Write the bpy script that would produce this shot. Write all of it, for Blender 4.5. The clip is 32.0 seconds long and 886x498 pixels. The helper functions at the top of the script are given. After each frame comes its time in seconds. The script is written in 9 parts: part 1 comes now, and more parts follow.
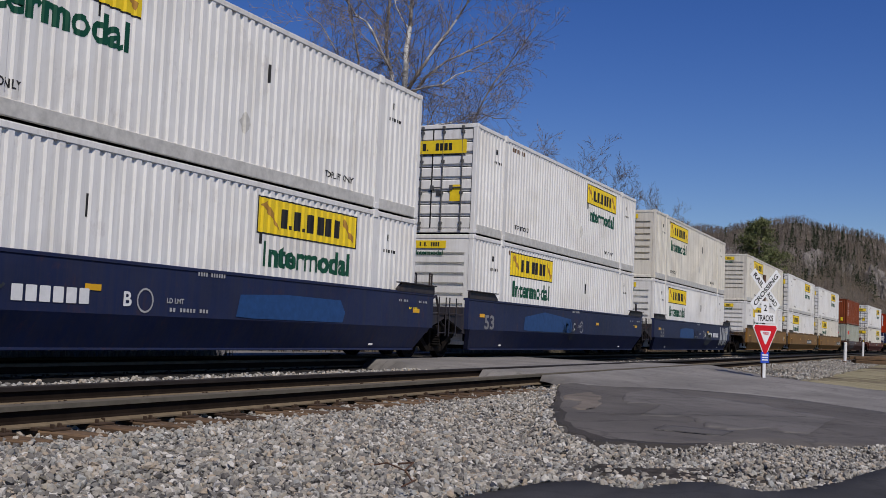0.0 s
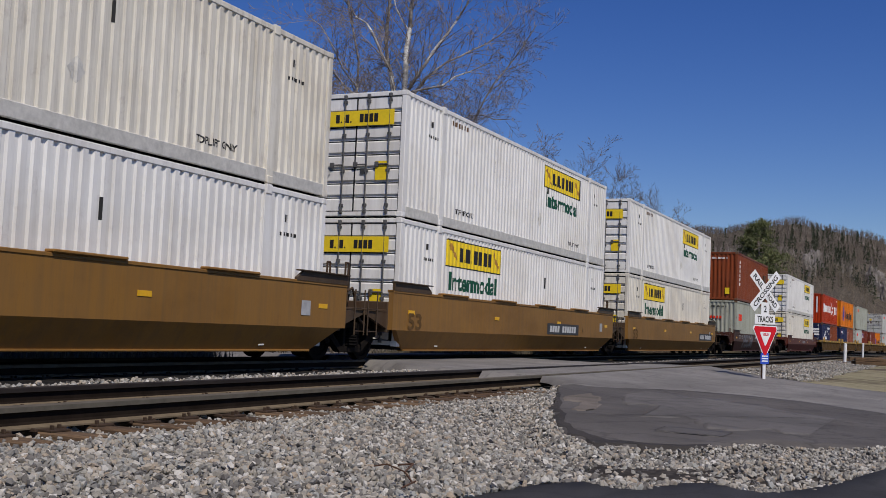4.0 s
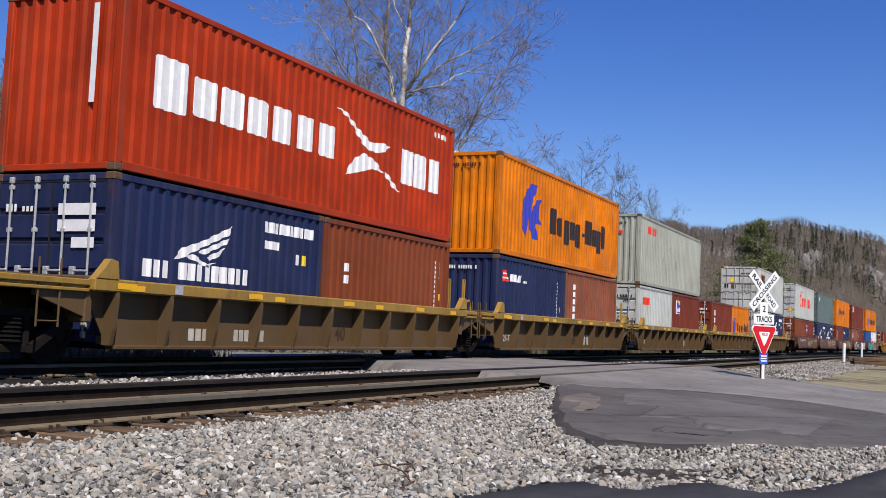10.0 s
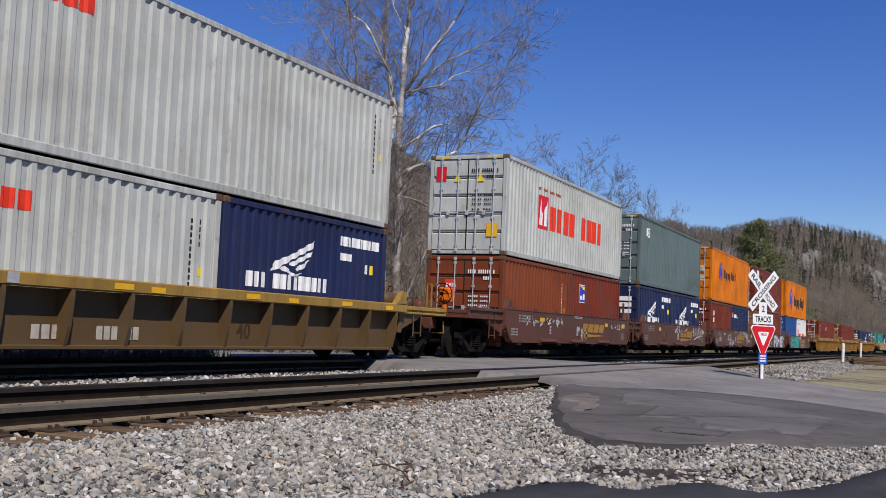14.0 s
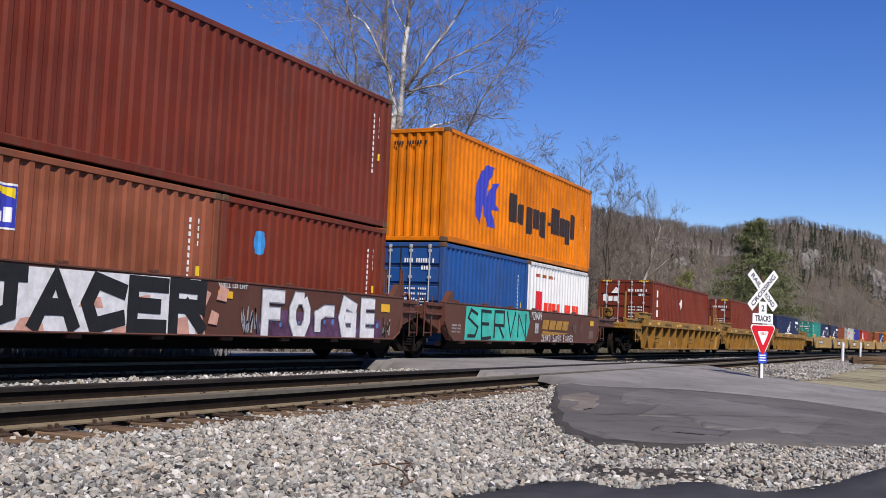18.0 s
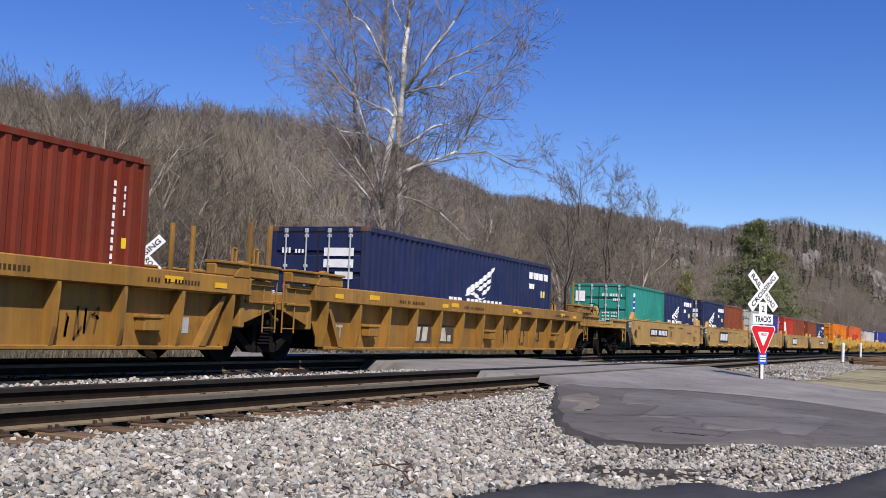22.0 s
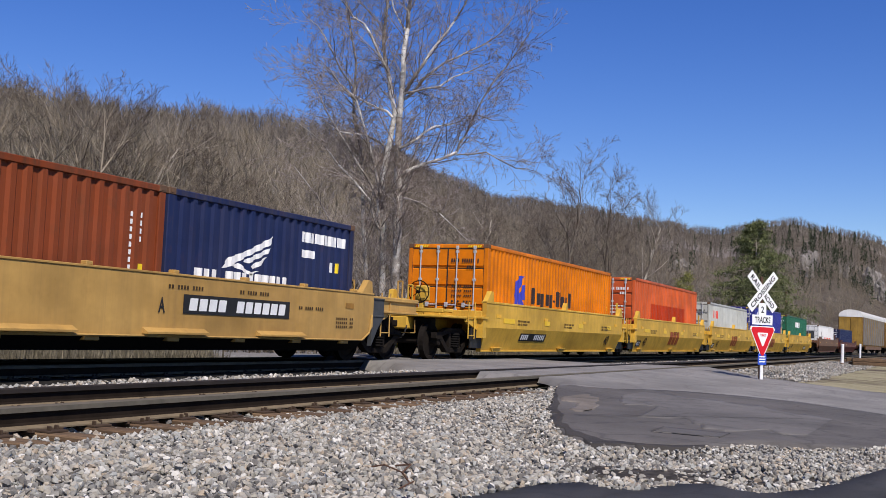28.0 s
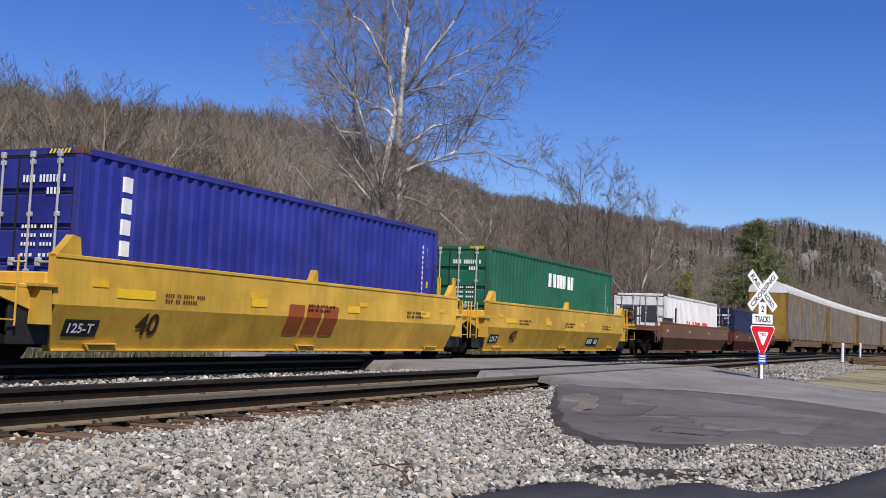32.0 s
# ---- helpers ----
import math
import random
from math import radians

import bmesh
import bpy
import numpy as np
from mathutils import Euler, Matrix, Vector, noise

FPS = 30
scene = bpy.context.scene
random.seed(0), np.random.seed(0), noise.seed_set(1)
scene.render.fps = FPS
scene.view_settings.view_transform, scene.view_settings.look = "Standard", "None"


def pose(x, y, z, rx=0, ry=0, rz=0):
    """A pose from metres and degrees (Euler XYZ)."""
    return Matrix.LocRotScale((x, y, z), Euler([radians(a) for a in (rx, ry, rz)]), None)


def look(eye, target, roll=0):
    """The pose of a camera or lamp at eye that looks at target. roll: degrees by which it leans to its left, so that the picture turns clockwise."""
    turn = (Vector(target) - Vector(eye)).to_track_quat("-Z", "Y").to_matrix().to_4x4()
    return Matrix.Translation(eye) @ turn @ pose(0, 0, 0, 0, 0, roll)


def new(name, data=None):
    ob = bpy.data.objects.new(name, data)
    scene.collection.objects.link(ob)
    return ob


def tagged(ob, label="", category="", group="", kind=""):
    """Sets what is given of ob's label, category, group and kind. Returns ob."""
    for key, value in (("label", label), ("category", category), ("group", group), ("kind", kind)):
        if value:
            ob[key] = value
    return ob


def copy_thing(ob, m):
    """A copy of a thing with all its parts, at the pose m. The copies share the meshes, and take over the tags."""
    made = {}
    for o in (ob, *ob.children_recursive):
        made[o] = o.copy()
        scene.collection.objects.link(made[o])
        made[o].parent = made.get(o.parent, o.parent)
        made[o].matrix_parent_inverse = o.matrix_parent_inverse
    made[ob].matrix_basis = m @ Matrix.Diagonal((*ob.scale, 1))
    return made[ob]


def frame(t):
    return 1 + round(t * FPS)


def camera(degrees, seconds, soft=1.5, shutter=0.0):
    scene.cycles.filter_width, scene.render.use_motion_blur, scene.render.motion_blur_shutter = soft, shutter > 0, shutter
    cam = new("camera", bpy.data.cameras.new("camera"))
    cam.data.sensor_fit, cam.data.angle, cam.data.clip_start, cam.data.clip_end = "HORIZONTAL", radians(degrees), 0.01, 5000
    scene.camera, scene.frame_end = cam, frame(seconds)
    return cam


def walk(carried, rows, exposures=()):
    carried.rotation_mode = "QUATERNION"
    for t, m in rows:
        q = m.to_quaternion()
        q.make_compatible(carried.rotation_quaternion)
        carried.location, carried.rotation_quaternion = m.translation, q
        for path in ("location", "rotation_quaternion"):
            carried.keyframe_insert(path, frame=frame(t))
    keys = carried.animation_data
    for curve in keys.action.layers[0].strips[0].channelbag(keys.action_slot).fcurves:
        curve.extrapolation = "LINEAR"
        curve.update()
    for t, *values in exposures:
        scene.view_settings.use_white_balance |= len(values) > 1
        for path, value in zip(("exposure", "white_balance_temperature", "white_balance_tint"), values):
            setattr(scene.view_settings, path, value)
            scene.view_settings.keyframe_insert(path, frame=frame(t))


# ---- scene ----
# ---- camera: a tripod beside a level crossing; the wind rocks it by a hair ----
cam = camera(44.70, 32.0, soft=0.55)
EYE = Vector((0.0, 0.0, 0.74))


def aim(dx, dy):
    yaw, pitch = radians(65.03 - dx * 0.030), radians(4.266 + dy * 0.030)
    way = Vector((math.sin(yaw) * math.cos(pitch), math.cos(yaw) * math.cos(pitch), math.sin(pitch)))
    return look(EYE, EYE + way * 10, 2.427)


walk(cam, [(0, aim(3, -2)), (1.2, aim(3, -1)), (3.5, aim(3, 0)), (6, aim(2, 0)), (9, aim(1.5, 0)), (11.5, aim(0.3, 0)),
           (14, aim(-0.5, 0)), (17, aim(-1.2, -1)), (19, aim(-0.6, -1.2)), (21, aim(0, 0)), (23, aim(-1.2, 0)),
           (25.5, aim(-1.4, 1)), (28, aim(-1.4, 1.4)), (30, aim(-1.3, 0.3)), (32, aim(-1.3, 0))],
     [(t, e - 0.02, 6600, 12) for t, e in ((0, -0.5), (3.2, -0.5), (5, -0.5), (6.1, -0.42), (6.6, -0.15), (7.3, -0.05), (8.5, -0.36), (9.2, -0.38), (10, 0.15), (11, 0.2), (12, 0.05), (13, 0.1), (14, -0.05), (16, 0.1), (18, 0.2), (22, 0.28), (25, 0.2), (29, 0.15), (32, 0.15))])

# ---- daylight: clear early-spring sky, sun high behind the camera's left shoulder ----
SUN = Vector((-0.46, -0.455, 0.76)).normalized()
world = bpy.data.worlds.new("sky")
scene.world = world
world.use_nodes = True
wn = world.node_tree
wn.nodes.clear()
sky = wn.nodes.new("ShaderNodeTexSky")
sky.sky_type, sky.sun_disc = "NISHITA", False
sky.sun_elevation = math.asin(SUN.z)
sky.sun_rotation = math.atan2(SUN.x, SUN.y)
sky.air_density, sky.dust_density, sky.ozone_density, sky.altitude = 1.0, 0.0, 5.0, 300
wbg = wn.nodes.new("ShaderNodeBackground")
wbg.inputs["Strength"].default_value = 0.108
wout = wn.nodes.new("ShaderNodeOutputWorld")
clear = wn.nodes.new("ShaderNodeHueSaturation")
clear.inputs["Saturation"].default_value = 1.28
clear.inputs["Hue"].default_value = 0.521
wn.links.new(sky.outputs[0], clear.inputs["Color"])
wn.links.new(clear.outputs[0], wbg.inputs[0])
wn.links.new(wbg.outputs[0], wout.inputs[0])
sun = new("sun", bpy.data.lights.new("sun", "SUN"))
sun.data.energy, sun.data.angle, sun.data.color = 4.7, radians(0.53), (1.0, 0.94, 0.85)
sun.matrix_world = look(SUN * 50, (0, 0, 0))


# ---- materials ----
def node_mat(name, rough=0.6, metal=0.0):
    m = bpy.data.materials.new(name)
    m.use_nodes = True
    nt = m.node_tree
    b = nt.nodes["Principled BSDF"]
    b.inputs["Roughness"].default_value, b.inputs["Metallic"].default_value = rough, metal
    b.inputs["Specular IOR Level"].default_value = 0.2
    return m, nt, b


def noise_node(nt, scale, vec=None, detail=5.0, rough=0.6):
    n = nt.nodes.new("ShaderNodeTexNoise")
    n.inputs["Scale"].default_value, n.inputs["Detail"].default_value, n.inputs["Roughness"].default_value = scale, detail, rough
    if vec is not None:
        nt.links.new(vec, n.inputs["Vector"])
    return n


def coords(nt, scale=(1, 1, 1), shift=True):
    """Object coordinates, stretched, and shifted from object to object."""
    tc = nt.nodes.new("ShaderNodeTexCoord")
    mp = nt.nodes.new("ShaderNodeMapping")
    mp.inputs["Scale"].default_value = scale
    nt.links.new(tc.outputs["Object"], mp.inputs["Vector"])
    if shift:
        oi = nt.nodes.new("ShaderNodeObjectInfo")
        mul = nt.nodes.new("ShaderNodeMath")
        mul.operation = "MULTIPLY"
        mul.inputs[1].default_value = 37.0
        nt.links.new(oi.outputs["Random"], mul.inputs[0])
        nt.links.new(mul.outputs[0], mp.inputs["Location"])
    return mp.outputs[0]


def ramp(nt, fac, lo, hi):
    r = nt.nodes.new("ShaderNodeMapRange")
    r.inputs[1].default_value, r.inputs[2].default_value = lo, hi
    nt.links.new(fac, r.inputs[0])
    return r.outputs[0]


def mix(nt, fac, a, b, mode="MIX"):
    m = nt.nodes.new("ShaderNodeMix")
    m.data_type, m.blend_type = "RGBA", mode
    for sock, val in ((m.inputs[0], fac), (m.inputs[6], a), (m.inputs[7], b)):
        if isinstance(val, bpy.types.NodeSocket):
            nt.links.new(val, sock)
        elif isinstance(val, (int, float)):
            sock.default_value = val
        else:
            sock.default_value = (*val, 1)
    return m.outputs[2]


def bump(nt, b, height, strength, dist=0.01):
    n = nt.nodes.new("ShaderNodeBump")
    n.inputs["Strength"].default_value, n.inputs["Distance"].default_value = strength, dist
    nt.links.new(height, n.inputs["Height"])
    nt.links.new(n.outputs[0], b.inputs["Normal"])


PAINTS = {}


def paint(name, rgb, dirt=0.35, rust=0.25, rough=0.45, grime=(0.10, 0.075, 0.05)):
    """Weathered enamel on steel: faded patches, rain streaks, rust scabs."""
    if name in PAINTS:
        return PAINTS[name]
    m, nt, b = node_mat(name, rough)
    b.inputs["Specular IOR Level"].default_value = 0.12
    fade = noise_node(nt, 0.9, coords(nt), 4)
    soot = noise_node(nt, 0.42, coords(nt, (1, 1, 1.6)), 5, 0.62)
    streak = noise_node(nt, 1.0, coords(nt, (6.5, 6.5, 0.35)), 6, 0.65)
    runs = noise_node(nt, 1.0, coords(nt, (15.0, 15.0, 0.55)), 7, 0.7)
    fine = noise_node(nt, 14.0, coords(nt), 6, 0.7)
    scab = noise_node(nt, 3.2, coords(nt, (1, 1, 0.6)), 9, 0.75)
    pale = tuple(min(1, c * 0.95 + 0.008) for c in rgb)
    dark = tuple(c * (0.92 if min(rgb) > 0.6 else (0.82 if min(rgb) > 0.3 else 0.68)) for c in rgb)
    col = mix(nt, ramp(nt, fade.outputs[0], 0.35, 0.68), dark if max(rgb) > 0.3 else rgb, pale if max(rgb) < 0.5 else rgb)
    col = mix(nt, ramp(nt, soot.outputs[0], 0.46, 0.70), col, mix(nt, 1.0, col, (0.88, 0.86, 0.83) if min(rgb) > 0.3 else (0.76, 0.74, 0.72), "MULTIPLY"))
    for src, lo, hi, k, tint in ((streak, 0.42, 0.74, dirt, grime), (runs, 0.55, 0.74, dirt * 0.8, grime), (scab, 0.565, 0.68, rust, (0.12, 0.045, 0.02)), (fine, 0.62, 0.78, 0.25 + rust * 0.4, tuple(c * 0.55 for c in rgb))):
        f = nt.nodes.new("ShaderNodeMath")
        f.operation = "MULTIPLY"
        f.inputs[1].default_value = k
        nt.links.new(ramp(nt, src.outputs[0], lo, hi), f.inputs[0])
        col = mix(nt, f.outputs[0], col, tint)
    nt.links.new(col, b.inputs["Base Color"])
    nt.links.new(ramp(nt, fine.outputs[0], -1.2, 2.2), b.inputs["Roughness"])
    bump(nt, b, fine.outputs[0], 0.12, 0.004)
    PAINTS[name] = m
    return m


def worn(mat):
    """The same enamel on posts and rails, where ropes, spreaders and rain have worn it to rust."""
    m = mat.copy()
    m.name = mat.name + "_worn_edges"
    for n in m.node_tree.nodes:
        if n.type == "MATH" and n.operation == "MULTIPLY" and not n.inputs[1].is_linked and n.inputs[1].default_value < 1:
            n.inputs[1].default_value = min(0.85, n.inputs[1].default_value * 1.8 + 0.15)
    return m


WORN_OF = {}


def plain(name, rgb, rough=0.55, metal=0.0, var=0.25, scale=6.0):
    """A small-scale mottled single paint or metal."""
    if name in PAINTS:
        return PAINTS[name]
    m, nt, b = node_mat(name, rough, metal)
    n = noise_node(nt, scale, coords(nt), 6, 0.65)
    nt.links.new(mix(nt, ramp(nt, n.outputs[0], 0.3, 0.7), tuple(c * (1 - var) for c in rgb), tuple(min(1, c * (1 + var * 0.5)) for c in rgb)), b.inputs["Base Color"])
    bump(nt, b, n.outputs[0], 0.15, 0.004)
    PAINTS[name] = m
    return m


WHITE53 = paint("white_enamel", (0.84, 0.835, 0.80), 0.22, 0.16, grime=(0.22, 0.19, 0.15))
CREAM53 = paint("aged_white_enamel", (0.80, 0.765, 0.665), 0.34, 0.18)
ALU = plain("aluminium_rail", (0.64, 0.62, 0.56), 0.5, 0.1)
P_BROWN = paint("oxide_brown", (0.225, 0.050, 0.016), 0.38, 0.5, grime=(0.09, 0.04, 0.02))
P_RED = paint("oxide_red", (0.175, 0.025, 0.010), 0.22, 0.25)
P_MAROON = paint("maroon", (0.165, 0.027, 0.014), 0.22, 0.2)
P_PINK = paint("faded_terracotta", (0.32, 0.095, 0.046), 0.25, 0.2)
P_GREY = paint("pale_grey_green", (0.43, 0.45, 0.375), 0.26, 0.35)
P_LGREY = paint("light_grey", (0.54, 0.56, 0.52), 0.18, 0.25)
P_NAVY = paint("navy_blue", (0.012, 0.022, 0.078), 0.14, 0.12)
P_ORANGE = paint("bright_orange", (0.80, 0.215, 0.004), 0.10, 0.08)
P_SIGNAL = paint("signal_red_orange", (0.50, 0.042, 0.006), 0.2, 0.1)
P_RUSTO = paint("faded_red_orange", (0.72, 0.13, 0.035), 0.22, 0.2)
P_SLATE = paint("slate_green_grey", (0.115, 0.165, 0.165), 0.25, 0.15)
P_BLUE = paint("mid_blue", (0.010, 0.075, 0.27), 0.20, 0.2)
P_ULTRA = paint("ultramarine", (0.028, 0.040, 0.31), 0.14, 0.15)
P_TEAL = paint("teal_green", (0.018, 0.25, 0.20), 0.15, 0.1)
P_GREEN = paint("bottle_green", (0.014, 0.13, 0.075), 0.15, 0.12)
P_CRED = paint("carrier_red", (0.48, 0.035, 0.02), 0.15, 0.1)
P_REEF = paint("reefer_white", (0.80, 0.80, 0.78), 0.15, 0.05)
C_BLUE = paint("dark_blue_car", (0.016, 0.025, 0.074), 0.40, 0.25, grime=(0.05, 0.045, 0.045))
C_BROWN = paint("mustard_brown_car", (0.27, 0.135, 0.032), 0.35, 0.2)
C_DARKMAR = paint("dark_maroon_car", (0.072, 0.026, 0.019), 0.45, 0.3)
C_MAR = paint("red_maroon_car", (0.115, 0.025, 0.018), 0.35, 0.2)
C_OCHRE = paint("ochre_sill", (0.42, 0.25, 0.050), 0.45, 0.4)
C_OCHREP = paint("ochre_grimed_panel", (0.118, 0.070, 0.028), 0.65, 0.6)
C_REDBROWN = paint("red_brown_car", (0.115, 0.042, 0.028), 0.35, 0.3)
C_GOLD = paint("golden_yellow_car", (0.40, 0.205, 0.038), 0.52, 0.4)
C_TAN = paint("tan_yellow_car", (0.56, 0.335, 0.100), 0.30, 0.12, grime=(0.20, 0.13, 0.06))
C_YEL = paint("clean_yellow_car", (0.76, 0.455, 0.066), 0.24, 0.10, grime=(0.20, 0.12, 0.035))
C_RBRN = paint("dull_brown_car", (0.16, 0.075, 0.04), 0.35, 0.3)
C_GRIME = paint("soot_brown_end", (0.070, 0.044, 0.026), 0.5, 0.4)
C_GRIMEB = paint("soot_blue_end", (0.026, 0.026, 0.036), 0.5, 0.4)
# Shade under the cars is put into these near-black colours, besides the grease.
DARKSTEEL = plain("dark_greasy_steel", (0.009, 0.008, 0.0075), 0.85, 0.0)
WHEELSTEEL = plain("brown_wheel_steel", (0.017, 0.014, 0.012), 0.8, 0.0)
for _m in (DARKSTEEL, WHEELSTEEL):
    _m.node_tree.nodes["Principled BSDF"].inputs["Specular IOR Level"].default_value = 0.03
RUBBER = plain("black_rubber_hose", (0.02, 0.02, 0.02), 0.7)
CASTING = plain("rusty_casting", (0.13, 0.075, 0.045), 0.7)
GALV = plain("galvanised_rod", (0.55, 0.55, 0.54), 0.45, 0.4)
BLACKP = plain("black_paint", (0.022, 0.022, 0.023), 0.6)
CHARP = plain("charcoal_end_paint", (0.055, 0.058, 0.062), 0.6)
WHITEP = plain("white_paint", (0.80, 0.80, 0.78), 0.5, 0, 0.12)
YELLOWP = plain("yellow_panel", (0.83, 0.60, 0.025), 0.45, 0, 0.12)
REFLECT = plain("amber_reflector", (0.78, 0.42, 0.02), 0.35, 0, 0.1)
GREENP = plain("dark_green_paint", (0.008, 0.075, 0.042), 0.5, 0, 0.2)
REDP = plain("red_paint", (0.75, 0.045, 0.02), 0.5, 0, 0.15)
LOGOBLUE = plain("logo_blue", (0.045, 0.055, 0.42), 0.5, 0, 0.1)
LOGOBLK = plain("logo_brown_black", (0.035, 0.022, 0.02), 0.5, 0, 0.1)
GOLDLET = plain("faded_gold_lettering", (0.42, 0.22, 0.045), 0.6)
REDBRN = plain("red_brown_lettering", (0.32, 0.075, 0.02), 0.6)
SPRAYW = plain("white_spray", (0.75, 0.74, 0.73), 0.6)
SPRAYT = plain("teal_spray", (0.06, 0.50, 0.40), 0.6, 0, 0.35, 2.0)
SPRAYP = plain("peach_spray", (0.62, 0.33, 0.25), 0.6)
ORANGEB = plain("orange_brake_gear", (0.80, 0.16, 0.01), 0.5)


# ---- mesh building ----
class Build:
    def __init__(self):
        self.v, self.f = [], []

    def add(self, vs, fs):
        n = len(self.v)
        self.v += vs
        self.f += [tuple(i + n for i in q) for q in fs]
        return self

    def box(self, x0, x1, y0, y1, z0, z1, c=0.0):
        xs, ys, zs = (x0, x1), (y0, y1), (z0, z1)
        if not c:
            vs = [(xs[i], ys[j], zs[k]) for i in (0, 1) for j in (0, 1) for k in (0, 1)]
            return self.add(vs, [(0, 1, 3, 2), (4, 6, 7, 5), (0, 4, 5, 1), (2, 3, 7, 6), (0, 2, 6, 4), (1, 5, 7, 3)])
        c = min(c, 0.45 * abs(x1 - x0), 0.45 * abs(y1 - y0), 0.45 * abs(z1 - z0))
        vs, fs = [], []
        for k in range(8):
            s = [(k >> a) & 1 for a in range(3)]
            p = [(xs, ys, zs)[a][s[a]] for a in range(3)]
            q = [p[a] + (c if s[a] == 0 else -c) for a in range(3)]
            for a in range(3):
                vs.append(tuple(p[b] if b == a else q[b] for b in range(3)))
        for a in range(3):
            b, d = (a + 1) % 3, (a + 2) % 3
            for s in (0, 1):
                ring = [(s << a) | (i << b) | (j << d) for i, j in ((0, 0), (1, 0), (1, 1), (0, 1))]
                fs.append(tuple(k * 3 + a for k in ring))
            for i in (0, 1):
                for j in (0, 1):
                    k0 = (i << b) | (j << d)
                    k1 = k0 | (1 << a)
                    fs.append((k0 * 3 + b, k1 * 3 + b, k1 * 3 + d, k0 * 3 + d))
        fs += [(k * 3, k * 3 + 1, k * 3 + 2) for k in range(8)]
        return self.add(vs, fs)

    def prism(self, poly, axis, a0, a1):
        """A polygon in the two other axes, in x, y, z order, drawn out along an axis."""
        def at(p, a):
            q = list(p)
            q.insert("xyz".index(axis), a)
            return tuple(q)
        n = len(poly)
        vs = [at(p, a0) for p in poly] + [at(p, a1) for p in poly]
        fs = [tuple(range(n)), tuple(range(2 * n - 1, n - 1, -1))]
        fs += [(i, (i + 1) % n, n + (i + 1) % n, n + i) for i in range(n)]
        return self.add(vs, fs)

    def tube(self, p, q, r0, r1=None, n=8, caps=True):
        p, q = Vector(p), Vector(q)
        r1 = r0 if r1 is None else r1
        d = (q - p).normalized()
        a = d.cross(Vector((0, 0, 1)) if abs(d.z) < 0.9 else Vector((1, 0, 0))).normalized()
        b = d.cross(a)
        vs = []
        for c, r in ((p, r0), (q, r1)):
            for i in range(n):
                t = 2 * math.pi * i / n
                vs.append(tuple(c + a * (r * math.cos(t)) + b * (r * math.sin(t))))
        fs = [(i, (i + 1) % n, n + (i + 1) % n, n + i) for i in range(n)]
        if caps:
            fs += [tuple(range(n - 1, -1, -1)), tuple(range(n, 2 * n))]
        return self.add(vs, fs)

    def path(self, pts, r, n=6):
        for p, q in zip(pts, pts[1:]):
            self.tube(p, q, r, r, n)
        return self

    def lathe(self, prof, axis, centre, n=20):
        """A profile of (radius, place along the axis) turned round it."""
        vs, fs = [], []
        i0 = "xyz".index(axis)
        for r, a in prof:
            for k in range(n):
                t = 2 * math.pi * k / n
                p = [0, 0, 0]
                p[i0], p[(i0 + 1) % 3], p[(i0 + 2) % 3] = a, r * math.cos(t), r * math.sin(t)
                vs.append(tuple(p[j] + centre[j] for j in range(3)))
        m = len(prof)
        for j in range(m - 1):
            fs += [(j * n + k, j * n + (k + 1) % n, (j + 1) * n + (k + 1) % n, (j + 1) * n + k) for k in range(n)]
        fs += [tuple(range(n)), tuple(range((m - 1) * n, m * n))]
        return self.add(vs, fs)

    def mesh(self, name, mat, smooth=False):
        me = bpy.data.meshes.new(name)
        me.from_pydata(self.v, [], self.f)
        if len(self.f) < 60000:
            bm = bmesh.new()
            bm.from_mesh(me)
            bmesh.ops.recalc_face_normals(bm, faces=bm.faces)
            bm.to_mesh(me)
            bm.free()
        if smooth:
            me.polygons.foreach_set("use_smooth", [True] * len(me.polygons))
        me.materials.append(mat)
        return me


MESHES = {}


def shared(key, maker, mat, smooth=False):
    """One mesh for all alike pieces."""
    k = (key, mat.name)
    if k not in MESHES:
        MESHES[k] = maker().mesh(key[0] if isinstance(key, tuple) else key, mat, smooth)
    return MESHES[k]


def part(name, me, parent, m=None, label=""):
    ob = new(name, me)
    ob.parent = parent
    if m is not None:
        ob.matrix_basis = m
    if label:
        tagged(ob, label)
    return ob


def at(x, y, z, rx=0, ry=0, rz=0):
    return pose(x, y, z, rx, ry, rz)


# ---- writing: the built-in font, drawn out into thin meshes ----
WORDS = ["Intermodal", "TOP LIFT ONLY", "53", "40", "125-T", "125T", "25T", "A", "B", "D", "RAIL", "ROAD", "CROSSING", "2", "TRACKS", "YIELD", "LD LMT", "PEOR", "WELL LD LMT", "H", "C", "E"]
HEAVY = {"Intermodal": 0.034, "PEOR": 0.05}
LETTERS = {}


def letter_meshes():
    made = []
    for w in WORDS:
        cu = bpy.data.curves.new("word", "FONT")
        cu.body, cu.size, cu.resolution_u, cu.offset = w, 1.0, 3, HEAVY.get(w, 0.022)
        made.append((w, new("word", cu)))
    dg = bpy.context.evaluated_depsgraph_get()
    for w, ob in made:
        me = bpy.data.meshes.new_from_object(ob.evaluated_get(dg))
        vs = np.empty(len(me.vertices) * 3, dtype=np.float32)
        me.vertices.foreach_get("co", vs)
        vs = vs.reshape(-1, 3)[:, :2]
        lo, hi = vs.min(0), vs.max(0)
        fs = [tuple(p.vertices) for p in me.polygons]
        LETTERS[w] = ((vs - lo) / (hi - lo), fs)
        bpy.data.meshes.remove(me)
        cu = ob.data
        bpy.data.objects.remove(ob)
        bpy.data.curves.remove(cu)


letter_meshes()


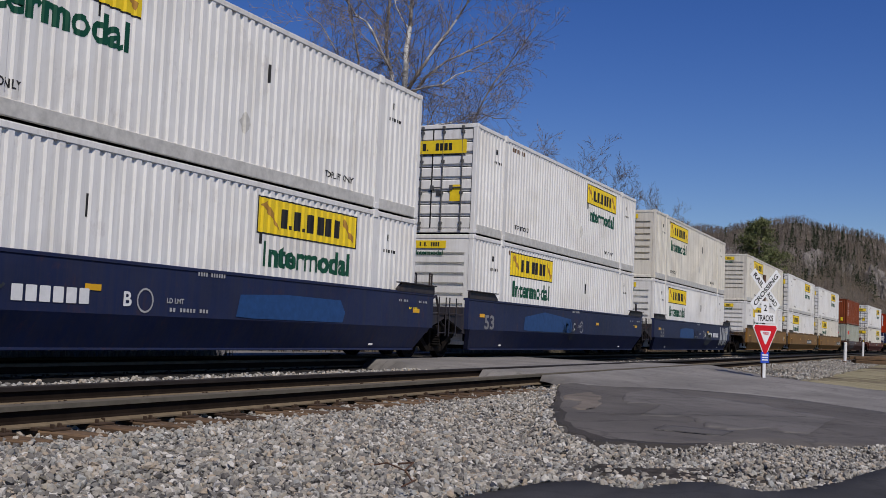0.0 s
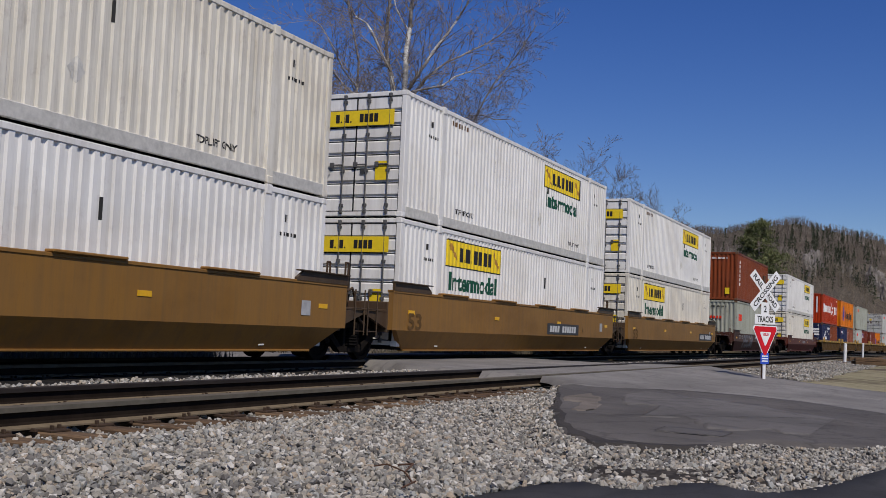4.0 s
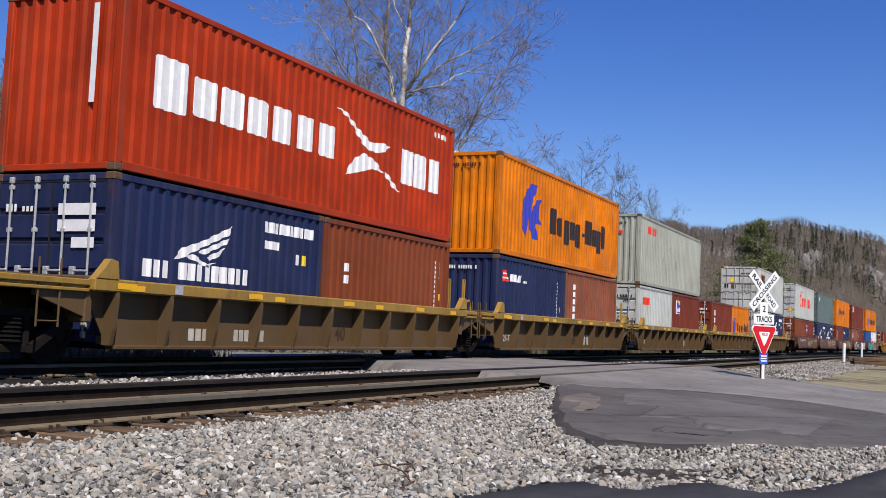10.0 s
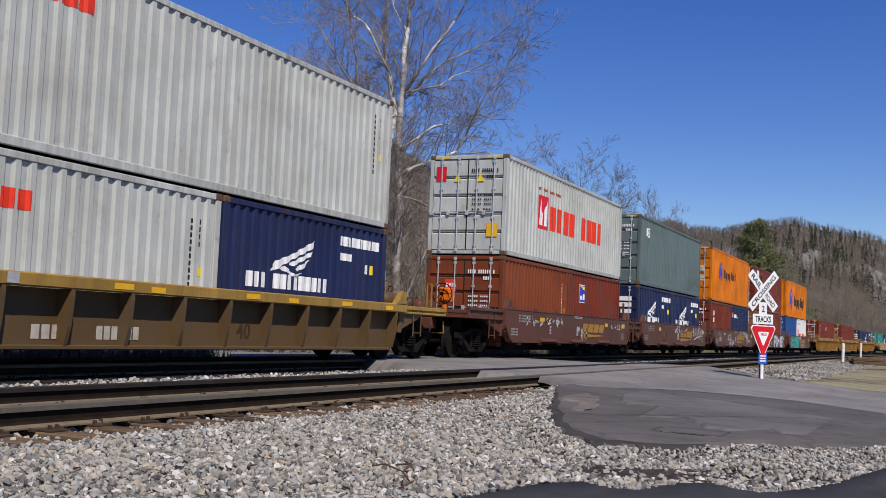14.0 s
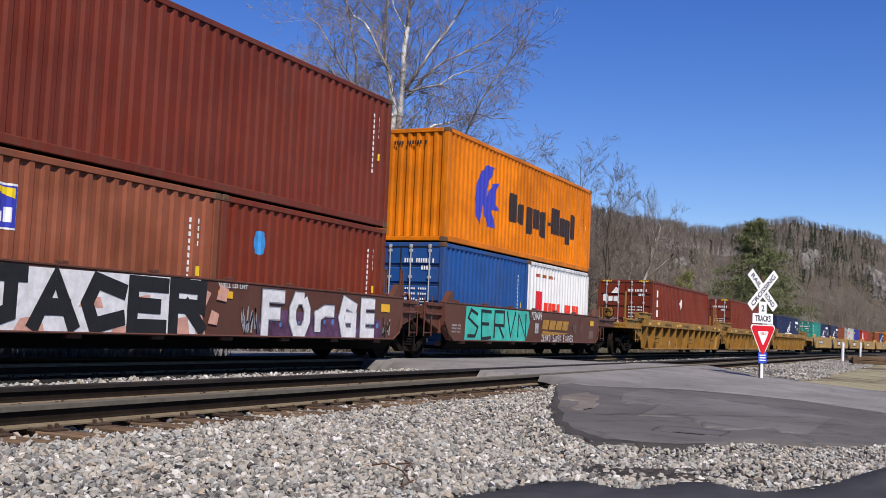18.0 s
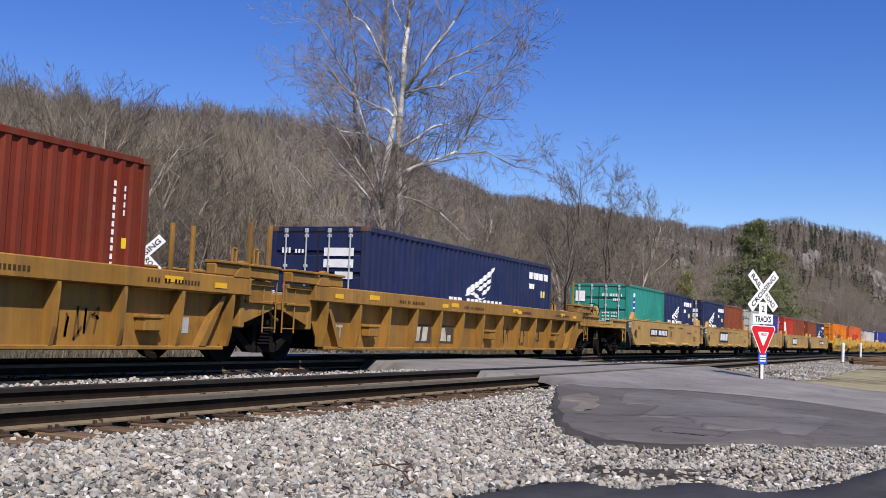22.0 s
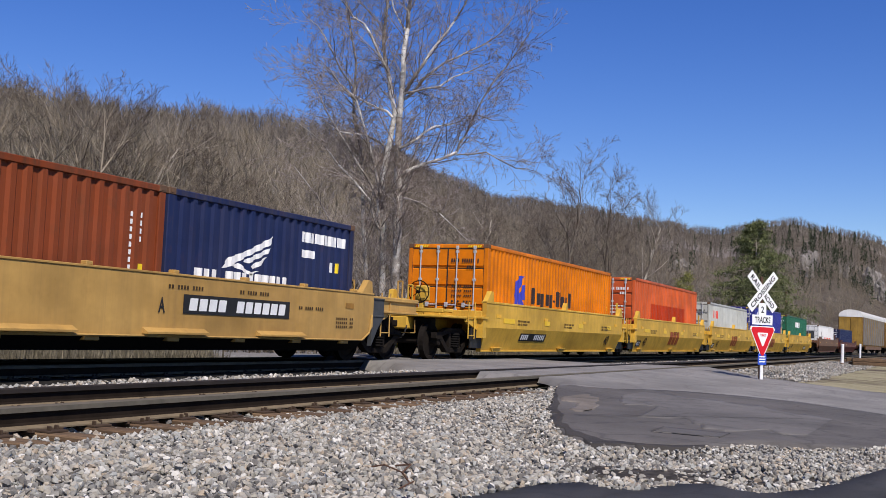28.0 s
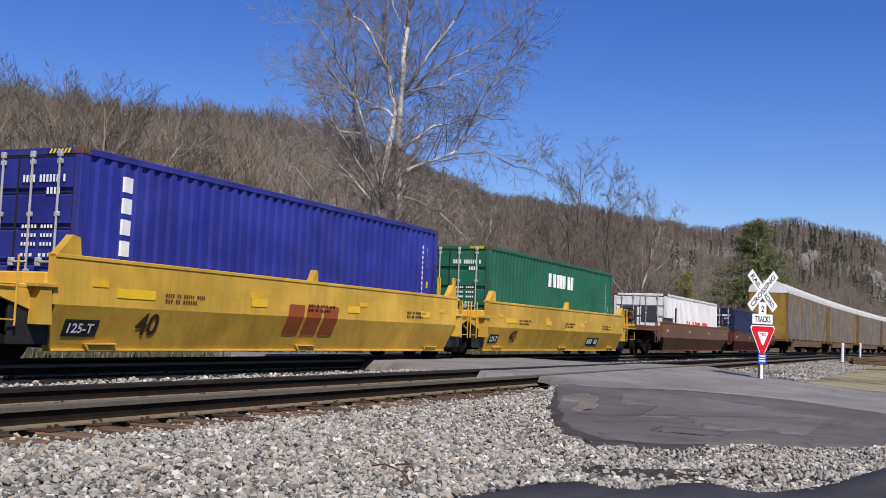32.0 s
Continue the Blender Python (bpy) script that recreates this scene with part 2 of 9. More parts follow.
def word_flat(w, width, height, slant=0.0):
    """A word as points and faces in its own plane, its lower left corner at 0, 0."""
    uv, fs = LETTERS[w]
    return [(float(a * width + slant * b * height), float(b * height)) for a, b in uv], fs


def rects(items):
    """Rectangles (x0, y0, x1, y1)."""
    vs, fs = [], []
    for x0, y0, x1, y1 in items:
        n = len(vs)
        vs += [(x0, y0), (x1, y0), (x1, y1), (x0, y1)]
        fs.append((n, n + 1, n + 2, n + 3))
    return vs, fs


def polys(items):
    vs, fs = [], []
    for p in items:
        fs.append(tuple(range(len(vs), len(vs) + len(p))))
        vs += list(p)
    return vs, fs


def block(x0, y0, x1, y1, slant=0.0, cut=0.05):
    """A plain solid block with its corners cut off."""
    c = cut * min(x1 - x0, y1 - y0)
    p = [(x0 + c, y0), (x1 - c, y0), (x1, y0 + c), (x1, y1 - c), (x1 - c, y1), (x0 + c, y1), (x0, y1 - c), (x0, y0 + c)]
    return [(x + slant * y, y) for x, y in p]


def bars(pattern, width, height, stroke=0.62, slant=0.0):
    """A name that is not spelled out: a plain solid block for each sign. T tall, x low, p hanging, l thin, - a dash."""
    n = len(pattern)
    step = width / n
    fine = height < 0.17
    out = []
    for i, c in enumerate(pattern):
        x0 = i * step
        x1 = x0 + step * (stroke if fine else max(stroke, 0.80))
        lo, hi = (0, height) if c in "Tl" else ((0, height * 0.70) if c == "x" else (-height * 0.24, height * 0.70))
        if c in "Txp":
            out.append(block(x0, lo, x1, hi, slant, 0.0 if fine else 0.05))
        elif c == "l":
            out.append(block(x0, lo, x0 + step * 0.28, hi, slant, 0.1))
        elif c == "-":
            out.append(block(x0, height * 0.27, x1, height * 0.40, slant, 0.1))
        elif c == ".":
            out.append(block(x0, 0, x0 + step * 0.3, height * 0.2, slant, 0.1))
    if fine:
        out = [[p[0], p[1], p[4], p[5]] for p in out]
    return polys(out)


def column(n, w, h, stroke=0.66):
    """Signs stacked from the top down."""
    s = h / n
    return rects([(0, h - (i + 1) * s, w, h - (i + 1) * s + s * stroke) for i in range(n)])


def sheet(flat, plane=None, lift=0.004):
    """A flat drawing set up in the x-z plane facing -y; with plane, it is creased along the wall's folds."""
    vs, fs = flat
    bm = bmesh.new()
    pts = [bm.verts.new((p[0], p[2] if len(p) > 2 else 0, p[1])) for p in vs]
    for f in fs:
        try:
            bm.faces.new([pts[i] for i in f])
        except ValueError:
            pass
    if plane is not None:
        x0, folds, depth = plane
        xs = [p[0] for p in vs]
        lo, hi = min(xs) + x0, max(xs) + x0
        for fx in folds:
            if lo < fx < hi:
                bmesh.ops.bisect_plane(bm, geom=bm.verts[:] + bm.edges[:] + bm.faces[:], plane_co=(fx - x0, 0, 0), plane_no=(1, 0, 0))
        for v in bm.verts:
            v.co.y = depth(v.co.x + x0)
    for f in bm.faces:
        f.normal_update()
        if f.normal.y > 0:
            f.normal_flip()
    for v in bm.verts:
        v.co.y -= lift
    return bm


def decal(name, flat, mat, parent, x, y, z, plane=None, turn=0.0, lift=0.004, label=""):
    vs, fs = flat
    if name in ("barred_name", "owner_mark") and 1 < len(fs) < 14 and max(v[1] for v in vs) > 0.2:
        # one block first, the others under it
        first = None
        for f in fs:
            one = ([vs[i] for i in f], [tuple(range(len(f)))])
            if first is None:
                first = decal(name + "_", one, mat, parent, x, y, z, plane, turn, lift, label)
                first.name = name
            else:
                bm = sheet(one, plane, lift)
                me = bpy.data.meshes.new("bar")
                bm.to_mesh(me)
                bm.free()
                me.materials.append(mat)
                part("bar", me, first)
        return first
    bm = sheet(flat, plane, lift)
    me = bpy.data.meshes.new(name)
    bm.to_mesh(me)
    bm.free()
    me.materials.append(mat)
    return part(name, me, parent, pose(x, y, z, 0, 0, turn), label)


# ---- the two parallel tracks: straight past the crossing, then a wide right-hand bend ----
BEND_AT, BEND_R, MAIN_Y, NEAR_Y = 70.0, 1800.0, 12.49, 6.97


def on_track(s, off=0.0):
    """Place and heading on the main track s metres along; off: metres to the near side."""
    if s <= BEND_AT:
        return s, MAIN_Y - off, 0.0
    a = (s - BEND_AT) / BEND_R
    return BEND_AT + (BEND_R - off) * math.sin(a), MAIN_Y - BEND_R + (BEND_R - off) * math.cos(a), -a


def gone(t):
    """How far the train has run by t seconds; it slows a little."""
    return 16.762 * t - 0.0197 * t * t


RIDERS = []


def ride(ob, s, z):
    """Put a thing on the train, s metres along the track at the start."""
    x, y, a = on_track(s)
    ob.matrix_basis = Matrix.Translation((x, y, z)) @ Matrix.Rotation(a, 4, "Z")
    RIDERS.append((ob, s, z))
    return ob


# ---- containers ----
KINDS = {"c53": (16.15, 2.59, 2.93), "c40h": (12.19, 2.44, 2.90), "c40": (12.19, 2.44, 2.59), "c20": (6.06, 2.44, 2.59)}


def folds_of(kind):
    """The wall's folds along x and its depth behind the outer face, between the corner posts."""
    L, W, H = KINDS[kind]
    half = L / 2 - 0.11
    if kind == "c53":
        n = 70
        p = 2 * half / n
        shape = ((0.0, 0.0), (0.46, 0.0), (0.60, 0.034), (0.86, 0.034), (1.0, 0.0))
    else:
        n = round(2 * half / 0.278)
        p = 2 * half / n
        shape = ((0.0, 0.0), (0.33, 0.0), (0.50, 0.040), (0.83, 0.040), (1.0, 0.0))
    xs, ds = [], []
    for i in range(n):
        for u, d in shape[:-1]:
            xs.append(-half + (i + u) * p)
            ds.append(d)
    xs.append(half)
    ds.append(0.0)
    return xs, ds


FOLDS = {k: folds_of(k) for k in KINDS}


def wall_plane(kind, x0):
    xs, ds = FOLDS[kind]
    return x0, xs, lambda x: float(np.interp(x, xs, ds))


def folded_wall(kind):
    """A folded steel side wall, outer face towards -y at y = 0."""
    L, W, H = KINDS[kind]
    xs, ds = FOLDS[kind]
    b = Build()
    z0, z1 = 0.15, H - 0.10
    n = len(xs)
    b.add([(x, d, z) for z in (z0, z1) for x, d in zip(xs, ds)] + [(x, d + 0.03, z) for z in (z0, z1) for x, d in zip(xs, ds)],
          [(i, i + 1, n + i + 1, n + i) for i in range(n - 1)] + [(2 * n + i, 3 * n + i, 3 * n + i + 1, 2 * n + i + 1) for i in range(n - 1)])
    return b


def end_wall(kind, ribs):
    """The closed end: upright folds, or the long trailers' level ribs. Outer face at x = 0, towards -x."""
    L, W, H = KINDS[kind]
    w = W / 2 - 0.10
    b = Build()
    if ribs:
        b.box(0.10, 0.12, -w, w, 0.12, H - 0.10)
        b.box(0.0, 0.105, -w, -w + 0.16, 0.12, H - 0.10).box(0.0, 0.105, w - 0.16, w, 0.12, H - 0.10)
        b.box(0.0, 0.105, -w + 0.16, w - 0.16, 0.12, 0.76)
        for i in range(6):
            z = 0.83 + i * 0.27
            b.prism([(0.105, z - 0.03), (0.0, z + 0.005), (0.0, z + 0.185), (0.105, z + 0.19)], "y", -w + 0.16, w - 0.16)
        b.box(0.0, 0.105, -w + 0.16, w - 0.16, 2.44, H - 0.10)
        return b
    n = 9
    p = 2 * w / n
    pts = []
    for i in range(n):
        for u, d in ((0, 0), (0.3, 0), (0.5, 0.045), (0.8, 0.045)):
            pts.append((-w + (i + u) * p, d))
    pts.append((w, 0))
    m = len(pts)
    b.add([(d, y, z) for z in (0.12, H - 0.10) for y, d in pts] + [(d + 0.03, y, z) for z in (0.12, H - 0.10) for y, d in pts],
          [(i, i + 1, m + i + 1, m + i) for i in range(m - 1)] + [(2 * m + i, 3 * m + i, 3 * m + i + 1, 2 * m + i + 1) for i in range(m - 1)])
    return b


def door_leaf(kind, bands):
    """One door leaf with pressed level grooves; hinge side at y = 0, towards +y."""
    L, W, H = KINDS[kind]
    w = W / 2 - 0.115
    h = H - 0.27
    gap = 0.085
    step = h / (bands + 1)
    front = [(0.0, 0.0)]
    for i in range(1, bands + 1):
        z = i * step
        front += [(0.0, z - gap / 2 - 0.02), (0.034, z - gap / 2 + 0.012), (0.034, z + gap / 2 - 0.012), (0.0, z + gap / 2 + 0.02)]
    front += [(0.0, h), (0.06, h), (0.06, 0.0)]
    return Build().prism(front, "y", 0.0, w)


def lock_rod(h):
    b = Build()
    b.tube((0, 0, -0.05), (0, 0, h + 0.05), 0.019, n=8)
    for z in (0.10, 0.34 * h, 0.66 * h, h - 0.12):
        b.box(-0.012, 0.03, -0.05, 0.05, z, z + 0.07, 0.008)
    for z in (-0.06, h - 0.02):
        b.box(-0.028, 0.03, -0.04, 0.04, z, z + 0.10, 0.01)
    b.box(-0.03, 0.0, -0.02, 0.34, 0.40 * h, 0.40 * h + 0.035, 0.008)
    b.box(-0.03, 0.03, 0.24, 0.34, 0.40 * h - 0.05, 0.40 * h + 0.08, 0.01)
    return b


def corner_casting():
    b = Build()
    b.box(-0.089, 0.089, -0.081, 0.081, -0.059, 0.059, 0.012)
    b.box(-0.045, 0.045, -0.086, -0.08, -0.028, 0.028)
    return b


RODDARK = plain("dark_lock_rod", (0.10, 0.10, 0.10), 0.6)


def door_seal(kind, bands):
    """Black rubber round both leaves; black strips for the shade in the level grooves."""
    L, W, H = KINDS[kind]
    h = H - 0.27
    b = Build()
    for y in (-W / 2 + 0.10, -0.018, W / 2 - 0.135):
        b.box(-0.006, 0.004, y, y + 0.036, 0.13, H - 0.13)
    for i in range(bands + 2):
        z = 0.135 + h * i / (bands + 1)
        if 0 < i < bands + 1:
            # no rubber here: thin black strips imitate the groove's shadow
            for y in (-W / 2 + 0.14, 0.03):
                b.box(0.022, 0.034, y, y + W / 2 - 0.18, z - 0.026, z - 0.006)
        else:
            b.box(-0.006, 0.004, -W / 2 + 0.14, W / 2 - 0.14, z - 0.012, z + 0.012)
    return b


def container(kind, mat, label, doors=True, frame_mat=None, bands=4, group="containers on the train"):
    """A steel box on an Empty at the middle of its base: x along, -y the near side, -x the end that comes first."""
    L, W, H = KINDS[kind]
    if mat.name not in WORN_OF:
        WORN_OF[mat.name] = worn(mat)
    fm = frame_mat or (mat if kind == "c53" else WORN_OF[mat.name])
    ob = tagged(new("shipping_container"), label, "container", group)
    big = kind == "c53"
    part("side_wall", shared(("side_wall", kind), lambda: folded_wall(kind), mat), ob, at(0, -W / 2 + 0.012, 0))
    part("side_wall", shared(("side_wall", kind), lambda: folded_wall(kind), mat), ob, at(0, W / 2 - 0.012, 0, 0, 0, 180))
    part("roof", shared(("roof", kind), lambda: Build().box(-L / 2 + 0.05, L / 2 - 0.05, -W / 2 + 0.05, W / 2 - 0.05, H - 0.06, H - 0.015), mat), ob)
    part("floor", shared(("floor", kind), lambda: Build().box(-L / 2 + 0.05, L / 2 - 0.05, -W / 2 + 0.06, W / 2 - 0.06, 0.03, 0.14), DARKSTEEL), ob)

    def rail(z0, z1, y0, y1):
        return lambda: Build().box(-L / 2 + 0.17, L / 2 - 0.17, y0, y1, z0, z1, 0.012)
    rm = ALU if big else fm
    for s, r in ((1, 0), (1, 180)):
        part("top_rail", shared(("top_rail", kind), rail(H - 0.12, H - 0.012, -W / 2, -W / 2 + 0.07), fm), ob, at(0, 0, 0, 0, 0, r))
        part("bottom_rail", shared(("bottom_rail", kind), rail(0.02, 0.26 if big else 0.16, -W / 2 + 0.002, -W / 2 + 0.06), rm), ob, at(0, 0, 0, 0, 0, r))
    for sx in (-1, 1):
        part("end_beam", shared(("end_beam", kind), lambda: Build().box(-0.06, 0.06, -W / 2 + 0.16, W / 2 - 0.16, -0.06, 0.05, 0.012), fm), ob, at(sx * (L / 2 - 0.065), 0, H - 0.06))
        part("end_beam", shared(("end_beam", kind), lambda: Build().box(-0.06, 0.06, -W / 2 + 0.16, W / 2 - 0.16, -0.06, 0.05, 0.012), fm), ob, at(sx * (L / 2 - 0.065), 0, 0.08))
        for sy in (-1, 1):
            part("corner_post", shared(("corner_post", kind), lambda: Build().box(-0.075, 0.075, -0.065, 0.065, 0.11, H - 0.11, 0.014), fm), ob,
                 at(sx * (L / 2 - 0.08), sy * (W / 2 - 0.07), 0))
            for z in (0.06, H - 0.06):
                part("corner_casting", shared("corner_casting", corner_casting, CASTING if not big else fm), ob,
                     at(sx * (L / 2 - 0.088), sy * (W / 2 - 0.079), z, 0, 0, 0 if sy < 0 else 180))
    if big:
        # the lifting posts of a 53-foot box stand 12.2 m apart
        for sx in (-1, 1):
            for sy in (-1, 1):
                part("lifting_post", shared("lifting_post", lambda: Build().box(-0.11, 0.11, -0.012, 0.05, 0.02, H, 0.008).box(-0.09, 0.09, -0.03, 0.05, H - 0.17, H + 0.01, 0.012).box(-0.09, 0.09, -0.03, 0.05, 0.0, 0.14, 0.012), fm), ob,
                     at(sx * 6.02, sy * W / 2, 0, 0, 0, 0 if sy < 0 else 180))
    for sx in (-1, 1):
        turn = 0 if sx < 0 else 180
        if doors == (sx < 0):
            h = H - 0.27
            part("door_seal", shared(("door_seal", kind, bands), lambda: door_seal(kind, bands), RUBBER), ob, at(sx * (L / 2 - 0.015), 0, 0, 0, 0, turn))
            if sx < 0 and kind == "c40h":
                for y0 in (0.20, W - 0.62):
                    end_mark(ob, kind, "hazard_stripes", polys([[(0.07 * i, 0), (0.07 * i + 0.04, 0), (0.07 * i + 0.075, 0.07), (0.07 * i + 0.035, 0.07)] for i in range(6)]), YELLOWP, y0, H - 0.10, -0.002)
            for side in (-1, 1):
                leaf = part("door", shared(("door", kind, bands), lambda: door_leaf(kind, bands), mat), ob,
                            at(sx * (L / 2 - 0.015), side * sx * -1 * 0.0, 0.135, 0, 0, turn) @ at(0, 0.006 if side > 0 else -0.006 - (W / 2 - 0.115), 0))
                for u in (0.26, 0.74):
                    part("lock_rod", shared(("lock_rod", kind), lambda: lock_rod(h), RODDARK if big else GALV), leaf, at(-0.03, u * (W / 2 - 0.115), 0))
        else:
            part("end_wall", shared(("end_wall", kind), lambda: end_wall(kind, big), mat), ob, at(sx * (L / 2 - 0.02), 0, 0, 0, 0, turn))
    return ob


def mark(ob, kind, what, flat, mat, x, z, label=""):
    """Paint on the near side wall, x metres from its first end and z above its base, following the folds."""
    L, W, H = KINDS[kind]
    return decal(what, flat, mat, ob, x - L / 2, -W / 2 + 0.012, z, wall_plane(kind, x - L / 2), 0, 0.004, label)


def end_mark(ob, kind, what, flat, mat, y, z, x=0.0, label=""):
    """Paint on the first end; y metres from its far edge."""
    L, W, H = KINDS[kind]
    return decal(what, flat, mat, ob, -L / 2 - 0.005 + x, W / 2 - y, z, None, -90, 0.006, label)


def id_marks(ob, kind, mat, doors, x=None, seed=1):
    """Number rows that are too small to read."""
    L, W, H = KINDS[kind]
    if kind != "c53":
        xr = L - 0.76
        mark(ob, kind, "number_column", column(11, 0.05, min(1.35, H * 0.5)), mat, xr, H - 1.75)
        mark(ob, kind, "number_column", column(4, 0.05, 0.5), mat, xr + 0.22, H - 0.95)
        mark(ob, kind, "safety_sticker", rects([(0, 0, 0.13, 0.16)]), YELLOWP, xr + 0.2, H - 1.45)
    if doors:
        end_mark(ob, kind, "number_mark", bars("TTTT TTTTTT T", 0.85, 0.11), mat, W - 1.10, H - 0.52)
        end_mark(ob, kind, "number_mark", bars("TTTT", 0.28, 0.10), mat, W - 0.62, H - 0.70)
        for i in range(3):
            end_mark(ob, kind, "data_mark", bars("TTTTT TTTT", 0.62, 0.05), mat, W - 1.06, H - 1.20 - 0.13 * i)
        end_mark(ob, kind, "data_mark", bars("TTT TTT", 0.62, 0.05), mat, W - 1.06, H - 1.62)
    elif kind != "c53":
        end_mark(ob, kind, "number_mark", bars("TTTT TTTTTT T", 0.95, 0.10), mat, 0.9, H - 0.42)


def panel_marks(ob, x, doors=True):
    """Yellow name panel with a barred-out name, and the word under it."""
    k = "c53"
    L, W, H = KINDS[k]
    z = H - 0.90
    mark(ob, k, "name_panel", rects([(-0.03, -0.03, 3.59, 0.66)]), BLACKP, x, z)
    d = mark(ob, k, "name_panel", rects([(0, 0, 3.56, 0.63)]), YELLOWP, x, z, "yellow name panel with black border")
    d.matrix_basis = Matrix.Translation((0, -0.003, 0)) @ d.matrix_basis
    name = polys([block(0.0, 0.0, 0.20, 0.36), block(0.26, 0.0, 0.32, 0.07), block(0.40, 0.0, 0.66, 0.36), block(0.72, 0.0, 0.78, 0.07), block(0.90, 0.0, 1.15, 0.36), block(1.23, 0.0, 1.48, 0.36), block(1.56, 0.0, 1.81, 0.36), block(1.88, 0.0, 2.10, 0.36)])
    curl = polys([[(0.10, 0.50), (0.26, 0.58), (0.52, 0.34), (0.70, 0.06), (0.44, 0.28)], [(3.02, 0.46), (3.08, 0.56), (3.30, 0.30), (3.48, 0.20), (3.44, 0.08), (3.26, 0.20)]])
    for flat, xx in ((name, 0.78), (curl, 0.0)):
        d = mark(ob, k, "barred_name", flat, BLACKP if xx else GOLDLET, x + xx, z + (0.13 if xx else 0))
        d.matrix_basis = Matrix.Translation((0, -0.006, 0)) @ d.matrix_basis
    mark(ob, k, "lettering", word_flat("Intermodal", 3.12, 0.47), GREENP, x + 0.22, z - 0.62, "dark green word")
    for xx in (3.0, L - 4.2):
        mark(ob, k, "small_lettering", word_flat("TOP LIFT ONLY", 1.15, 0.13), BLACKP, xx, 0.40)
    for xx in (1.25, L - 1.55):
        mark(ob, k, "small_mark", bars("TT", 0.16, 0.14), BLACKP, xx + 0.1, H - 0.62)
        mark(ob, k, "small_mark", bars("TTTTTTT", 0.55, 0.07), BLACKP, xx, H - 0.88)
    mark(ob, k, "small_mark", bars("TTTT TTTTTT", 1.1, 0.12), CASTING, 2.5, H - 0.34)
    mark(ob, k, "placard_holder", polys([[(0, -0.2), (0.2, 0), (0, 0.2), (-0.2, 0)]]), ALU, L * 0.57, 0.95)
    for xx in (L * 0.34, L * 0.61):
        mark(ob, k, "scratch", rects([(0, 0, 0.045, 0.34)]), BLACKP, xx, H * 0.62)
    if doors:
        end_mark(ob, k, "name_panel", rects([(0, 0, 2.0, 0.36)]), YELLOWP, 0.3, H - 0.80, -0.02)
        end_mark(ob, k, "barred_name", bars("T.T. TTTT", 1.15, 0.20, 0.66), BLACKP, 0.75, H - 0.72, -0.022)
        end_mark(ob, k, "warning_label", rects([(0, 0, 0.34, 0.44)]), YELLOWP, 1.85, 0.85)
        end_mark(ob, k, "data_plate", rects([(0, 0, 0.18, 0.13)]), CHARP, 1.45, 1.0)
        end_mark(ob, k, "placard_holder", polys([[(0, -0.22), (0.22, 0), (0, 0.22), (-0.22, 0)]]), ALU, 0.45, 1.05)
    else:
        end_mark(ob, k, "name_panel", rects([(0, 0, 0.95, 0.20)]), YELLOWP, 0.85, H - 0.38)
        end_mark(ob, k, "barred_name", bars("T.T. TTTT", 0.6, 0.11, 0.66), BLACKP, 1.03, H - 0.335, -0.003)
        end_mark(ob, k, "lettering", word_flat("Intermodal", 0.8, 0.12), GREENP, 0.92, H - 0.56)


def folded_marks(ob, kind, x, scale, z, nx, nw, nh, nz):
    """The blue folded emblem, and a dark barred name nw wide and nh high."""
    s = scale
    emblem = polys([[(0.62 * s, 1.30 * s), (1.05 * s, 1.30 * s), (0.62 * s, 0.80 * s), (0.62 * s, 0.62 * s), (0.98 * s, 0.95 * s), (1.30 * s, 1.0 * s), (1.12 * s, 0.62 * s), (1.34 * s, 0.40 * s), (0.98 * s, 0.38 * s), (1.14 * s, 0), (0.72 * s, 0), (0.42 * s, 0.46 * s), (0.36 * s, 0), (0.18 * s, 0.08 * s), (0, 0.52 * s), (0.22 * s, 1.05 * s)]])
    mark(ob, kind, "emblem", emblem, LOGOBLUE, x, z, "blue folded emblem")
    low, tall, drop = 0.72 * nh, nh, -0.26 * nh
    cells = ((0.000, 0.108, 0, tall), (0.128, 0.212, 0, low), (0.234, 0.322, drop, low), (0.342, 0.426, 0, low), (0.446, 0.534, drop, low), (0.548, 0.602, 0.27 * nh, 0.40 * nh),
             (0.620, 0.700, 0, tall), (0.716, 0.738, 0, tall), (0.758, 0.842, 0, low), (0.852, 0.912, drop, low), (0.922, 1.000, 0, tall))
    mark(ob, kind, "barred_name", polys([block(a * nw, lo, b * nw, hi, 0.0, 0.10) for a, b, lo, hi in cells]), LOGOBLK, nx, nz)


def cargo_marks(ob, kind, x, z, h=0.34, w=0.95, end=True):
    """Red round-lettered owner's mark."""
    mark(ob, kind, "owner_mark", bars("TTTT", w, h, 0.84), REDP, x, z, "red owner's mark")
    if end:
        L, W, H = KINDS[kind]
        end_mark(ob, kind, "owner_mark", bars("TTTT", 0.5, 0.17, 0.74), REDP, 0.2 if end == 1 else 0.7, H - 0.62 if end == 1 else H - 0.78)


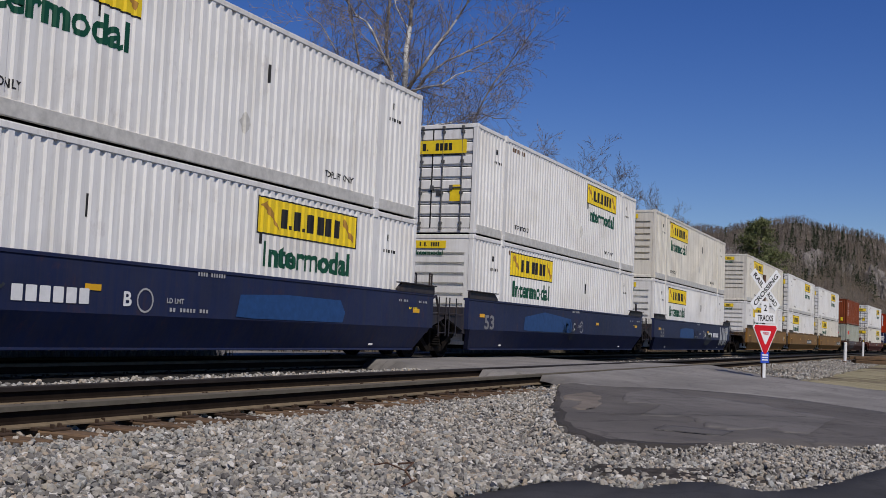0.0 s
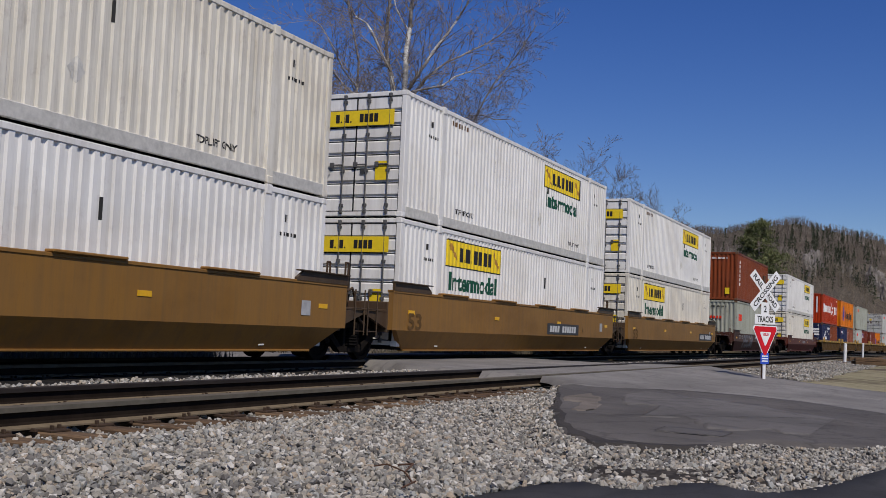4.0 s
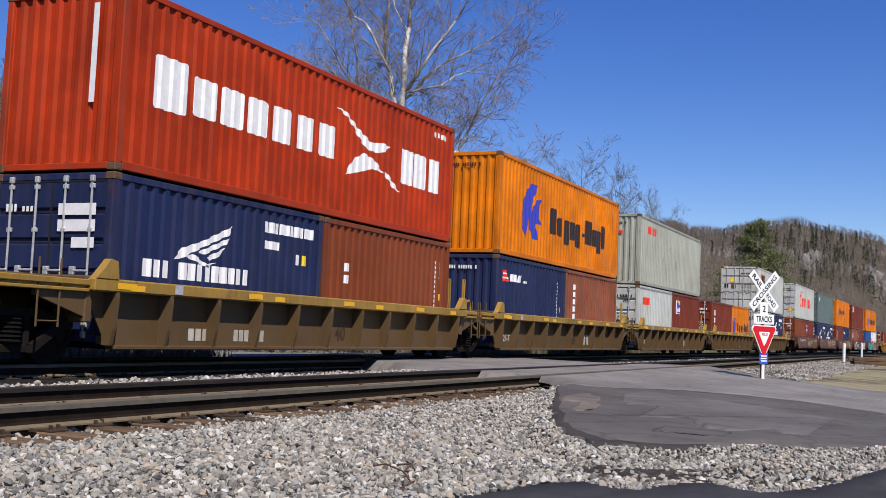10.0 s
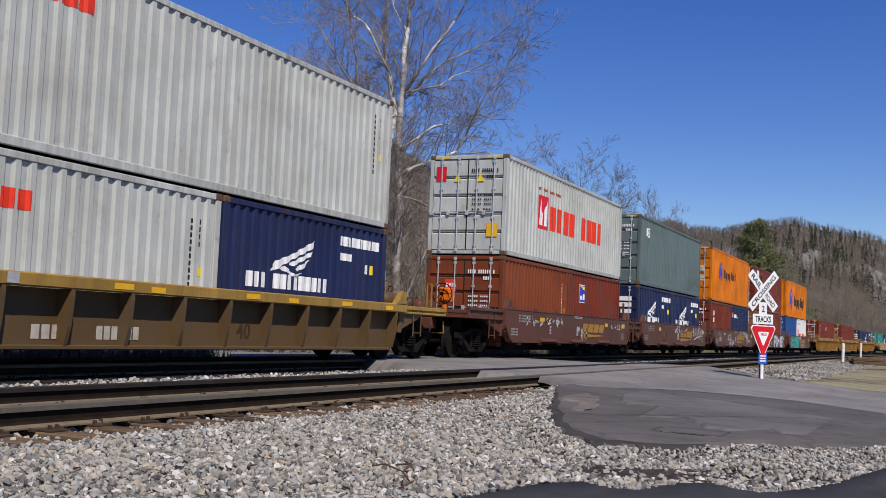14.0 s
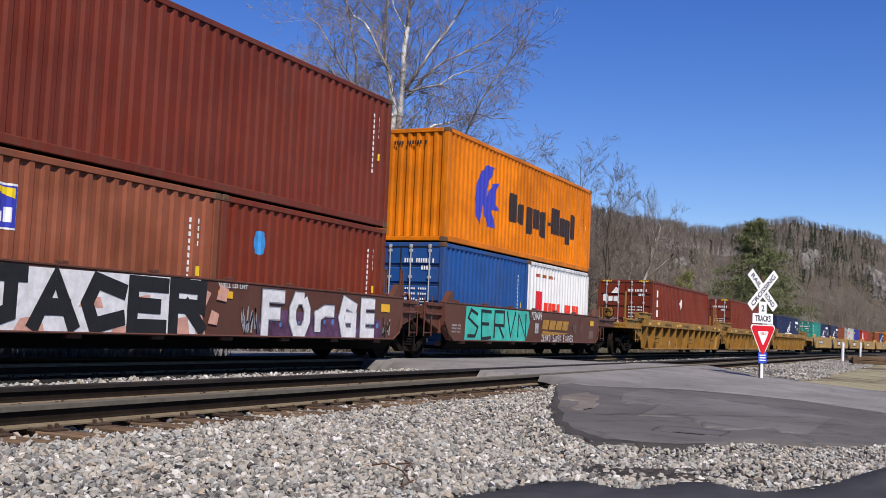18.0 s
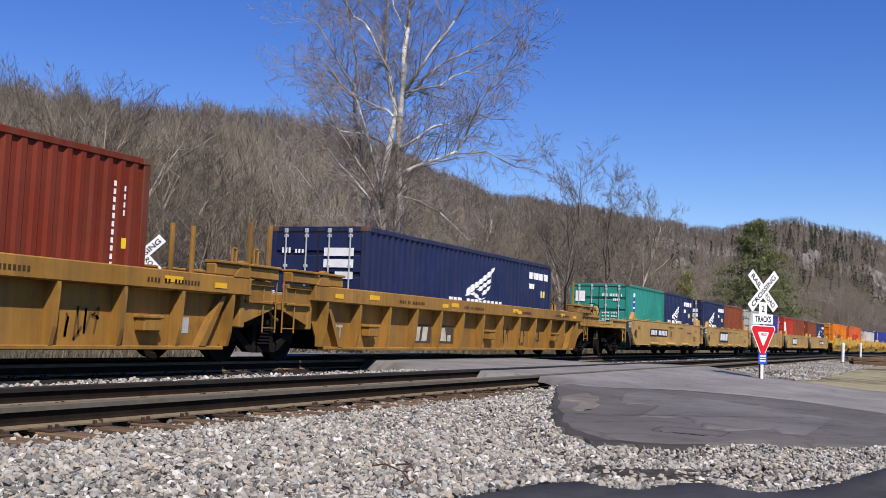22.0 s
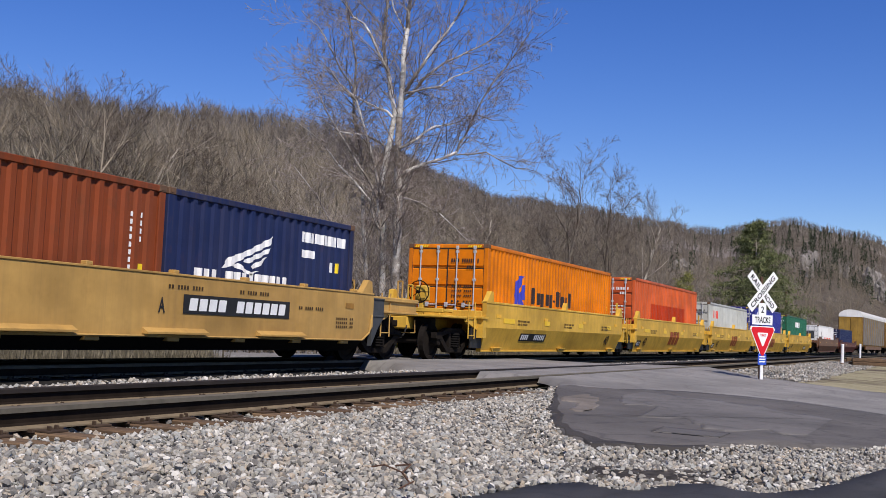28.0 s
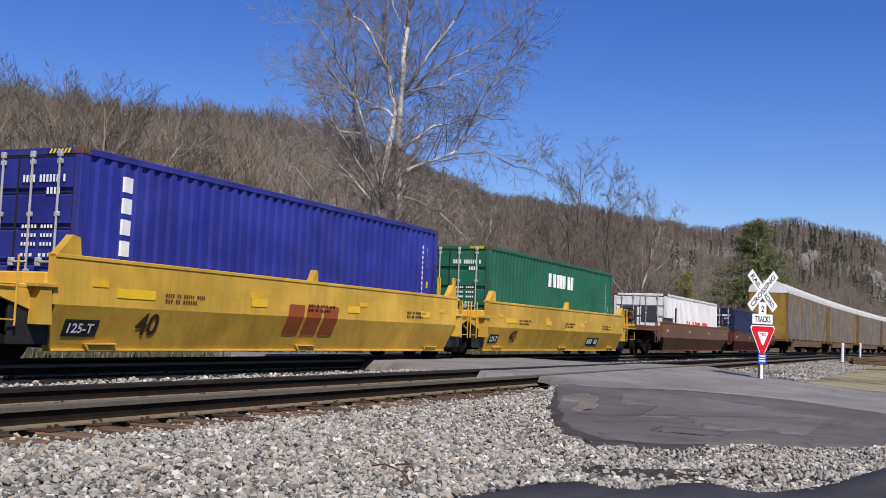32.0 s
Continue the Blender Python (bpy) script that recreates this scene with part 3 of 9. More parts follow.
def wing_marks(ob, kind, x, z, s=1.0):
    """A white wing over a barred name, and two white number plates."""
    L, W, H = KINDS[kind]
    wing = polys([[(0, 0.0), (0.22 * s, 0.20 * s), (0.75 * s, 0.36 * s), (1.58 * s, 0.70 * s), (1.46 * s, 0.52 * s), (0.72 * s, 0.24 * s), (0.20 * s, 0.02 * s)],
                  [(0.62 * s, 0.16 * s), (1.46 * s, 0.47 * s), (1.40 * s, 0.36 * s), (0.82 * s, 0.14 * s)], [(0.86 * s, 0.09 * s), (1.38 * s, 0.30 * s), (1.28 * s, 0.17 * s), (0.95 * s, 0.03 * s)],
                  [(0.30 * s, 0.06 * s), (0.52 * s, 0.12 * s), (0.88 * s, -0.02 * s), (1.12 * s, 0.02 * s), (0.92 * s, -0.08 * s), (0.52 * s, 0.02 * s)]])
    mark(ob, kind, "wing_emblem", wing, WHITEP, x, z, "white wing emblem")
    mark(ob, kind, "barred_name", bars("TTT TTTTTTTTT", 2.85 * s, 0.28 * s, 0.62), WHITEP, x - 0.70 * s, z - 0.32 * s)
    mark(ob, kind, "number_plate", rects([(0.17 * i, 0, 0.17 * i + 0.15, 0.20) for i in range(10)]), WHITEP, L - 2.04, H - 0.52)
    mark(ob, kind, "number_plate", rects([(0, 0, 0.50, 0.15)]), WHITEP, L - 2.02, H - 0.82)
    mark(ob, kind, "sticker", rects([(0, 0, 0.1, 0.2)]), WHITEP, L - 0.95, H - 1.05)
    mark(ob, kind, "sticker", rects([(0, 0, 0.1, 0.2)]), YELLOWP, L - 0.70, H - 1.05)
    end_mark(ob, kind, "number_plate", rects([(0, 0, 0.75, 0.18), (0, -0.25, 0.75, -0.07), (0.3, -0.5, 0.75, -0.34)]), WHITEP, W - 1.05, H - 0.66)
    end_mark(ob, kind, "barred_name", bars("TTT xxx", 0.6, 0.12), WHITEP, 0.3, H - 0.60)


def stripe_marks(ob, kind, x, z):
    mark(ob, kind, "flag_emblem", rects([(0, 0.24, 0.42, 0.32), (0.04, 0.12, 0.47, 0.20), (0, 0.0, 0.52, 0.08)]), REDP, x, z)
    mark(ob, kind, "flag_stripe", rects([(0.05, 0.20, 0.46, 0.24), (0.02, 0.08, 0.50, 0.12)]), WHITEP, x, z)
    mark(ob, kind, "barred_name", bars("TTT", 1.0, 0.21, 0.78, 0.2), WHITEP, x + 0.62, z + 0.02)
    mark(ob, kind, "small_name", bars("xxxx", 0.36, 0.10), WHITEP, x + 1.66, z + 0.02)


def lease_plate(ob, kind, x, z):
    mark(ob, kind, "lease_plate", rects([(0, 0, 0.72, 0.62)]), WHITEP, x, z)
    for flat, m in ((rects([(0.03, 0.03, 0.69, 0.59)]), LOGOBLUE), (polys([[(0.08, 0.58), (0.66, 0.42), (0.66, 0.56)]]), YELLOWP), (bars("TxxT", 0.56, 0.2), WHITEP)):
        d = mark(ob, kind, "lease_plate_mark", flat, m, x + (0.09 if m is WHITEP else 0), z + (0.1 if m is WHITEP else 0))
        d.matrix_basis = Matrix.Translation((0, -0.003 if m is LOGOBLUE else -0.005, 0)) @ d.matrix_basis


def spaced(ob, kind, x, z, h, n, mat=None, w=0.17):
    """A name written downwards, barred."""
    mark(ob, kind, "upright_name", column(n, w, h, 0.70), mat or WHITEP, x, z)


# ---- trucks and wheels ----
WHEEL_R = 0.46


def wheelset():
    b = Build()
    prof = [(0.09, -0.07), (0.20, -0.055), (0.36, -0.03), (0.385, -0.068), (WHEEL_R, -0.068), (WHEEL_R - 0.006, 0.05), (WHEEL_R + 0.026, 0.062), (WHEEL_R + 0.02, 0.075), (0.385, 0.07), (0.36, 0.02), (0.2, 0.05), (0.1, 0.08)]
    for s in (-1, 1):
        b.lathe([(r, a * -s) for r, a in prof], "y", (0, s * 0.755, 0), 24)
    b.tube((0, -0.98, 0), (0, 0.98, 0), 0.082, n=12)
    for s in (-1, 1):
        b.tube((0, s * 0.93, 0), (0, s * 1.05, 0), 0.115, 0.105, 12)
        for k in range(3):
            a = 2.1 * k
            b.box(0.05 * math.cos(a) - 0.016, 0.05 * math.cos(a) + 0.016, s * 1.05 - 0.012, s * 1.05 + 0.012, 0.05 * math.sin(a) - 0.016, 0.05 * math.sin(a) + 0.016)
    return b


def side_frame():
    b = Build()
    # two open windows beside the bolster: built as struts round them
    for s in (-1, 1):
        b.prism([(s * 0.28, 0.80), (s * 0.42, 0.80), (s * 0.75, 0.70), (s * 1.13, 0.68), (s * 1.13, 0.54), (s * 0.70, 0.60), (s * 0.28, 0.69)], "y", -0.075, 0.075)
        b.prism([(s * 0.28, 0.18), (s * 0.44, 0.18), (s * 0.95, 0.52), (s * 0.76, 0.57), (s * 0.40, 0.30), (s * 0.28, 0.30)], "y", -0.075, 0.075)
        b.box(s * 0.28 - 0.05, s * 0.28 + 0.05, -0.075, 0.075, 0.28, 0.70, 0.01)
        b.box(s * 0.915 - 0.15, s * 0.915 + 0.15, -0.085, 0.085, 0.50, 0.68, 0.02)
    b.box(-0.30, 0.30, -0.085, 0.085, 0.17, 0.30, 0.02).box(-0.30, 0.30, -0.07, 0.07, 0.67, 0.81, 0.02)
    return b


def springs():
    b = Build()
    coil = []
    for k in range(6):
        coil += [(0.17, 0.31 + k * 0.06), (0.20, 0.335 + k * 0.06)]
    return b.lathe([(0.17, 0.30)] + coil + [(0.17, 0.68)], "z", (0, 0, 0), 10)


def roll_rows():
    return [(k / FPS, Matrix.Rotation(-gone(k / FPS) / WHEEL_R, 4, "Y")) for k in range(32 * FPS + 1)]


SPUN = []


def truck(parent, x):
    """A two-axle truck as a part of its car; its wheelsets turn."""
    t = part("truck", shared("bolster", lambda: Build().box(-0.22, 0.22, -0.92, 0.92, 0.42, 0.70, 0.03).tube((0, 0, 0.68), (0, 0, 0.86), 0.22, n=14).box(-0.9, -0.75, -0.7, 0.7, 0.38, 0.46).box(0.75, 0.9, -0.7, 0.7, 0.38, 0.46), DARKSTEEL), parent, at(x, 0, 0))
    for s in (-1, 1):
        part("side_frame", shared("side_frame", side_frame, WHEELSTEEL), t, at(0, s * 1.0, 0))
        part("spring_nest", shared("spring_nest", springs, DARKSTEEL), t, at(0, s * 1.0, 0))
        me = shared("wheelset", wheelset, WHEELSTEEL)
        if SPUN:
            w = SPUN[0].copy()
            scene.collection.objects.link(w)
        else:
            w = new("wheelset", me)
            SPUN.append(w)
        w.parent = t
        w.matrix_parent_inverse = Matrix.Translation((s * 0.915, 0, WHEEL_R))
        WHEELSETS.append(w)
    return t


WHEELSETS = []


# ---- well cars ----
def side_flat(a, top, cut=0.75):
    return lambda: Build().prism([(-a, top), (a, top), (a, cut), (a - 0.35, 0.46), (-a + 0.35, 0.46), (-a, cut)], "y", -0.06, 0.06)


def side_upper(a, top, mid):
    def mk():
        b = Build()
        b.prism([(-a, top), (a, top), (a, mid), (-a, mid)], "y", -0.06, 0.06)
        b.box(-a, a, -0.075, 0.10, top - 0.05, top + 0.012, 0.01)
        return b
    return mk


def side_lower(a, mid, inset=1.0):
    def mk():
        b = Build()
        b.prism([(-0.06, mid), (0.17, 0.24), (0.29, 0.24), (0.06, mid)], "x", -a + inset, a - inset)
        for s in (-1, 1):
            q = s * (a - inset)
            n = [(q, -0.06, mid), (q, 0.17, 0.24), (q, 0.29, 0.24), (q, 0.06, mid), (s * (a - 0.2 * inset), -0.06, mid), (s * (a - 0.2 * inset), 0.06, mid), (s * (a - inset + 0.05), 0.17, 0.24), (s * (a - inset + 0.05), 0.29, 0.24)]
            b.add(n, [(0, 1, 6, 4), (3, 5, 7, 2), (4, 6, 7, 5), (1, 2, 7, 6), (0, 4, 5, 3)])
        return b
    return mk


def rib(top, low):
    return lambda: Build().prism([(-0.05, top), (0.19, top), (0.19, low), (0.04, low), (-0.02, low + 0.25), (-0.055, top - 0.10)], "x", -0.035, 0.035)


def lug():
    return Build().prism([(-0.26, 0), (0.2, 0), (0.16, 0.26), (0.02, 0.29), (-0.10, 0.16)], "y", -0.07, 0.07)


def ladder(h):
    b = Build()
    for y in (-0.2, 0.2):
        b.tube((0, y, 0), (0, y, h), 0.016, n=6)
    n = max(2, int(h / 0.33))
    for i in range(n):
        b.tube((0, -0.2, 0.08 + i * h / n), (0, 0.2, 0.08 + i * h / n), 0.013, n=6)
    return b


def brake_wheel():
    b = Build()
    r = 0.28
    pts = [(0.0, r * math.cos(t), r * math.sin(t)) for t in [2 * math.pi * k / 18 for k in range(19)]]
    b.path(pts, 0.014, 6)
    for k in range(5):
        t = 2 * math.pi * k / 5
        b.tube((0.02, 0, 0), (0, r * math.cos(t), r * math.sin(t)), 0.011, n=5)
    b.tube((-0.02, 0, 0), (0.10, 0, 0), 0.04, n=10)
    return b


def coupler():
    b = Build()
    b.box(-0.55, 0.12, -0.085, 0.085, -0.075, 0.075, 0.02)
    b.prism([(0.05, -0.16), (0.30, -0.20), (0.44, -0.13), (0.44, -0.04), (0.28, 0.0), (0.30, 0.11), (0.42, 0.16), (0.36, 0.22), (0.12, 0.18)], "z", -0.15, 0.15)
    return b


def well_car(style, body, label, half, top, ends, mid=0.88, sill=None, end_mat=None, group="well cars of the train", rib_n=11, pads=(-3.72, -0.75, 2.25)):
    """One well of a container car: half: from its middle to the joint with the next; ends: which ends (-1, 1) couple to another car."""
    ob = tagged(new("well_car"), label, "rail car", group)
    sill = sill or body
    end_mat = end_mat or body
    a = half - 1.05
    Y = 1.46 if style == "ribbed" else 1.44
    for s, turn in ((-1, 0), (1, 180)):
        y = s * Y
        if style == "flat":
            side = part("side", shared(("flat_side", a, top), side_flat(a, top), body), ob, at(0, y, 0, 0, 0, turn))
            # near-black colour stands in for the side's shade on this slope
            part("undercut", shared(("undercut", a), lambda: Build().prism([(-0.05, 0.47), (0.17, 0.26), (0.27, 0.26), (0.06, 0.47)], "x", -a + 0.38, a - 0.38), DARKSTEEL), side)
            for i in range(7):
                part("side_foot", shared("side_foot", lambda: Build().box(-0.15, 0.15, -0.062, 0.2, 0.385, 0.475, 0.012), body), side, at((i - 3) * (a - 0.8) / 3.2, 0, 0))
            part("top_flange", shared(("top_flange", a, top), lambda: Build().box(-a, a, -0.075, 0.10, top - 0.02, top + 0.018, 0.008), body), side)
            for x in pads:
                part("jacking_pad", shared("jacking_pad", lambda: Build().prism([(-0.17, 0.53), (-0.05, 0.60), (-0.05, 0.53)], "x", 0, 1.52).box(0, 1.52, -0.18, -0.05, 0.50, 0.53), body), side, at(x, 0, 0))
            part("air_pipe", shared(("air_pipe", a), lambda: Build().path([(-a - 0.1, -0.09, 0.95), (-a + 0.2, -0.09, 0.62), (-a + 0.5, -0.09, 0.465), (a - 0.5, -0.09, 0.465), (a - 0.2, -0.09, 0.62), (a - 0.1, -0.09, 1.0)], 0.022, 6), body), side)
            for i in range(-3, 4):
                part("lock_block", shared("lock_block", lambda: Build().box(-0.07, 0.07, -0.05, 0.07, 0, 0.06, 0.01), body), side, at(i * a / 3.4, 0, top + 0.015))
        elif style == "angled":
            side = part("side", shared(("side_upper", a, top, mid), side_upper(a, top, mid), body), ob, at(0, y, 0, 0, 0, turn))
            inset = 0.25 if end_mat is C_YEL else (0.6 if body is C_BLUE else 1.0)
            part("lower_side", shared(("side_lower", a, mid, inset), side_lower(a, mid, inset), body), side)
            part("bottom_lip", shared(("bottom_lip", a, inset), lambda: Build().box(-a + inset, a - inset, 0.13, 0.32, 0.205, 0.245, 0.008), body), side)
        else:
            side = part("side", shared(("top_sill", a, top, mid), lambda: Build().box(-a, a, -0.06, 0.12, mid, top, 0.02), sill), ob, at(0, y, 0, 0, 0, turn))
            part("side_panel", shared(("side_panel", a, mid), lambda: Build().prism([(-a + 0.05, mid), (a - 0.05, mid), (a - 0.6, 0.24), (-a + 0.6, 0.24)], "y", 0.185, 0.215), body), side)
            part("bottom_sill", shared(("bottom_sill", a), lambda: Build().box(-a + 0.6, a - 0.6, 0.04, 0.235, 0.235, 0.30, 0.012), body), side)
            for i in range(rib_n):
                x = -a + 0.5 + i * (2 * a - 1.0) / (rib_n - 1)
                part("rib", shared(("rib", mid), rib(mid, 0.30), body), side, at(x, 0, 0))
        # raised container guides over the sill near both ends
        for e in (-1, 1):
            if style == "angled" and end_mat is not C_YEL:
                part("guide_plate", shared("guide_plate", lambda: Build().prism([(-0.95, 0.0), (0.95, 0.0), (0.95, 0.17), (0.80, 0.20), (-0.70, 0.20), (-0.95, 0.05)], "y", -0.03, 0.03).box(-0.9, 0.95, -0.09, 0.05, 0.18, 0.205, 0.006), end_mat), side,
                     Matrix.Translation((e * (a - 0.95), -0.055, top)) @ Matrix.Diagonal((e, 1, 1, 1)))
            else:
                part("guide_lug", shared("guide_lug", lug, sill), side, at(e * (a - 0.28), 0, top))
        if end_mat is C_YEL:
            part("guide_lug", shared("guide_lug", lug, sill), side, Matrix.Translation((0, 0, top)) @ Matrix.Diagonal((0.45, 1, 0.8, 1)))
    for e in (-1, 1):
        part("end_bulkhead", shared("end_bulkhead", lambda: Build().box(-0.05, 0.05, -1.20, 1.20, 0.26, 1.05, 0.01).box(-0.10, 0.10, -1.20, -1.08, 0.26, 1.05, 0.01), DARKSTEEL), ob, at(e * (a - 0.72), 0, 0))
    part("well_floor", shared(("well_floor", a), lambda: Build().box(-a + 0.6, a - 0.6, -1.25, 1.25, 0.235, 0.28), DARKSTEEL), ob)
    for e in (-1, 1):
        far = half + (1.35 if e in ends else -0.12)
        turn = 0 if e > 0 else 180
        fl = far - a
        plat = part("end_platform", shared(("end_platform", round(fl, 3)), lambda: Build().box(0.0, fl, -1.36, 1.36, 1.06, 1.12, 0.012).box(-0.12, 0.03, -1.38, 1.38, 0.62, 1.30, 0.02).box(0.0, fl, -0.36, 0.36, 0.74, 1.06, 0.03)
                                                         .prism([(0.0, 0.70), (0.95, 0.98), (0.95, 1.06), (0.0, 1.06)], "y", -1.36, -1.28).prism([(0.0, 0.70), (0.95, 0.98), (0.95, 1.06), (0.0, 1.06)], "y", 1.28, 1.36), end_mat if end_mat is not CHARP else body), ob, at(e * a, 0, 0, 0, 0, turn))
        if end_mat is CHARP:
            for sy in (-1, 1):
                part("end_cheek", shared("end_cheek", lambda: Build().prism([(0.0, 1.36), (0.52, 1.36), (0.52, 0.95), (0.30, 0.75), (0.0, 0.34)], "y", -0.05, 0.05).box(0.0, 0.52, -0.07, 0.06, 1.33, 1.365, 0.006).box(0, 0.52, -0.065, 0.055, 0.96, 1.0, 0.006), CHARP), plat, at(0.0, sy * 1.43, 0), "charcoal end plate")
        if style != "angled":
            for sy in (-1, 1):
                part("end_sill", shared(("end_sill", round(fl, 2), top), lambda: Build().box(0.0, fl - 0.1, -0.05, 0.05, 1.10, top - 0.06, 0.015).box(0.0, fl - 0.1, -0.10, 0.06, top - 0.12, top - 0.03, 0.012).box(0.0, fl - 0.1, -0.09, 0.06, 1.06, 1.11, 0.01), sill if end_mat is not CHARP else body), plat, at(0, sy * 1.34, 0, 0, 0, 0 if sy < 0 else 180) if sy < 0 else at(fl - 0.1, 1.34, 0, 0, 0, 180))
        for sy in (-1, 1):
            part("ladder", shared("side_ladder", lambda: ladder(0.95), body if style == "ribbed" else sill), plat, at(min(fl - 0.15, 0.75), sy * 1.40, 0.55, 0, 0, 90))
        if e in ends:
            part("coupler", shared("coupler", coupler, WHEELSTEEL), plat, at(fl + 0.30, 0, 0.87))
            walk_way = part("crossover_walkway", shared("crossover_walkway", lambda: Build().box(-0.62, 0.0, -1.32, -1.27, 1.20, 1.27, 0.008).box(-0.62, 0.0, 1.27, 1.32, 1.20, 1.27, 0.008).box(-0.05, 0.02, -1.32, 1.32, 1.18, 1.28, 0.01).box(-0.64, -0.58, -1.32, 1.32, 1.18, 1.28, 0.01), end_mat if end_mat is not CHARP else body), plat, at(fl - 0.02, 0, 0))
            for k in range(5):
                part("grating_bar", shared("grating_bar", lambda: Build().box(-0.02, 0.02, -1.28, 1.28, 1.22, 1.255), DARKSTEEL), walk_way, at(-0.52 + 0.105 * k, 0, 0))
            part("brake_rigging", shared("brake_rigging", lambda: Build().path([(-1.6, -0.8, 0.72), (-0.4, -0.95, 0.52), (0.1, -0.6, 0.48)], 0.03, 6).path([(-1.2, -1.05, 1.02), (-0.9, -1.1, 0.62), (-0.2, -1.1, 0.56)], 0.024, 6).box(-1.25, -0.85, -1.15, -0.75, 0.78, 1.02, 0.03).box(-0.55, -0.25, 0.4, 0.9, 0.72, 1.04, 0.03), DARKSTEEL), plat, at(fl, 0, 0))
            for y in (-0.95, 0.35):
                part("handrail_post", shared("handrail_post", lambda: Build().path([(0, -0.06, 0), (0, -0.06, 0.72), (0, 0.06, 0.72), (0, 0.06, 0)], 0.022, 6), sill), plat, at(fl - 0.12, y, 1.12))
            part("end_box", shared("end_box", lambda: Build().box(0, 0.9, -0.55, 0.55, 1.12, 1.30, 0.03), end_mat if end_mat is not CHARP else body), plat)
            part("brake_stand", shared("brake_stand", lambda: Build().box(-0.06, 0.06, -0.06, 0.06, 1.12, 1.75, 0.01).box(-0.14, 0.10, -0.16, 0.16, 1.45, 1.85, 0.03), ORANGEB if style == "flat" and end_mat is not CHARP else sill), plat, at(fl - 0.4, 0.55, 0))
            part("brake_wheel", shared("brake_wheel", brake_wheel, DARKSTEEL), plat, at(fl - 0.20, 0.55, 1.68))
            part("air_reservoir", shared("air_reservoir", lambda: Build().lathe([(0.05, -0.48), (0.17, -0.42), (0.20, -0.34), (0.20, 0.34), (0.17, 0.42), (0.05, 0.48)], "x", (0, 0, 0), 14), end_mat if end_mat is not CHARP else body, True), plat, at(0.62, -0.75, 1.36))
            part("brake_hose", shared("brake_hose", lambda: Build().path([(0, 0, 0), (0.10, 0, -0.18), (0.28, 0, -0.30), (0.42, 0, -0.26)], 0.022, 6), RUBBER), plat, at(fl, 0.35, 0.82))
            part("grab_iron", shared("grab_iron", lambda: Build().path([(0, -1.3, 0), (0.05, -1.3, -0.3), (0.05, -0.6, -0.3), (0, -0.6, 0)], 0.014, 6), sill), plat, at(fl, 0, 0.95))
        elif e > 0:
            # hoses and posts over the joint
            for y in (-1.05, -0.75):
                part("handrail_post", shared("joint_post", lambda: Build().path([(0, 0, 0), (0, 0, 0.95), (0.12, 0, 0.95), (0.12, 0, 0)], 0.026, 6), sill), plat, at(fl - 0.25 - (0.25 if y > -1 else 0), y, 1.10))
            part("joint_hose", shared("joint_hose", lambda: Build().path([(-0.2, 0, 0.35), (0.0, -0.02, 0.42), (0.12, 0, 0.28), (0.2, 0, 0.0), (0.42, 0, -0.25), (0.62, 0, -0.32)], 0.03, 6), sill), plat, at(fl - 0.3, -1.25, 1.1))
        # amber reflector plates along the near and far sides
    for i in range(4 if style != "flat" else 0):
        x = -a + 0.9 + i * (2 * a - 1.8) / 3
        for s in (-1, 1):
            ob_y = s * (Y + 0.066)
            z = (mid + top) / 2 - 0.02
            part("reflector", shared("reflector", lambda: Build().box(-0.16, 0.16, -0.004, 0.004, -0.045, 0.045), REFLECT), ob, at(x, ob_y, z))
    truck(ob, -half)
    if 1 in ends:
        truck(ob, half)
    return ob


def bent_mark(car, what, flat, mat, x, z, mid, label=""):
    """Paint that runs over the bend of an angled side."""
    bm = sheet(flat, None, 0.0)
    bmesh.ops.bisect_plane(bm, geom=bm.verts[:] + bm.edges[:] + bm.faces[:], plane_co=(0, 0, mid - z), plane_no=(0, 0, 1))
    for v in bm.verts:
        v.co.y = max(0.0, mid - z - v.co.z) * 0.365 - 0.004
    me = bpy.data.meshes.new(what)
    bm.to_mesh(me)
    bm.free()
    me.materials.append(mat)
    return part(what, me, car, pose(x, -1.507, z), label)


def side_mark(car, what, flat, mat, x, z, y=-1.507, tilt=0.0, label=""):
    ob = decal(what, flat, mat, car, x, y, z, None, 0, 0.004, label)
    if tilt:
        ob.matrix_basis = pose(x, y, z, tilt, 0, 0)
    return ob


# ---- covered car carriers at the end of the train ----
def carrier_roof(L):
    def mk():
        pts = []
        for k in range(13):
            t = math.pi * k / 12
            pts.append((-1.5 * math.cos(t), 4.75 + 0.95 * math.sin(t) ** 0.8))
        return Build().prism(pts, "x", -L / 2, L / 2)
    return mk


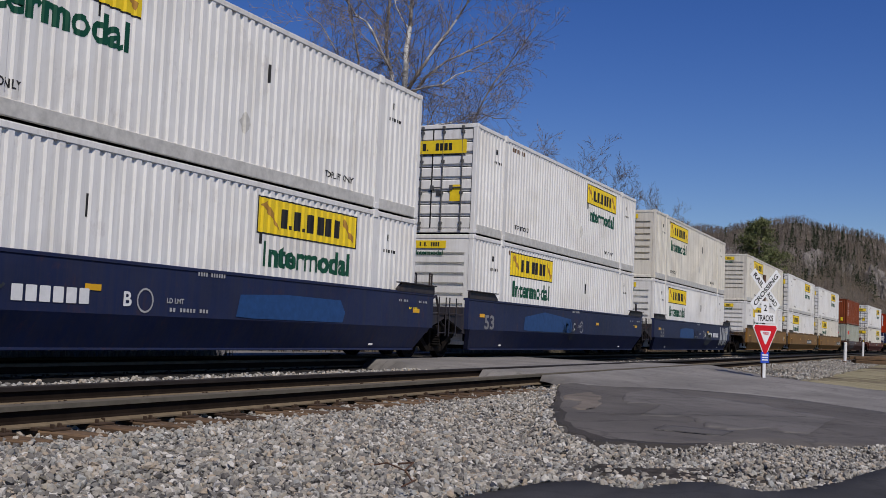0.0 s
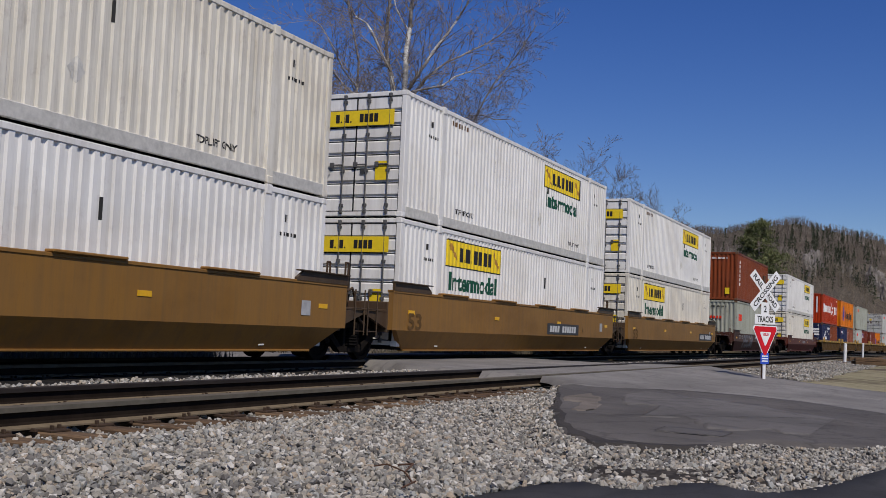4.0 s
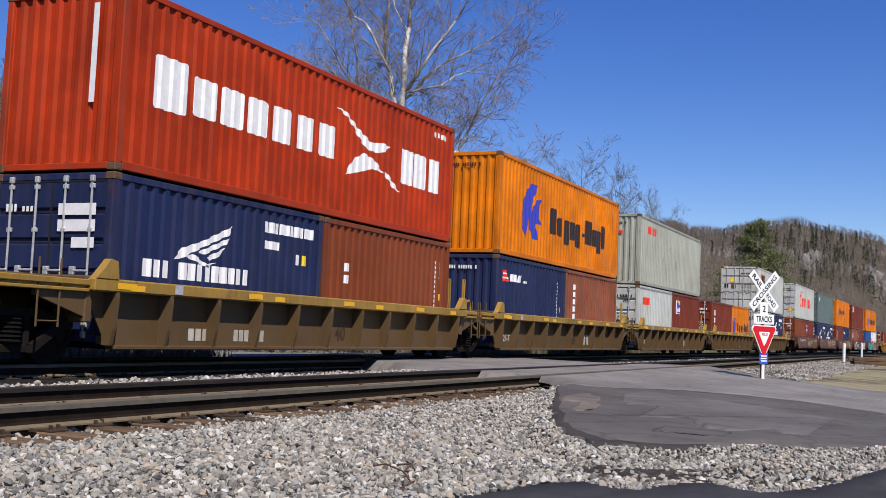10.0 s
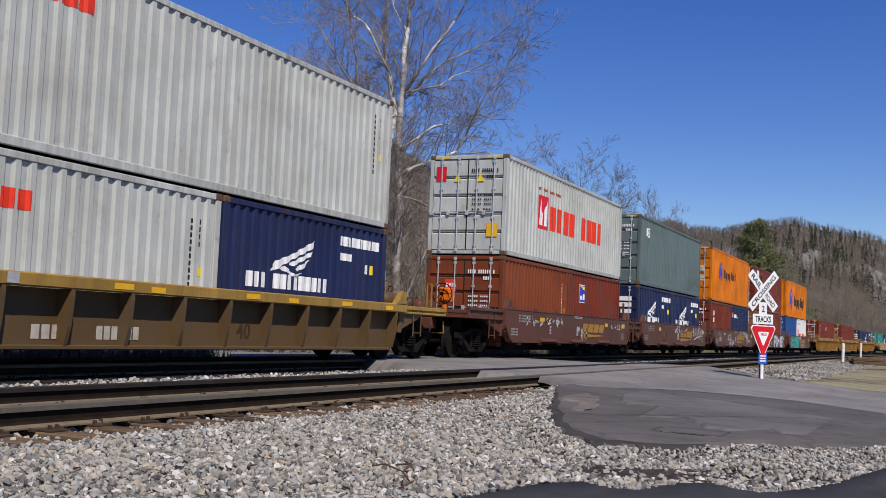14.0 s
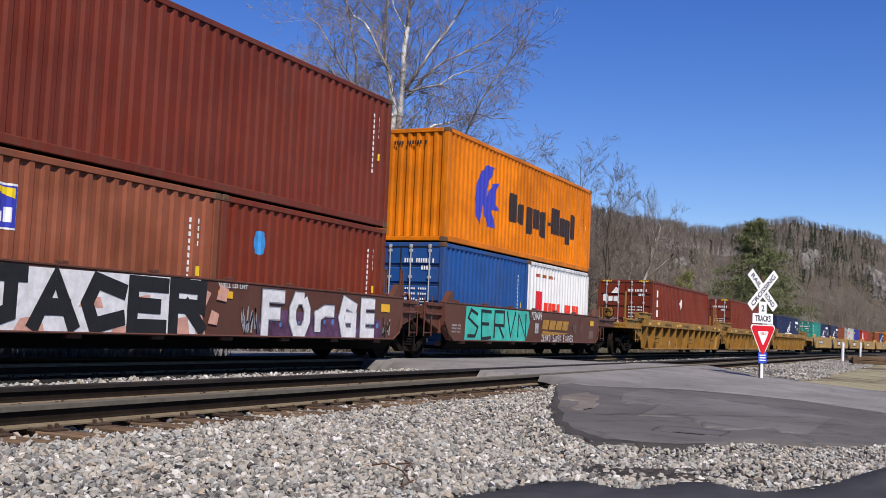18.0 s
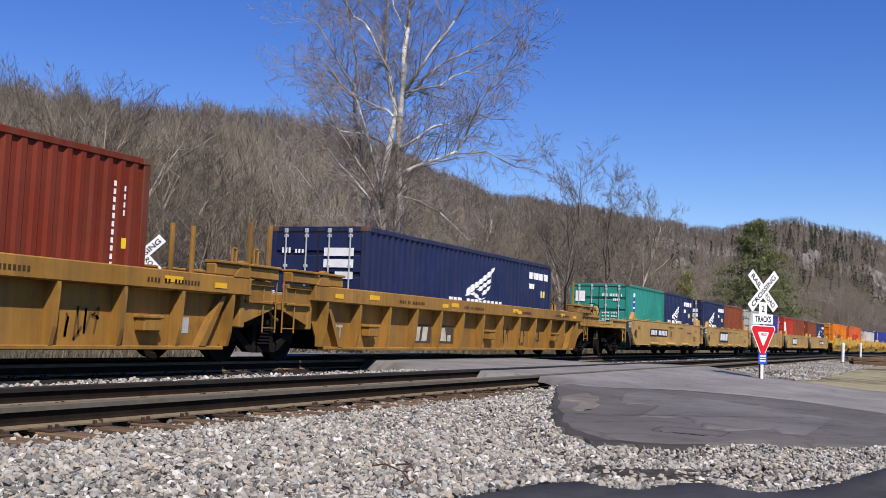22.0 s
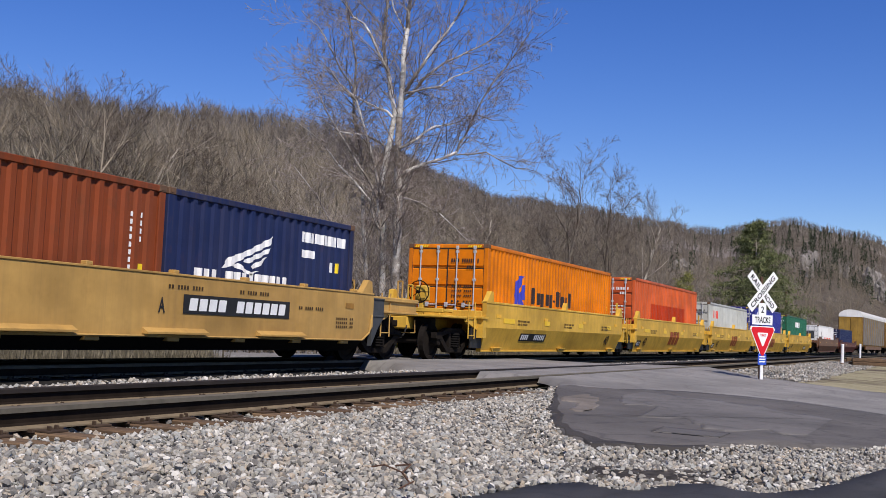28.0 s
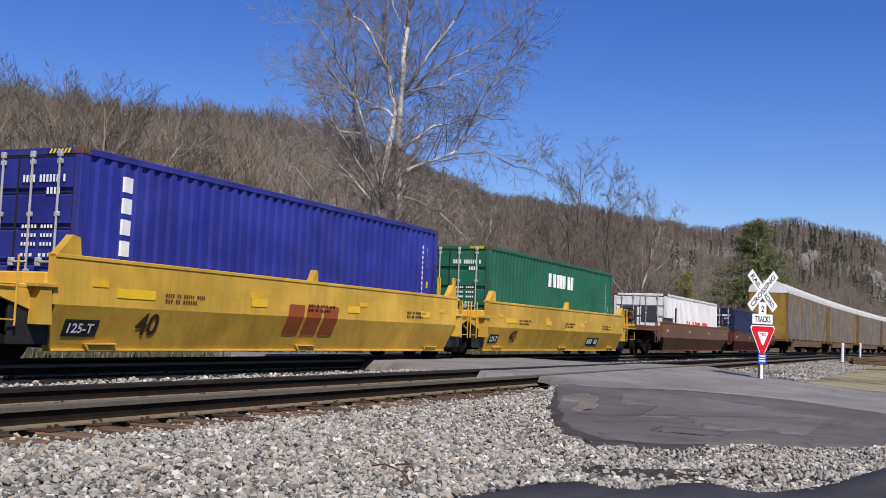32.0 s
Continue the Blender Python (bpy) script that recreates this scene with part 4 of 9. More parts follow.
def car_carrier(label, side_mat):
    ob = tagged(new("car_carrier"), label, "rail car", "covered car carriers")
    L = 27.3
    part("roof", shared(("carrier_roof", L), carrier_roof(L), ALU), ob)
    part("deck", shared("carrier_deck", lambda: Build().box(-L / 2, L / 2, -1.4, 1.4, 0.95, 1.12).box(-L / 2, L / 2, -0.4, 0.4, 0.7, 0.95).box(-L / 2 + 4, L / 2 - 4, -1.45, -1.3, 0.55, 1.0).box(-L / 2 + 4, L / 2 - 4, 1.3, 1.45, 0.55, 1.0), C_RBRN), ob)
    n = 11
    w = (L - 0.6) / n
    for s in (-1, 1):
        for i in range(n):
            x = -L / 2 + 0.3 + i * w
            part("side_panel", shared("carrier_panel", lambda: Build().box(0.05, w - 0.05, -0.02, 0.02, 1.15, 4.75).box(0.05, w - 0.05, -0.035, 0.035, 2.3, 2.38).box(0.05, w - 0.05, -0.035, 0.035, 3.5, 3.58), side_mat), ob, at(x, s * 1.46, 0))
        for i in range(n + 1):
            part("post", shared("carrier_post", lambda: Build().box(-0.05, 0.05, -0.05, 0.05, 0.95, 4.8, 0.01), C_OCHRE), ob, at(-L / 2 + 0.3 + i * w, s * 1.46, 0))
        for e in (-1, 1):
            part("ladder", shared("carrier_ladder", lambda: ladder(3.9), C_RBRN), ob, at(e * (L / 2 - 0.2), s * 1.53, 0.9, 0, 0, 90))
    for e in (-1, 1):
        for s in (-1, 1):
            part("end_door", shared("carrier_door", lambda: Build().box(-0.04, 0.04, 0.02, 1.42, 1.1, 4.72, 0.02), C_OCHRE), ob, at(e * (L / 2 - 0.02), 0, 0, 0, 0, 0 if s > 0 else 180))
        part("end_hood", shared("carrier_hood", lambda: Build().prism([(-1.45, 4.72)] + [(-1.47 * math.cos(math.pi * k / 10), 4.75 + 0.93 * math.sin(math.pi * k / 10) ** 0.8) for k in range(11)], "x", -0.03, 0.03), P_REEF), ob, at(e * (L / 2 + 0.02), 0, 0))
        part("coupler", shared("coupler", coupler, WHEELSTEEL), ob, at(e * (L / 2 + 0.3), 0, 0.87, 0, 0, 0 if e > 0 else 180))
        truck(ob, e * (L / 2 - 3.2))
    return ob


# ---- ground, ballast, road ----
def ground_mat():
    m, nt, b = node_mat("dry_grass_and_dirt", 0.95)
    g = nt.nodes.new("ShaderNodeNewGeometry")
    big = noise_node(nt, 0.09, g.outputs["Position"], 6, 0.6)
    mid = noise_node(nt, 1.1, g.outputs["Position"], 8, 0.7)
    fine = noise_node(nt, 17.0, g.outputs["Position"], 6, 0.7)
    col = mix(nt, ramp(nt, big.outputs[0], 0.38, 0.62), (0.20, 0.155, 0.09), (0.27, 0.235, 0.13))
    col = mix(nt, ramp(nt, mid.outputs[0], 0.40, 0.66), col, (0.11, 0.085, 0.055))
    nt.links.new(mix(nt, 1.0, col, mix(nt, ramp(nt, fine.outputs[0], 0.2, 0.8), (0.55, 0.55, 0.55), (1.0, 1.0, 0.97)), "MULTIPLY"), b.inputs["Base Color"])
    bump(nt, b, fine.outputs[0], 0.8, 0.05)
    return m


def gravel_mat(name, lo, hi, scale=22.0, dark=0.35):
    m, nt, b = node_mat(name, 0.9)
    g = nt.nodes.new("ShaderNodeNewGeometry")
    v = nt.nodes.new("ShaderNodeTexVoronoi")
    v.inputs["Scale"].default_value = scale
    nt.links.new(g.outputs["Position"], v.inputs["Vector"])
    bw = nt.nodes.new("ShaderNodeRGBToBW")
    nt.links.new(v.outputs["Color"], bw.inputs[0])
    stain = noise_node(nt, 0.7, g.outputs["Position"], 6, 0.6)
    col = mix(nt, bw.outputs[0], lo, hi)
    # Cell edges darkened: shade between stones goes into the colour.
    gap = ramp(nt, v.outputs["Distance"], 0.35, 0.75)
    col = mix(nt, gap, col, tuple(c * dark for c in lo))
    nt.links.new(mix(nt, ramp(nt, stain.outputs[0], 0.45, 0.75), col, tuple(c * 0.6 for c in lo)), b.inputs["Base Color"])
    bump(nt, b, v.outputs["Distance"], -0.9, 0.03)
    return m


def shoulder_mat():
    """Straw-pale dry grass and fines, with blots of dark bare soil."""
    m, nt, b = node_mat("straw_grass_and_soil", 0.95)
    g = nt.nodes.new("ShaderNodeNewGeometry")
    soil = noise_node(nt, 0.16, g.outputs["Position"], 7, 0.65)
    mid = noise_node(nt, 1.3, g.outputs["Position"], 7, 0.7)
    fine = noise_node(nt, 24.0, g.outputs["Position"], 5, 0.7)
    col = mix(nt, ramp(nt, mid.outputs[0], 0.35, 0.65), (0.29, 0.26, 0.15), (0.42, 0.37, 0.24))
    col = mix(nt, ramp(nt, soil.outputs[0], 0.50, 0.60), col, (0.115, 0.088, 0.060))
    nt.links.new(mix(nt, 1.0, col, mix(nt, ramp(nt, fine.outputs[0], 0.25, 0.75), (0.60, 0.60, 0.58), (1.0, 1.0, 1.0)), "MULTIPLY"), b.inputs["Base Color"])
    bump(nt, b, fine.outputs[0], 0.7, 0.04)
    return m


def stone_mat():
    m, nt, b = node_mat("crushed_limestone", 0.85)
    g = nt.nodes.new("ShaderNodeNewGeometry")
    fine = noise_node(nt, 60.0, g.outputs["Position"], 5, 0.7)
    r = nt.nodes.new("ShaderNodeValToRGB")
    e = r.color_ramp.elements
    e[0].position, e[0].color = 0.0, (0.14, 0.13, 0.12, 1)
    e[1].position, e[1].color = 1.0, (0.68, 0.66, 0.61, 1)
    for p, c in ((0.22, (0.285, 0.28, 0.26, 1)), (0.40, (0.44, 0.41, 0.345, 1)), (0.58, (0.405, 0.42, 0.405, 1)), (0.74, (0.47, 0.39, 0.295, 1)), (0.86, (0.55, 0.53, 0.475, 1))):
        k = e.new(p)
        k.color = (c[0] * 0.87, c[1] * 0.86, c[2] * 0.85, 1)
    nt.links.new(g.outputs["Random Per Island"], r.inputs[0])
    nt.links.new(mix(nt, ramp(nt, fine.outputs[0], 0.25, 0.75), r.outputs[0], mix(nt, 1.0, r.outputs[0], (0.72, 0.70, 0.67), "MULTIPLY")), b.inputs["Base Color"])
    bump(nt, b, fine.outputs[0], 0.3, 0.005)
    return m


def asphalt_mat(name, rgb, crack=0.6):
    m, nt, b = node_mat(name, 0.88)
    g = nt.nodes.new("ShaderNodeNewGeometry")
    grain = noise_node(nt, 130.0, g.outputs["Position"], 4, 0.8)
    patch = noise_node(nt, 0.55, g.outputs["Position"], 6, 0.6)
    blot = noise_node(nt, 2.6, g.outputs["Position"], 7, 0.7)
    v = nt.nodes.new("ShaderNodeTexVoronoi")
    v.feature = "DISTANCE_TO_EDGE"
    v.inputs["Scale"].default_value = 0.55
    warp = nt.nodes.new("ShaderNodeVectorMath")
    warp.operation = "ADD"
    wn2 = noise_node(nt, 1.4, g.outputs["Position"], 4, 0.6)
    nt.links.new(g.outputs["Position"], warp.inputs[0])
    nt.links.new(wn2.outputs["Color"], warp.inputs[1])
    nt.links.new(warp.outputs[0], v.inputs["Vector"])
    col = mix(nt, ramp(nt, patch.outputs[0], 0.35, 0.65), tuple(c * 0.60 for c in rgb), tuple(c * 1.35 for c in rgb))
    col = mix(nt, ramp(nt, blot.outputs[0], 0.52, 0.70), col, tuple(c * 0.5 for c in rgb))
    col = mix(nt, ramp(nt, grain.outputs[0], 0.2, 0.85), tuple(c * 0.75 for c in rgb), col)
    line = ramp(nt, v.outputs["Distance"], 0.022, 0.004)
    f = nt.nodes.new("ShaderNodeMath")
    f.operation = "MULTIPLY"
    f.inputs[1].default_value = crack
    f.use_clamp = True
    nt.links.new(line, f.inputs[0])
    nt.links.new(mix(nt, f.outputs[0], col, (0.02, 0.02, 0.02)), b.inputs["Base Color"])
    bump(nt, b, grain.outputs[0], 0.35, 0.008)
    return m


GROUND, STONE = ground_mat(), stone_mat()
# Bed coloured dark to pass for shaded gaps between the loose stones.
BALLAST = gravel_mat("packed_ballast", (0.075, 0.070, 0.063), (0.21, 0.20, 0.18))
# Near-black for oil and for the train's shade, both in the colour.
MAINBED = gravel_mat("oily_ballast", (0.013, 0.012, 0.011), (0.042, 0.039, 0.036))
ROAD, PATCH = asphalt_mat("worn_grey_asphalt", (0.242, 0.229, 0.212), 0.25), asphalt_mat("dark_asphalt_patch", (0.122, 0.112, 0.104), 0.35)
RIM = asphalt_mat("crumbled_dark_asphalt", (0.058, 0.052, 0.047), 0.5)
WORN = asphalt_mat("paler_worn_asphalt", (0.150, 0.140, 0.132), 0.3)
SAWN = asphalt_mat("sawn_asphalt_square", (0.125, 0.117, 0.112), 0.2)
SEAM = plain("open_seam", (0.012, 0.011, 0.010), 0.9)
DUSTY = asphalt_mat("dusty_tan_asphalt", (0.185, 0.160, 0.135), 0.3)
APRON = asphalt_mat("dark_asphalt", (0.055, 0.054, 0.055), 0.3)
DIRT = shoulder_mat()


DIRTD = gravel_mat("damp_dark_dirt", (0.045, 0.038, 0.03), (0.11, 0.095, 0.08), 14.0, 0.6)


def grid_mesh(name, rows, mat, smooth=True):
    """Rows of points, all of one length, skinned to a sheet."""
    n = len(rows[0])
    b = Build()
    b.add([tuple(p) for r in rows for p in r], [(i * n + j, i * n + j + 1, (i + 1) * n + j + 1, (i + 1) * n + j) for i in range(len(rows) - 1) for j in range(n - 1)])
    me = b.mesh(name, mat, smooth)
    if me.polygons[0].normal.z < 0:
        me.flip_normals()
    return me


def lerp(x, pts):
    return float(np.interp(x, [p[0] for p in pts], [p[1] for p in pts]))


BED = [(-30, -0.36), (0, -0.34), (2, -0.26), (4, -0.235), (5.2, -0.208), (5.5, -0.188), (6.1, -0.196), (6.3, -0.20), (8.3, -0.20), (8.75, -0.085), (9.15, -0.07), (9.5, -0.15), (10.2, -0.20), (10.9, -0.20), (14.4, -0.20), (15.4, -0.28), (18, -0.36), (40, -0.38)]


def bed_z(y):
    return lerp(y, BED) + 0.0


def ground_rows():
    ys = [-900, -300, -90, -30, -8, 0, 2, 4, 5.5, 8, 11, 14, 16, 18, 24, 32, 45, 80, 200, 500, 1400]
    xs = [-900, -300, -90, -30, -10] + list(range(0, 60, 4)) + [70, 90, 120, 160, 220, 300, 500, 900, 1800]
    return [[(x, y, bed_z(y) - 0.06 + 0.03 * noise.noise((x * 0.21, y * 0.3, 0)) * (1 if y > 16 else 0)) for x in xs] for y in ys]


tagged(new("ground", grid_mesh("ground", ground_rows(), GROUND)), "dry winter grass and bare dirt around the tracks", "ground", kind="structure")


def strip(name, mat, s0, s1, step, offs, label, rough=0.012):
    """A sheet that follows the tracks, between offsets y at the straight."""
    rows = []
    n = int((s1 - s0) / step)
    for i in range(n + 1):
        s = s0 + (s1 - s0) * i / n
        row = []
        for y in offs:
            px, py, a = on_track(s, MAIN_Y - y)
            row.append((px, py, bed_z(y) + rough * noise.noise((px * 1.9, py * 2.3, 5.0)) * 2))
        rows.append(row)
    return tagged(new(name, grid_mesh(name, rows, mat)), label, "ballast", kind="structure")


strip("ballast_bed", BALLAST, -25, 60, 0.35, [0.2 + 0.3 * i for i in range(18)] + [5.7, 6.2, 7, 7.7, 8.3, 8.5, 8.8, 9.0, 9.2, 9.35], "pale crushed limestone ballast beside the near track, shaded gaps painted in")
strip("ballast_bed", BALLAST, 60, 330, 3.0, [2.0, 3, 4, 5, 5.6, 7, 8.3, 8.8, 9.2, 9.35], "pale crushed limestone ballast along the bend, shaded gaps painted in", 0.0)
strip("main_track_bed", MAINBED, -25, 330, 2.0, [9.35, 9.6, 10.2, 10.5, 11, 12, 13, 14, 14.5, 15.4], "dark oily ballast under the main track, darkened further for the train's shade", 0.0)
strip("dirt_shoulder", DIRT, 26.8, 330, 1.5, [-14, -8, -4, -2, 0, 1.2, 2.2, 3.0, 3.35], "brown dirt and fines beside the ballast", 0.02).location.z = 0.035

ROADZ = [(-20, -0.34), (0, -0.29), (2, -0.20), (4, -0.115), (5.4, -0.02), (6.0, 0.022), (14, 0.0), (15.5, -0.06), (18, -0.20), (24, -0.32), (60, -0.33)]
ROAD_L = [(-20, 15), (-3, 13.6), (0.51, 12.0), (1.09, 11.25), (1.63, 10.8), (1.86, 9.95), (2.24, 9.35), (2.65, 9.0), (3.08, 9.4), (3.56, 10.45), (4.0, 11.7), (4.98, 14.7), (5.6, 16.8), (6.2, 17.4), (7.7, 18.3), (9.3, 18.5), (10.4, 20.2), (11.7, 21.3), (15, 23), (20, 25), (60, 41)]
APRON_R = [(-14, 13.5), (-1.5, 12.6), (0.1, 11.6), (0.43, 10.2), (0.64, 8.9), (0.81, 8.15), (1.11, 7.55), (1.31, 7.6), (1.51, 7.85), (1.64, 7.5), (1.78, 7.05), (1.96, 6.95), (2.22, 7.05), (2.39, 6.6), (2.45, 6.1), (2.55, 5.6)]
ROAD_R = [(-20, 25), (1.1, 26), (2.7, 27.0), (4.5, 29), (6.0, 31), (7, 30.8), (8.5, 29), (10, 29), (13, 31), (20, 34), (60, 50)]


def wob(x, y, k):
    return k * noise.noise((x * 1.3, y * 1.7, 3.0)) + 0.5 * k * noise.noise((x * 4.1, y * 4.7, 9.0))


def slab(name, mat, ys, left, right, zf, label, lift=0.0, cols=14, ragged=0.14, skirt=0.06):
    rows = []
    for y in ys:
        x0, x1 = lerp(y, left), lerp(y, right)
        x0, x1 = x0 + wob(x0, y, ragged * 2), x1 + wob(x1, y, ragged)
        row = []
        for j in range(cols + 1):
            u = j / cols
            x = x0 + (x1 - x0) * u
            z = lerp(y, zf) + lift + 0.012 * noise.noise((x * 0.6, y * 0.6, 1.0))
            row.append((x, y, z))
        rows.append([(row[0][0] - skirt, y, row[0][2] - 0.6 * skirt - 0.03)] + row + [(row[-1][0] + skirt, y, row[-1][2] - 0.6 * skirt - 0.03)])
    return tagged(new(name, grid_mesh(name, rows, mat, True)), label, "road", kind="structure")


def span(a, b, n):
    return [a + (b - a) * i / n for i in range(n + 1)]


# the road meets both tracks; the slab stops short of each rail and leaves the flangeways open
RAILS = [NEAR_Y - 0.7525, NEAR_Y + 0.7525, MAIN_Y - 0.7525, MAIN_Y + 0.7525]
edges = [-20, *[v for r in RAILS for v in (r - 0.045, r + 0.09 if r in (RAILS[0], RAILS[2]) else r + 0.045)], 60]
edges[3], edges[7] = RAILS[1] - 0.09, RAILS[3] - 0.09
for i in range(0, len(edges), 2):
    y0, y1 = edges[i], edges[i + 1]
    n = max(2, min(90, int((y1 - y0) / 0.12)))
    ys = span(y0, y1, n) if y1 - y0 < 9 else (sorted(set([-20, -12, -6, -3, -1.5]) | set(span(-0.6, y1, 80))) if i == 0 else [y0, y0 + 0.5, y0 + 1.2, 16, 18, 20, 24, 30, 40, 60])
    slab("road", ROAD, ys, [(y, x + (0.15 if y < 5.4 else 0.0)) for y, x in ROAD_L], ROAD_R, ROADZ, "worn light-grey asphalt road over the level crossing", 0.0, 14, 0.02, 0.12 if i == 0 else 0.34)
slab("road_patch", PATCH, span(-3.0, 5.25, 150), ROAD_L, [(-3, 13.9), (0, 16.6), (0.9, 17.9), (2.2, 18.6), (3.1, 18.6), (3.9, 18.2), (4.2, 17.6), (4.6, 16.6), (5.0, 16.2), (5.3, 16.3)], ROADZ,
     "dark patched asphalt with cracks at the road's edge", 0.012, 16, 0.035, 0.07)
# crumbling dark rim, and a lighter worn wheel path across the patch
slab("broken_edge", RIM, span(1.9, 4.75, 80), [(y, x - 0.02) for y, x in ROAD_L], [(1.9, 9.95), (2.3, 9.42), (2.65, 9.3), (3.08, 9.65), (3.56, 10.75), (4.0, 11.95), (4.75, 14.1)], ROADZ, "crumbling dark rim of the asphalt", 0.019, 6, 0.16, 0.06)
slab("worn_path", WORN, span(1.3, 4.2, 60), [(1.3, 12.4), (2.2, 11.9), (3.0, 12.6), (4.2, 15.0)], [(1.3, 15.4), (2.2, 16.2), (3.0, 16.6), (4.2, 16.8)], ROADZ, "paler worn stretch of the patched asphalt", 0.016, 12, 0.5, 0.02)
slab("parking_apron", APRON, span(-14, 2.55, 90), [(-14, -16), (2.55, -16)], APRON_R, [(-14, -0.34), (0, -0.295), (2, -0.235), (2.6, -0.225)], "dark asphalt apron beside the road", 0.0, 20, 0.05)

slab("dirt_patch", DIRTD, span(0.7, 2.42, 30), [(0.7, 8.6), (1.2, 8.0), (1.6, 7.75), (1.75, 7.6), (2.0, 7.35), (2.3, 7.5), (2.42, 7.75)], [(0.7, 9.1), (1.2, 8.9), (1.6, 8.5), (2.0, 8.3), (2.42, 8.05)], [(0.7, -0.278), (1.5, -0.262), (2.1, -0.25)], "bare dark damp dirt among the gravel", 0.004, 10, 0.3, 0.05)

# a sawn square with open seams, and a dusty strip where cars cut the corner
slab("sawn_square", SAWN, span(1.95, 2.55, 5), [(1.9, 10.75), (2.6, 10.55)], [(1.9, 11.35), (2.6, 11.15)], ROADZ, "sawn and refilled square in the asphalt", 0.018, 5, 0.02, 0.01)
slab("dusty_strip", DUSTY, span(3.7, 4.5, 14), [(3.7, 11.9), (4.2, 12.9), (4.5, 13.6)], [(3.7, 12.5), (4.2, 14.2), (4.5, 14.8)], ROADZ, "tan dust on the road's shoulder", 0.022, 8, 0.4, 0.25)
seam = Build()
for x0, y0, x1, y1 in ((10.52, 2.56, 11.14, 2.58), (10.74, 1.94, 10.52, 2.56), (11.3, 3.6, 14.6, 1.6)):
    n = 14
    for k in range(n):
        u, v = k / n, (k + 1) / n
        jx = [0.03 * noise.noise((x0 + w * 9, y0 * 3, 2.0)) for w in (u, v)]
        p, q = (x0 + (x1 - x0) * u + jx[0], y0 + (y1 - y0) * u), (x0 + (x1 - x0) * v + jx[1], y0 + (y1 - y0) * v)
        z = lerp((p[1] + q[1]) / 2, ROADZ) + 0.026
        seam.add([(p[0] - 0.012, p[1], z), (p[0] + 0.012, p[1] + 0.008, z), (q[0] + 0.012, q[1] + 0.008, z), (q[0] - 0.012, q[1], z)], [(0, 1, 2, 3)])
tagged(new("seam", seam.mesh("seam", SEAM)), "open dark seams in the asphalt", "road", kind="structure")

# ---- loose stones ----

def stone_shapes(n, rnd):
    bm = bmesh.new()
    bmesh.ops.create_icosphere(bm, subdivisions=1, radius=1.0)
    base = np.array([v.co[:] for v in bm.verts])
    faces = np.array([[v.index for v in f.verts] for f in bm.faces])
    bm.free()
    out = []
    for _ in range(n):
        k = base * (1 + rnd.uniform(-0.15, 0.15, (len(base), 1)))
        for _c in range(6):
            d = rnd.normal(size=3)
            d /= np.linalg.norm(d)
            h = k @ d
            cut = 0.56 * h.max()
            k = k - np.outer(np.maximum(h - cut, 0), d)
        out.append(k * np.array([1.22, 1.0, 0.74]))
    return out, faces


def big_mesh(name, verts, faces, mat, smooth=False):
    me = bpy.data.meshes.new(name)
    nf, k = faces.shape
    me.vertices.add(len(verts))
    me.vertices.foreach_set("co", np.ascontiguousarray(verts, dtype=np.float32).ravel())
    me.loops.add(nf * k)
    me.loops.foreach_set("vertex_index", faces.astype(np.int32).ravel())
    me.polygons.add(nf)
    me.polygons.foreach_set("loop_start", np.arange(0, nf * k, k, dtype=np.int32))
    me.update(calc_edges=True)
    if not smooth:
        me.shade_flat()
    me.materials.append(mat)
    return me


def scatter(shapes, faces, pts, size, rnd, tilt=True):
    """Copies of the shapes at the points, as one array of points and one of faces."""
    V, F, base = [], [], 0
    pick = rnd.integers(0, len(shapes), len(pts))
    for k, shp in enumerate(shapes):
        idx = np.where(pick == k)[0]
        if not len(idx):
            continue
        q = rnd.normal(size=(len(idx), 4))
        if not tilt:
            q[:, 1:3] = 0
        elif tilt == "lying":
            q[:, 1:3] *= 0.55
        q /= np.linalg.norm(q, axis=1)[:, None]
        w, x, y, z = q.T
        R = np.stack([1 - 2 * (y * y + z * z), 2 * (x * y - z * w), 2 * (x * z + y * w), 2 * (x * y + z * w), 1 - 2 * (x * x + z * z), 2 * (y * z - x * w), 2 * (x * z - y * w), 2 * (y * z + x * w), 1 - 2 * (x * x + y * y)], 1).reshape(-1, 3, 3)
        v = np.einsum("nij,vj->nvi", R, shp) * size[idx][:, None, None] + pts[idx][:, None, :]
        f = faces[None] + (np.arange(len(idx)) * len(shp))[:, None, None] + base
        V.append(v.reshape(-1, 3))
        F.append(f.reshape(-1, faces.shape[1]))
        base += len(idx) * len(shp)
    return np.concatenate(V), np.concatenate(F)


def paved(x, y):
    """Whether a place lies on asphalt."""
    xl = np.interp(y, [p[0] for p in ROAD_L], [p[1] for p in ROAD_L])
    xr = np.interp(y, [p[0] for p in ROAD_R], [p[1] for p in ROAD_R])
    apron = np.interp(y, [p[0] for p in APRON_R] + [2.6], [p[1] for p in APRON_R] + [-20])
    rag = np.sin(x * 5.1 + y * 3.3) * np.sin(x * 2.3 - y * 4.7)
    return ((x > xl - 0.05 + rag * 0.05) & (x < xr - 0.02)) | ((x < apron - 0.02 + rag * 0.08) & (y < 2.6))


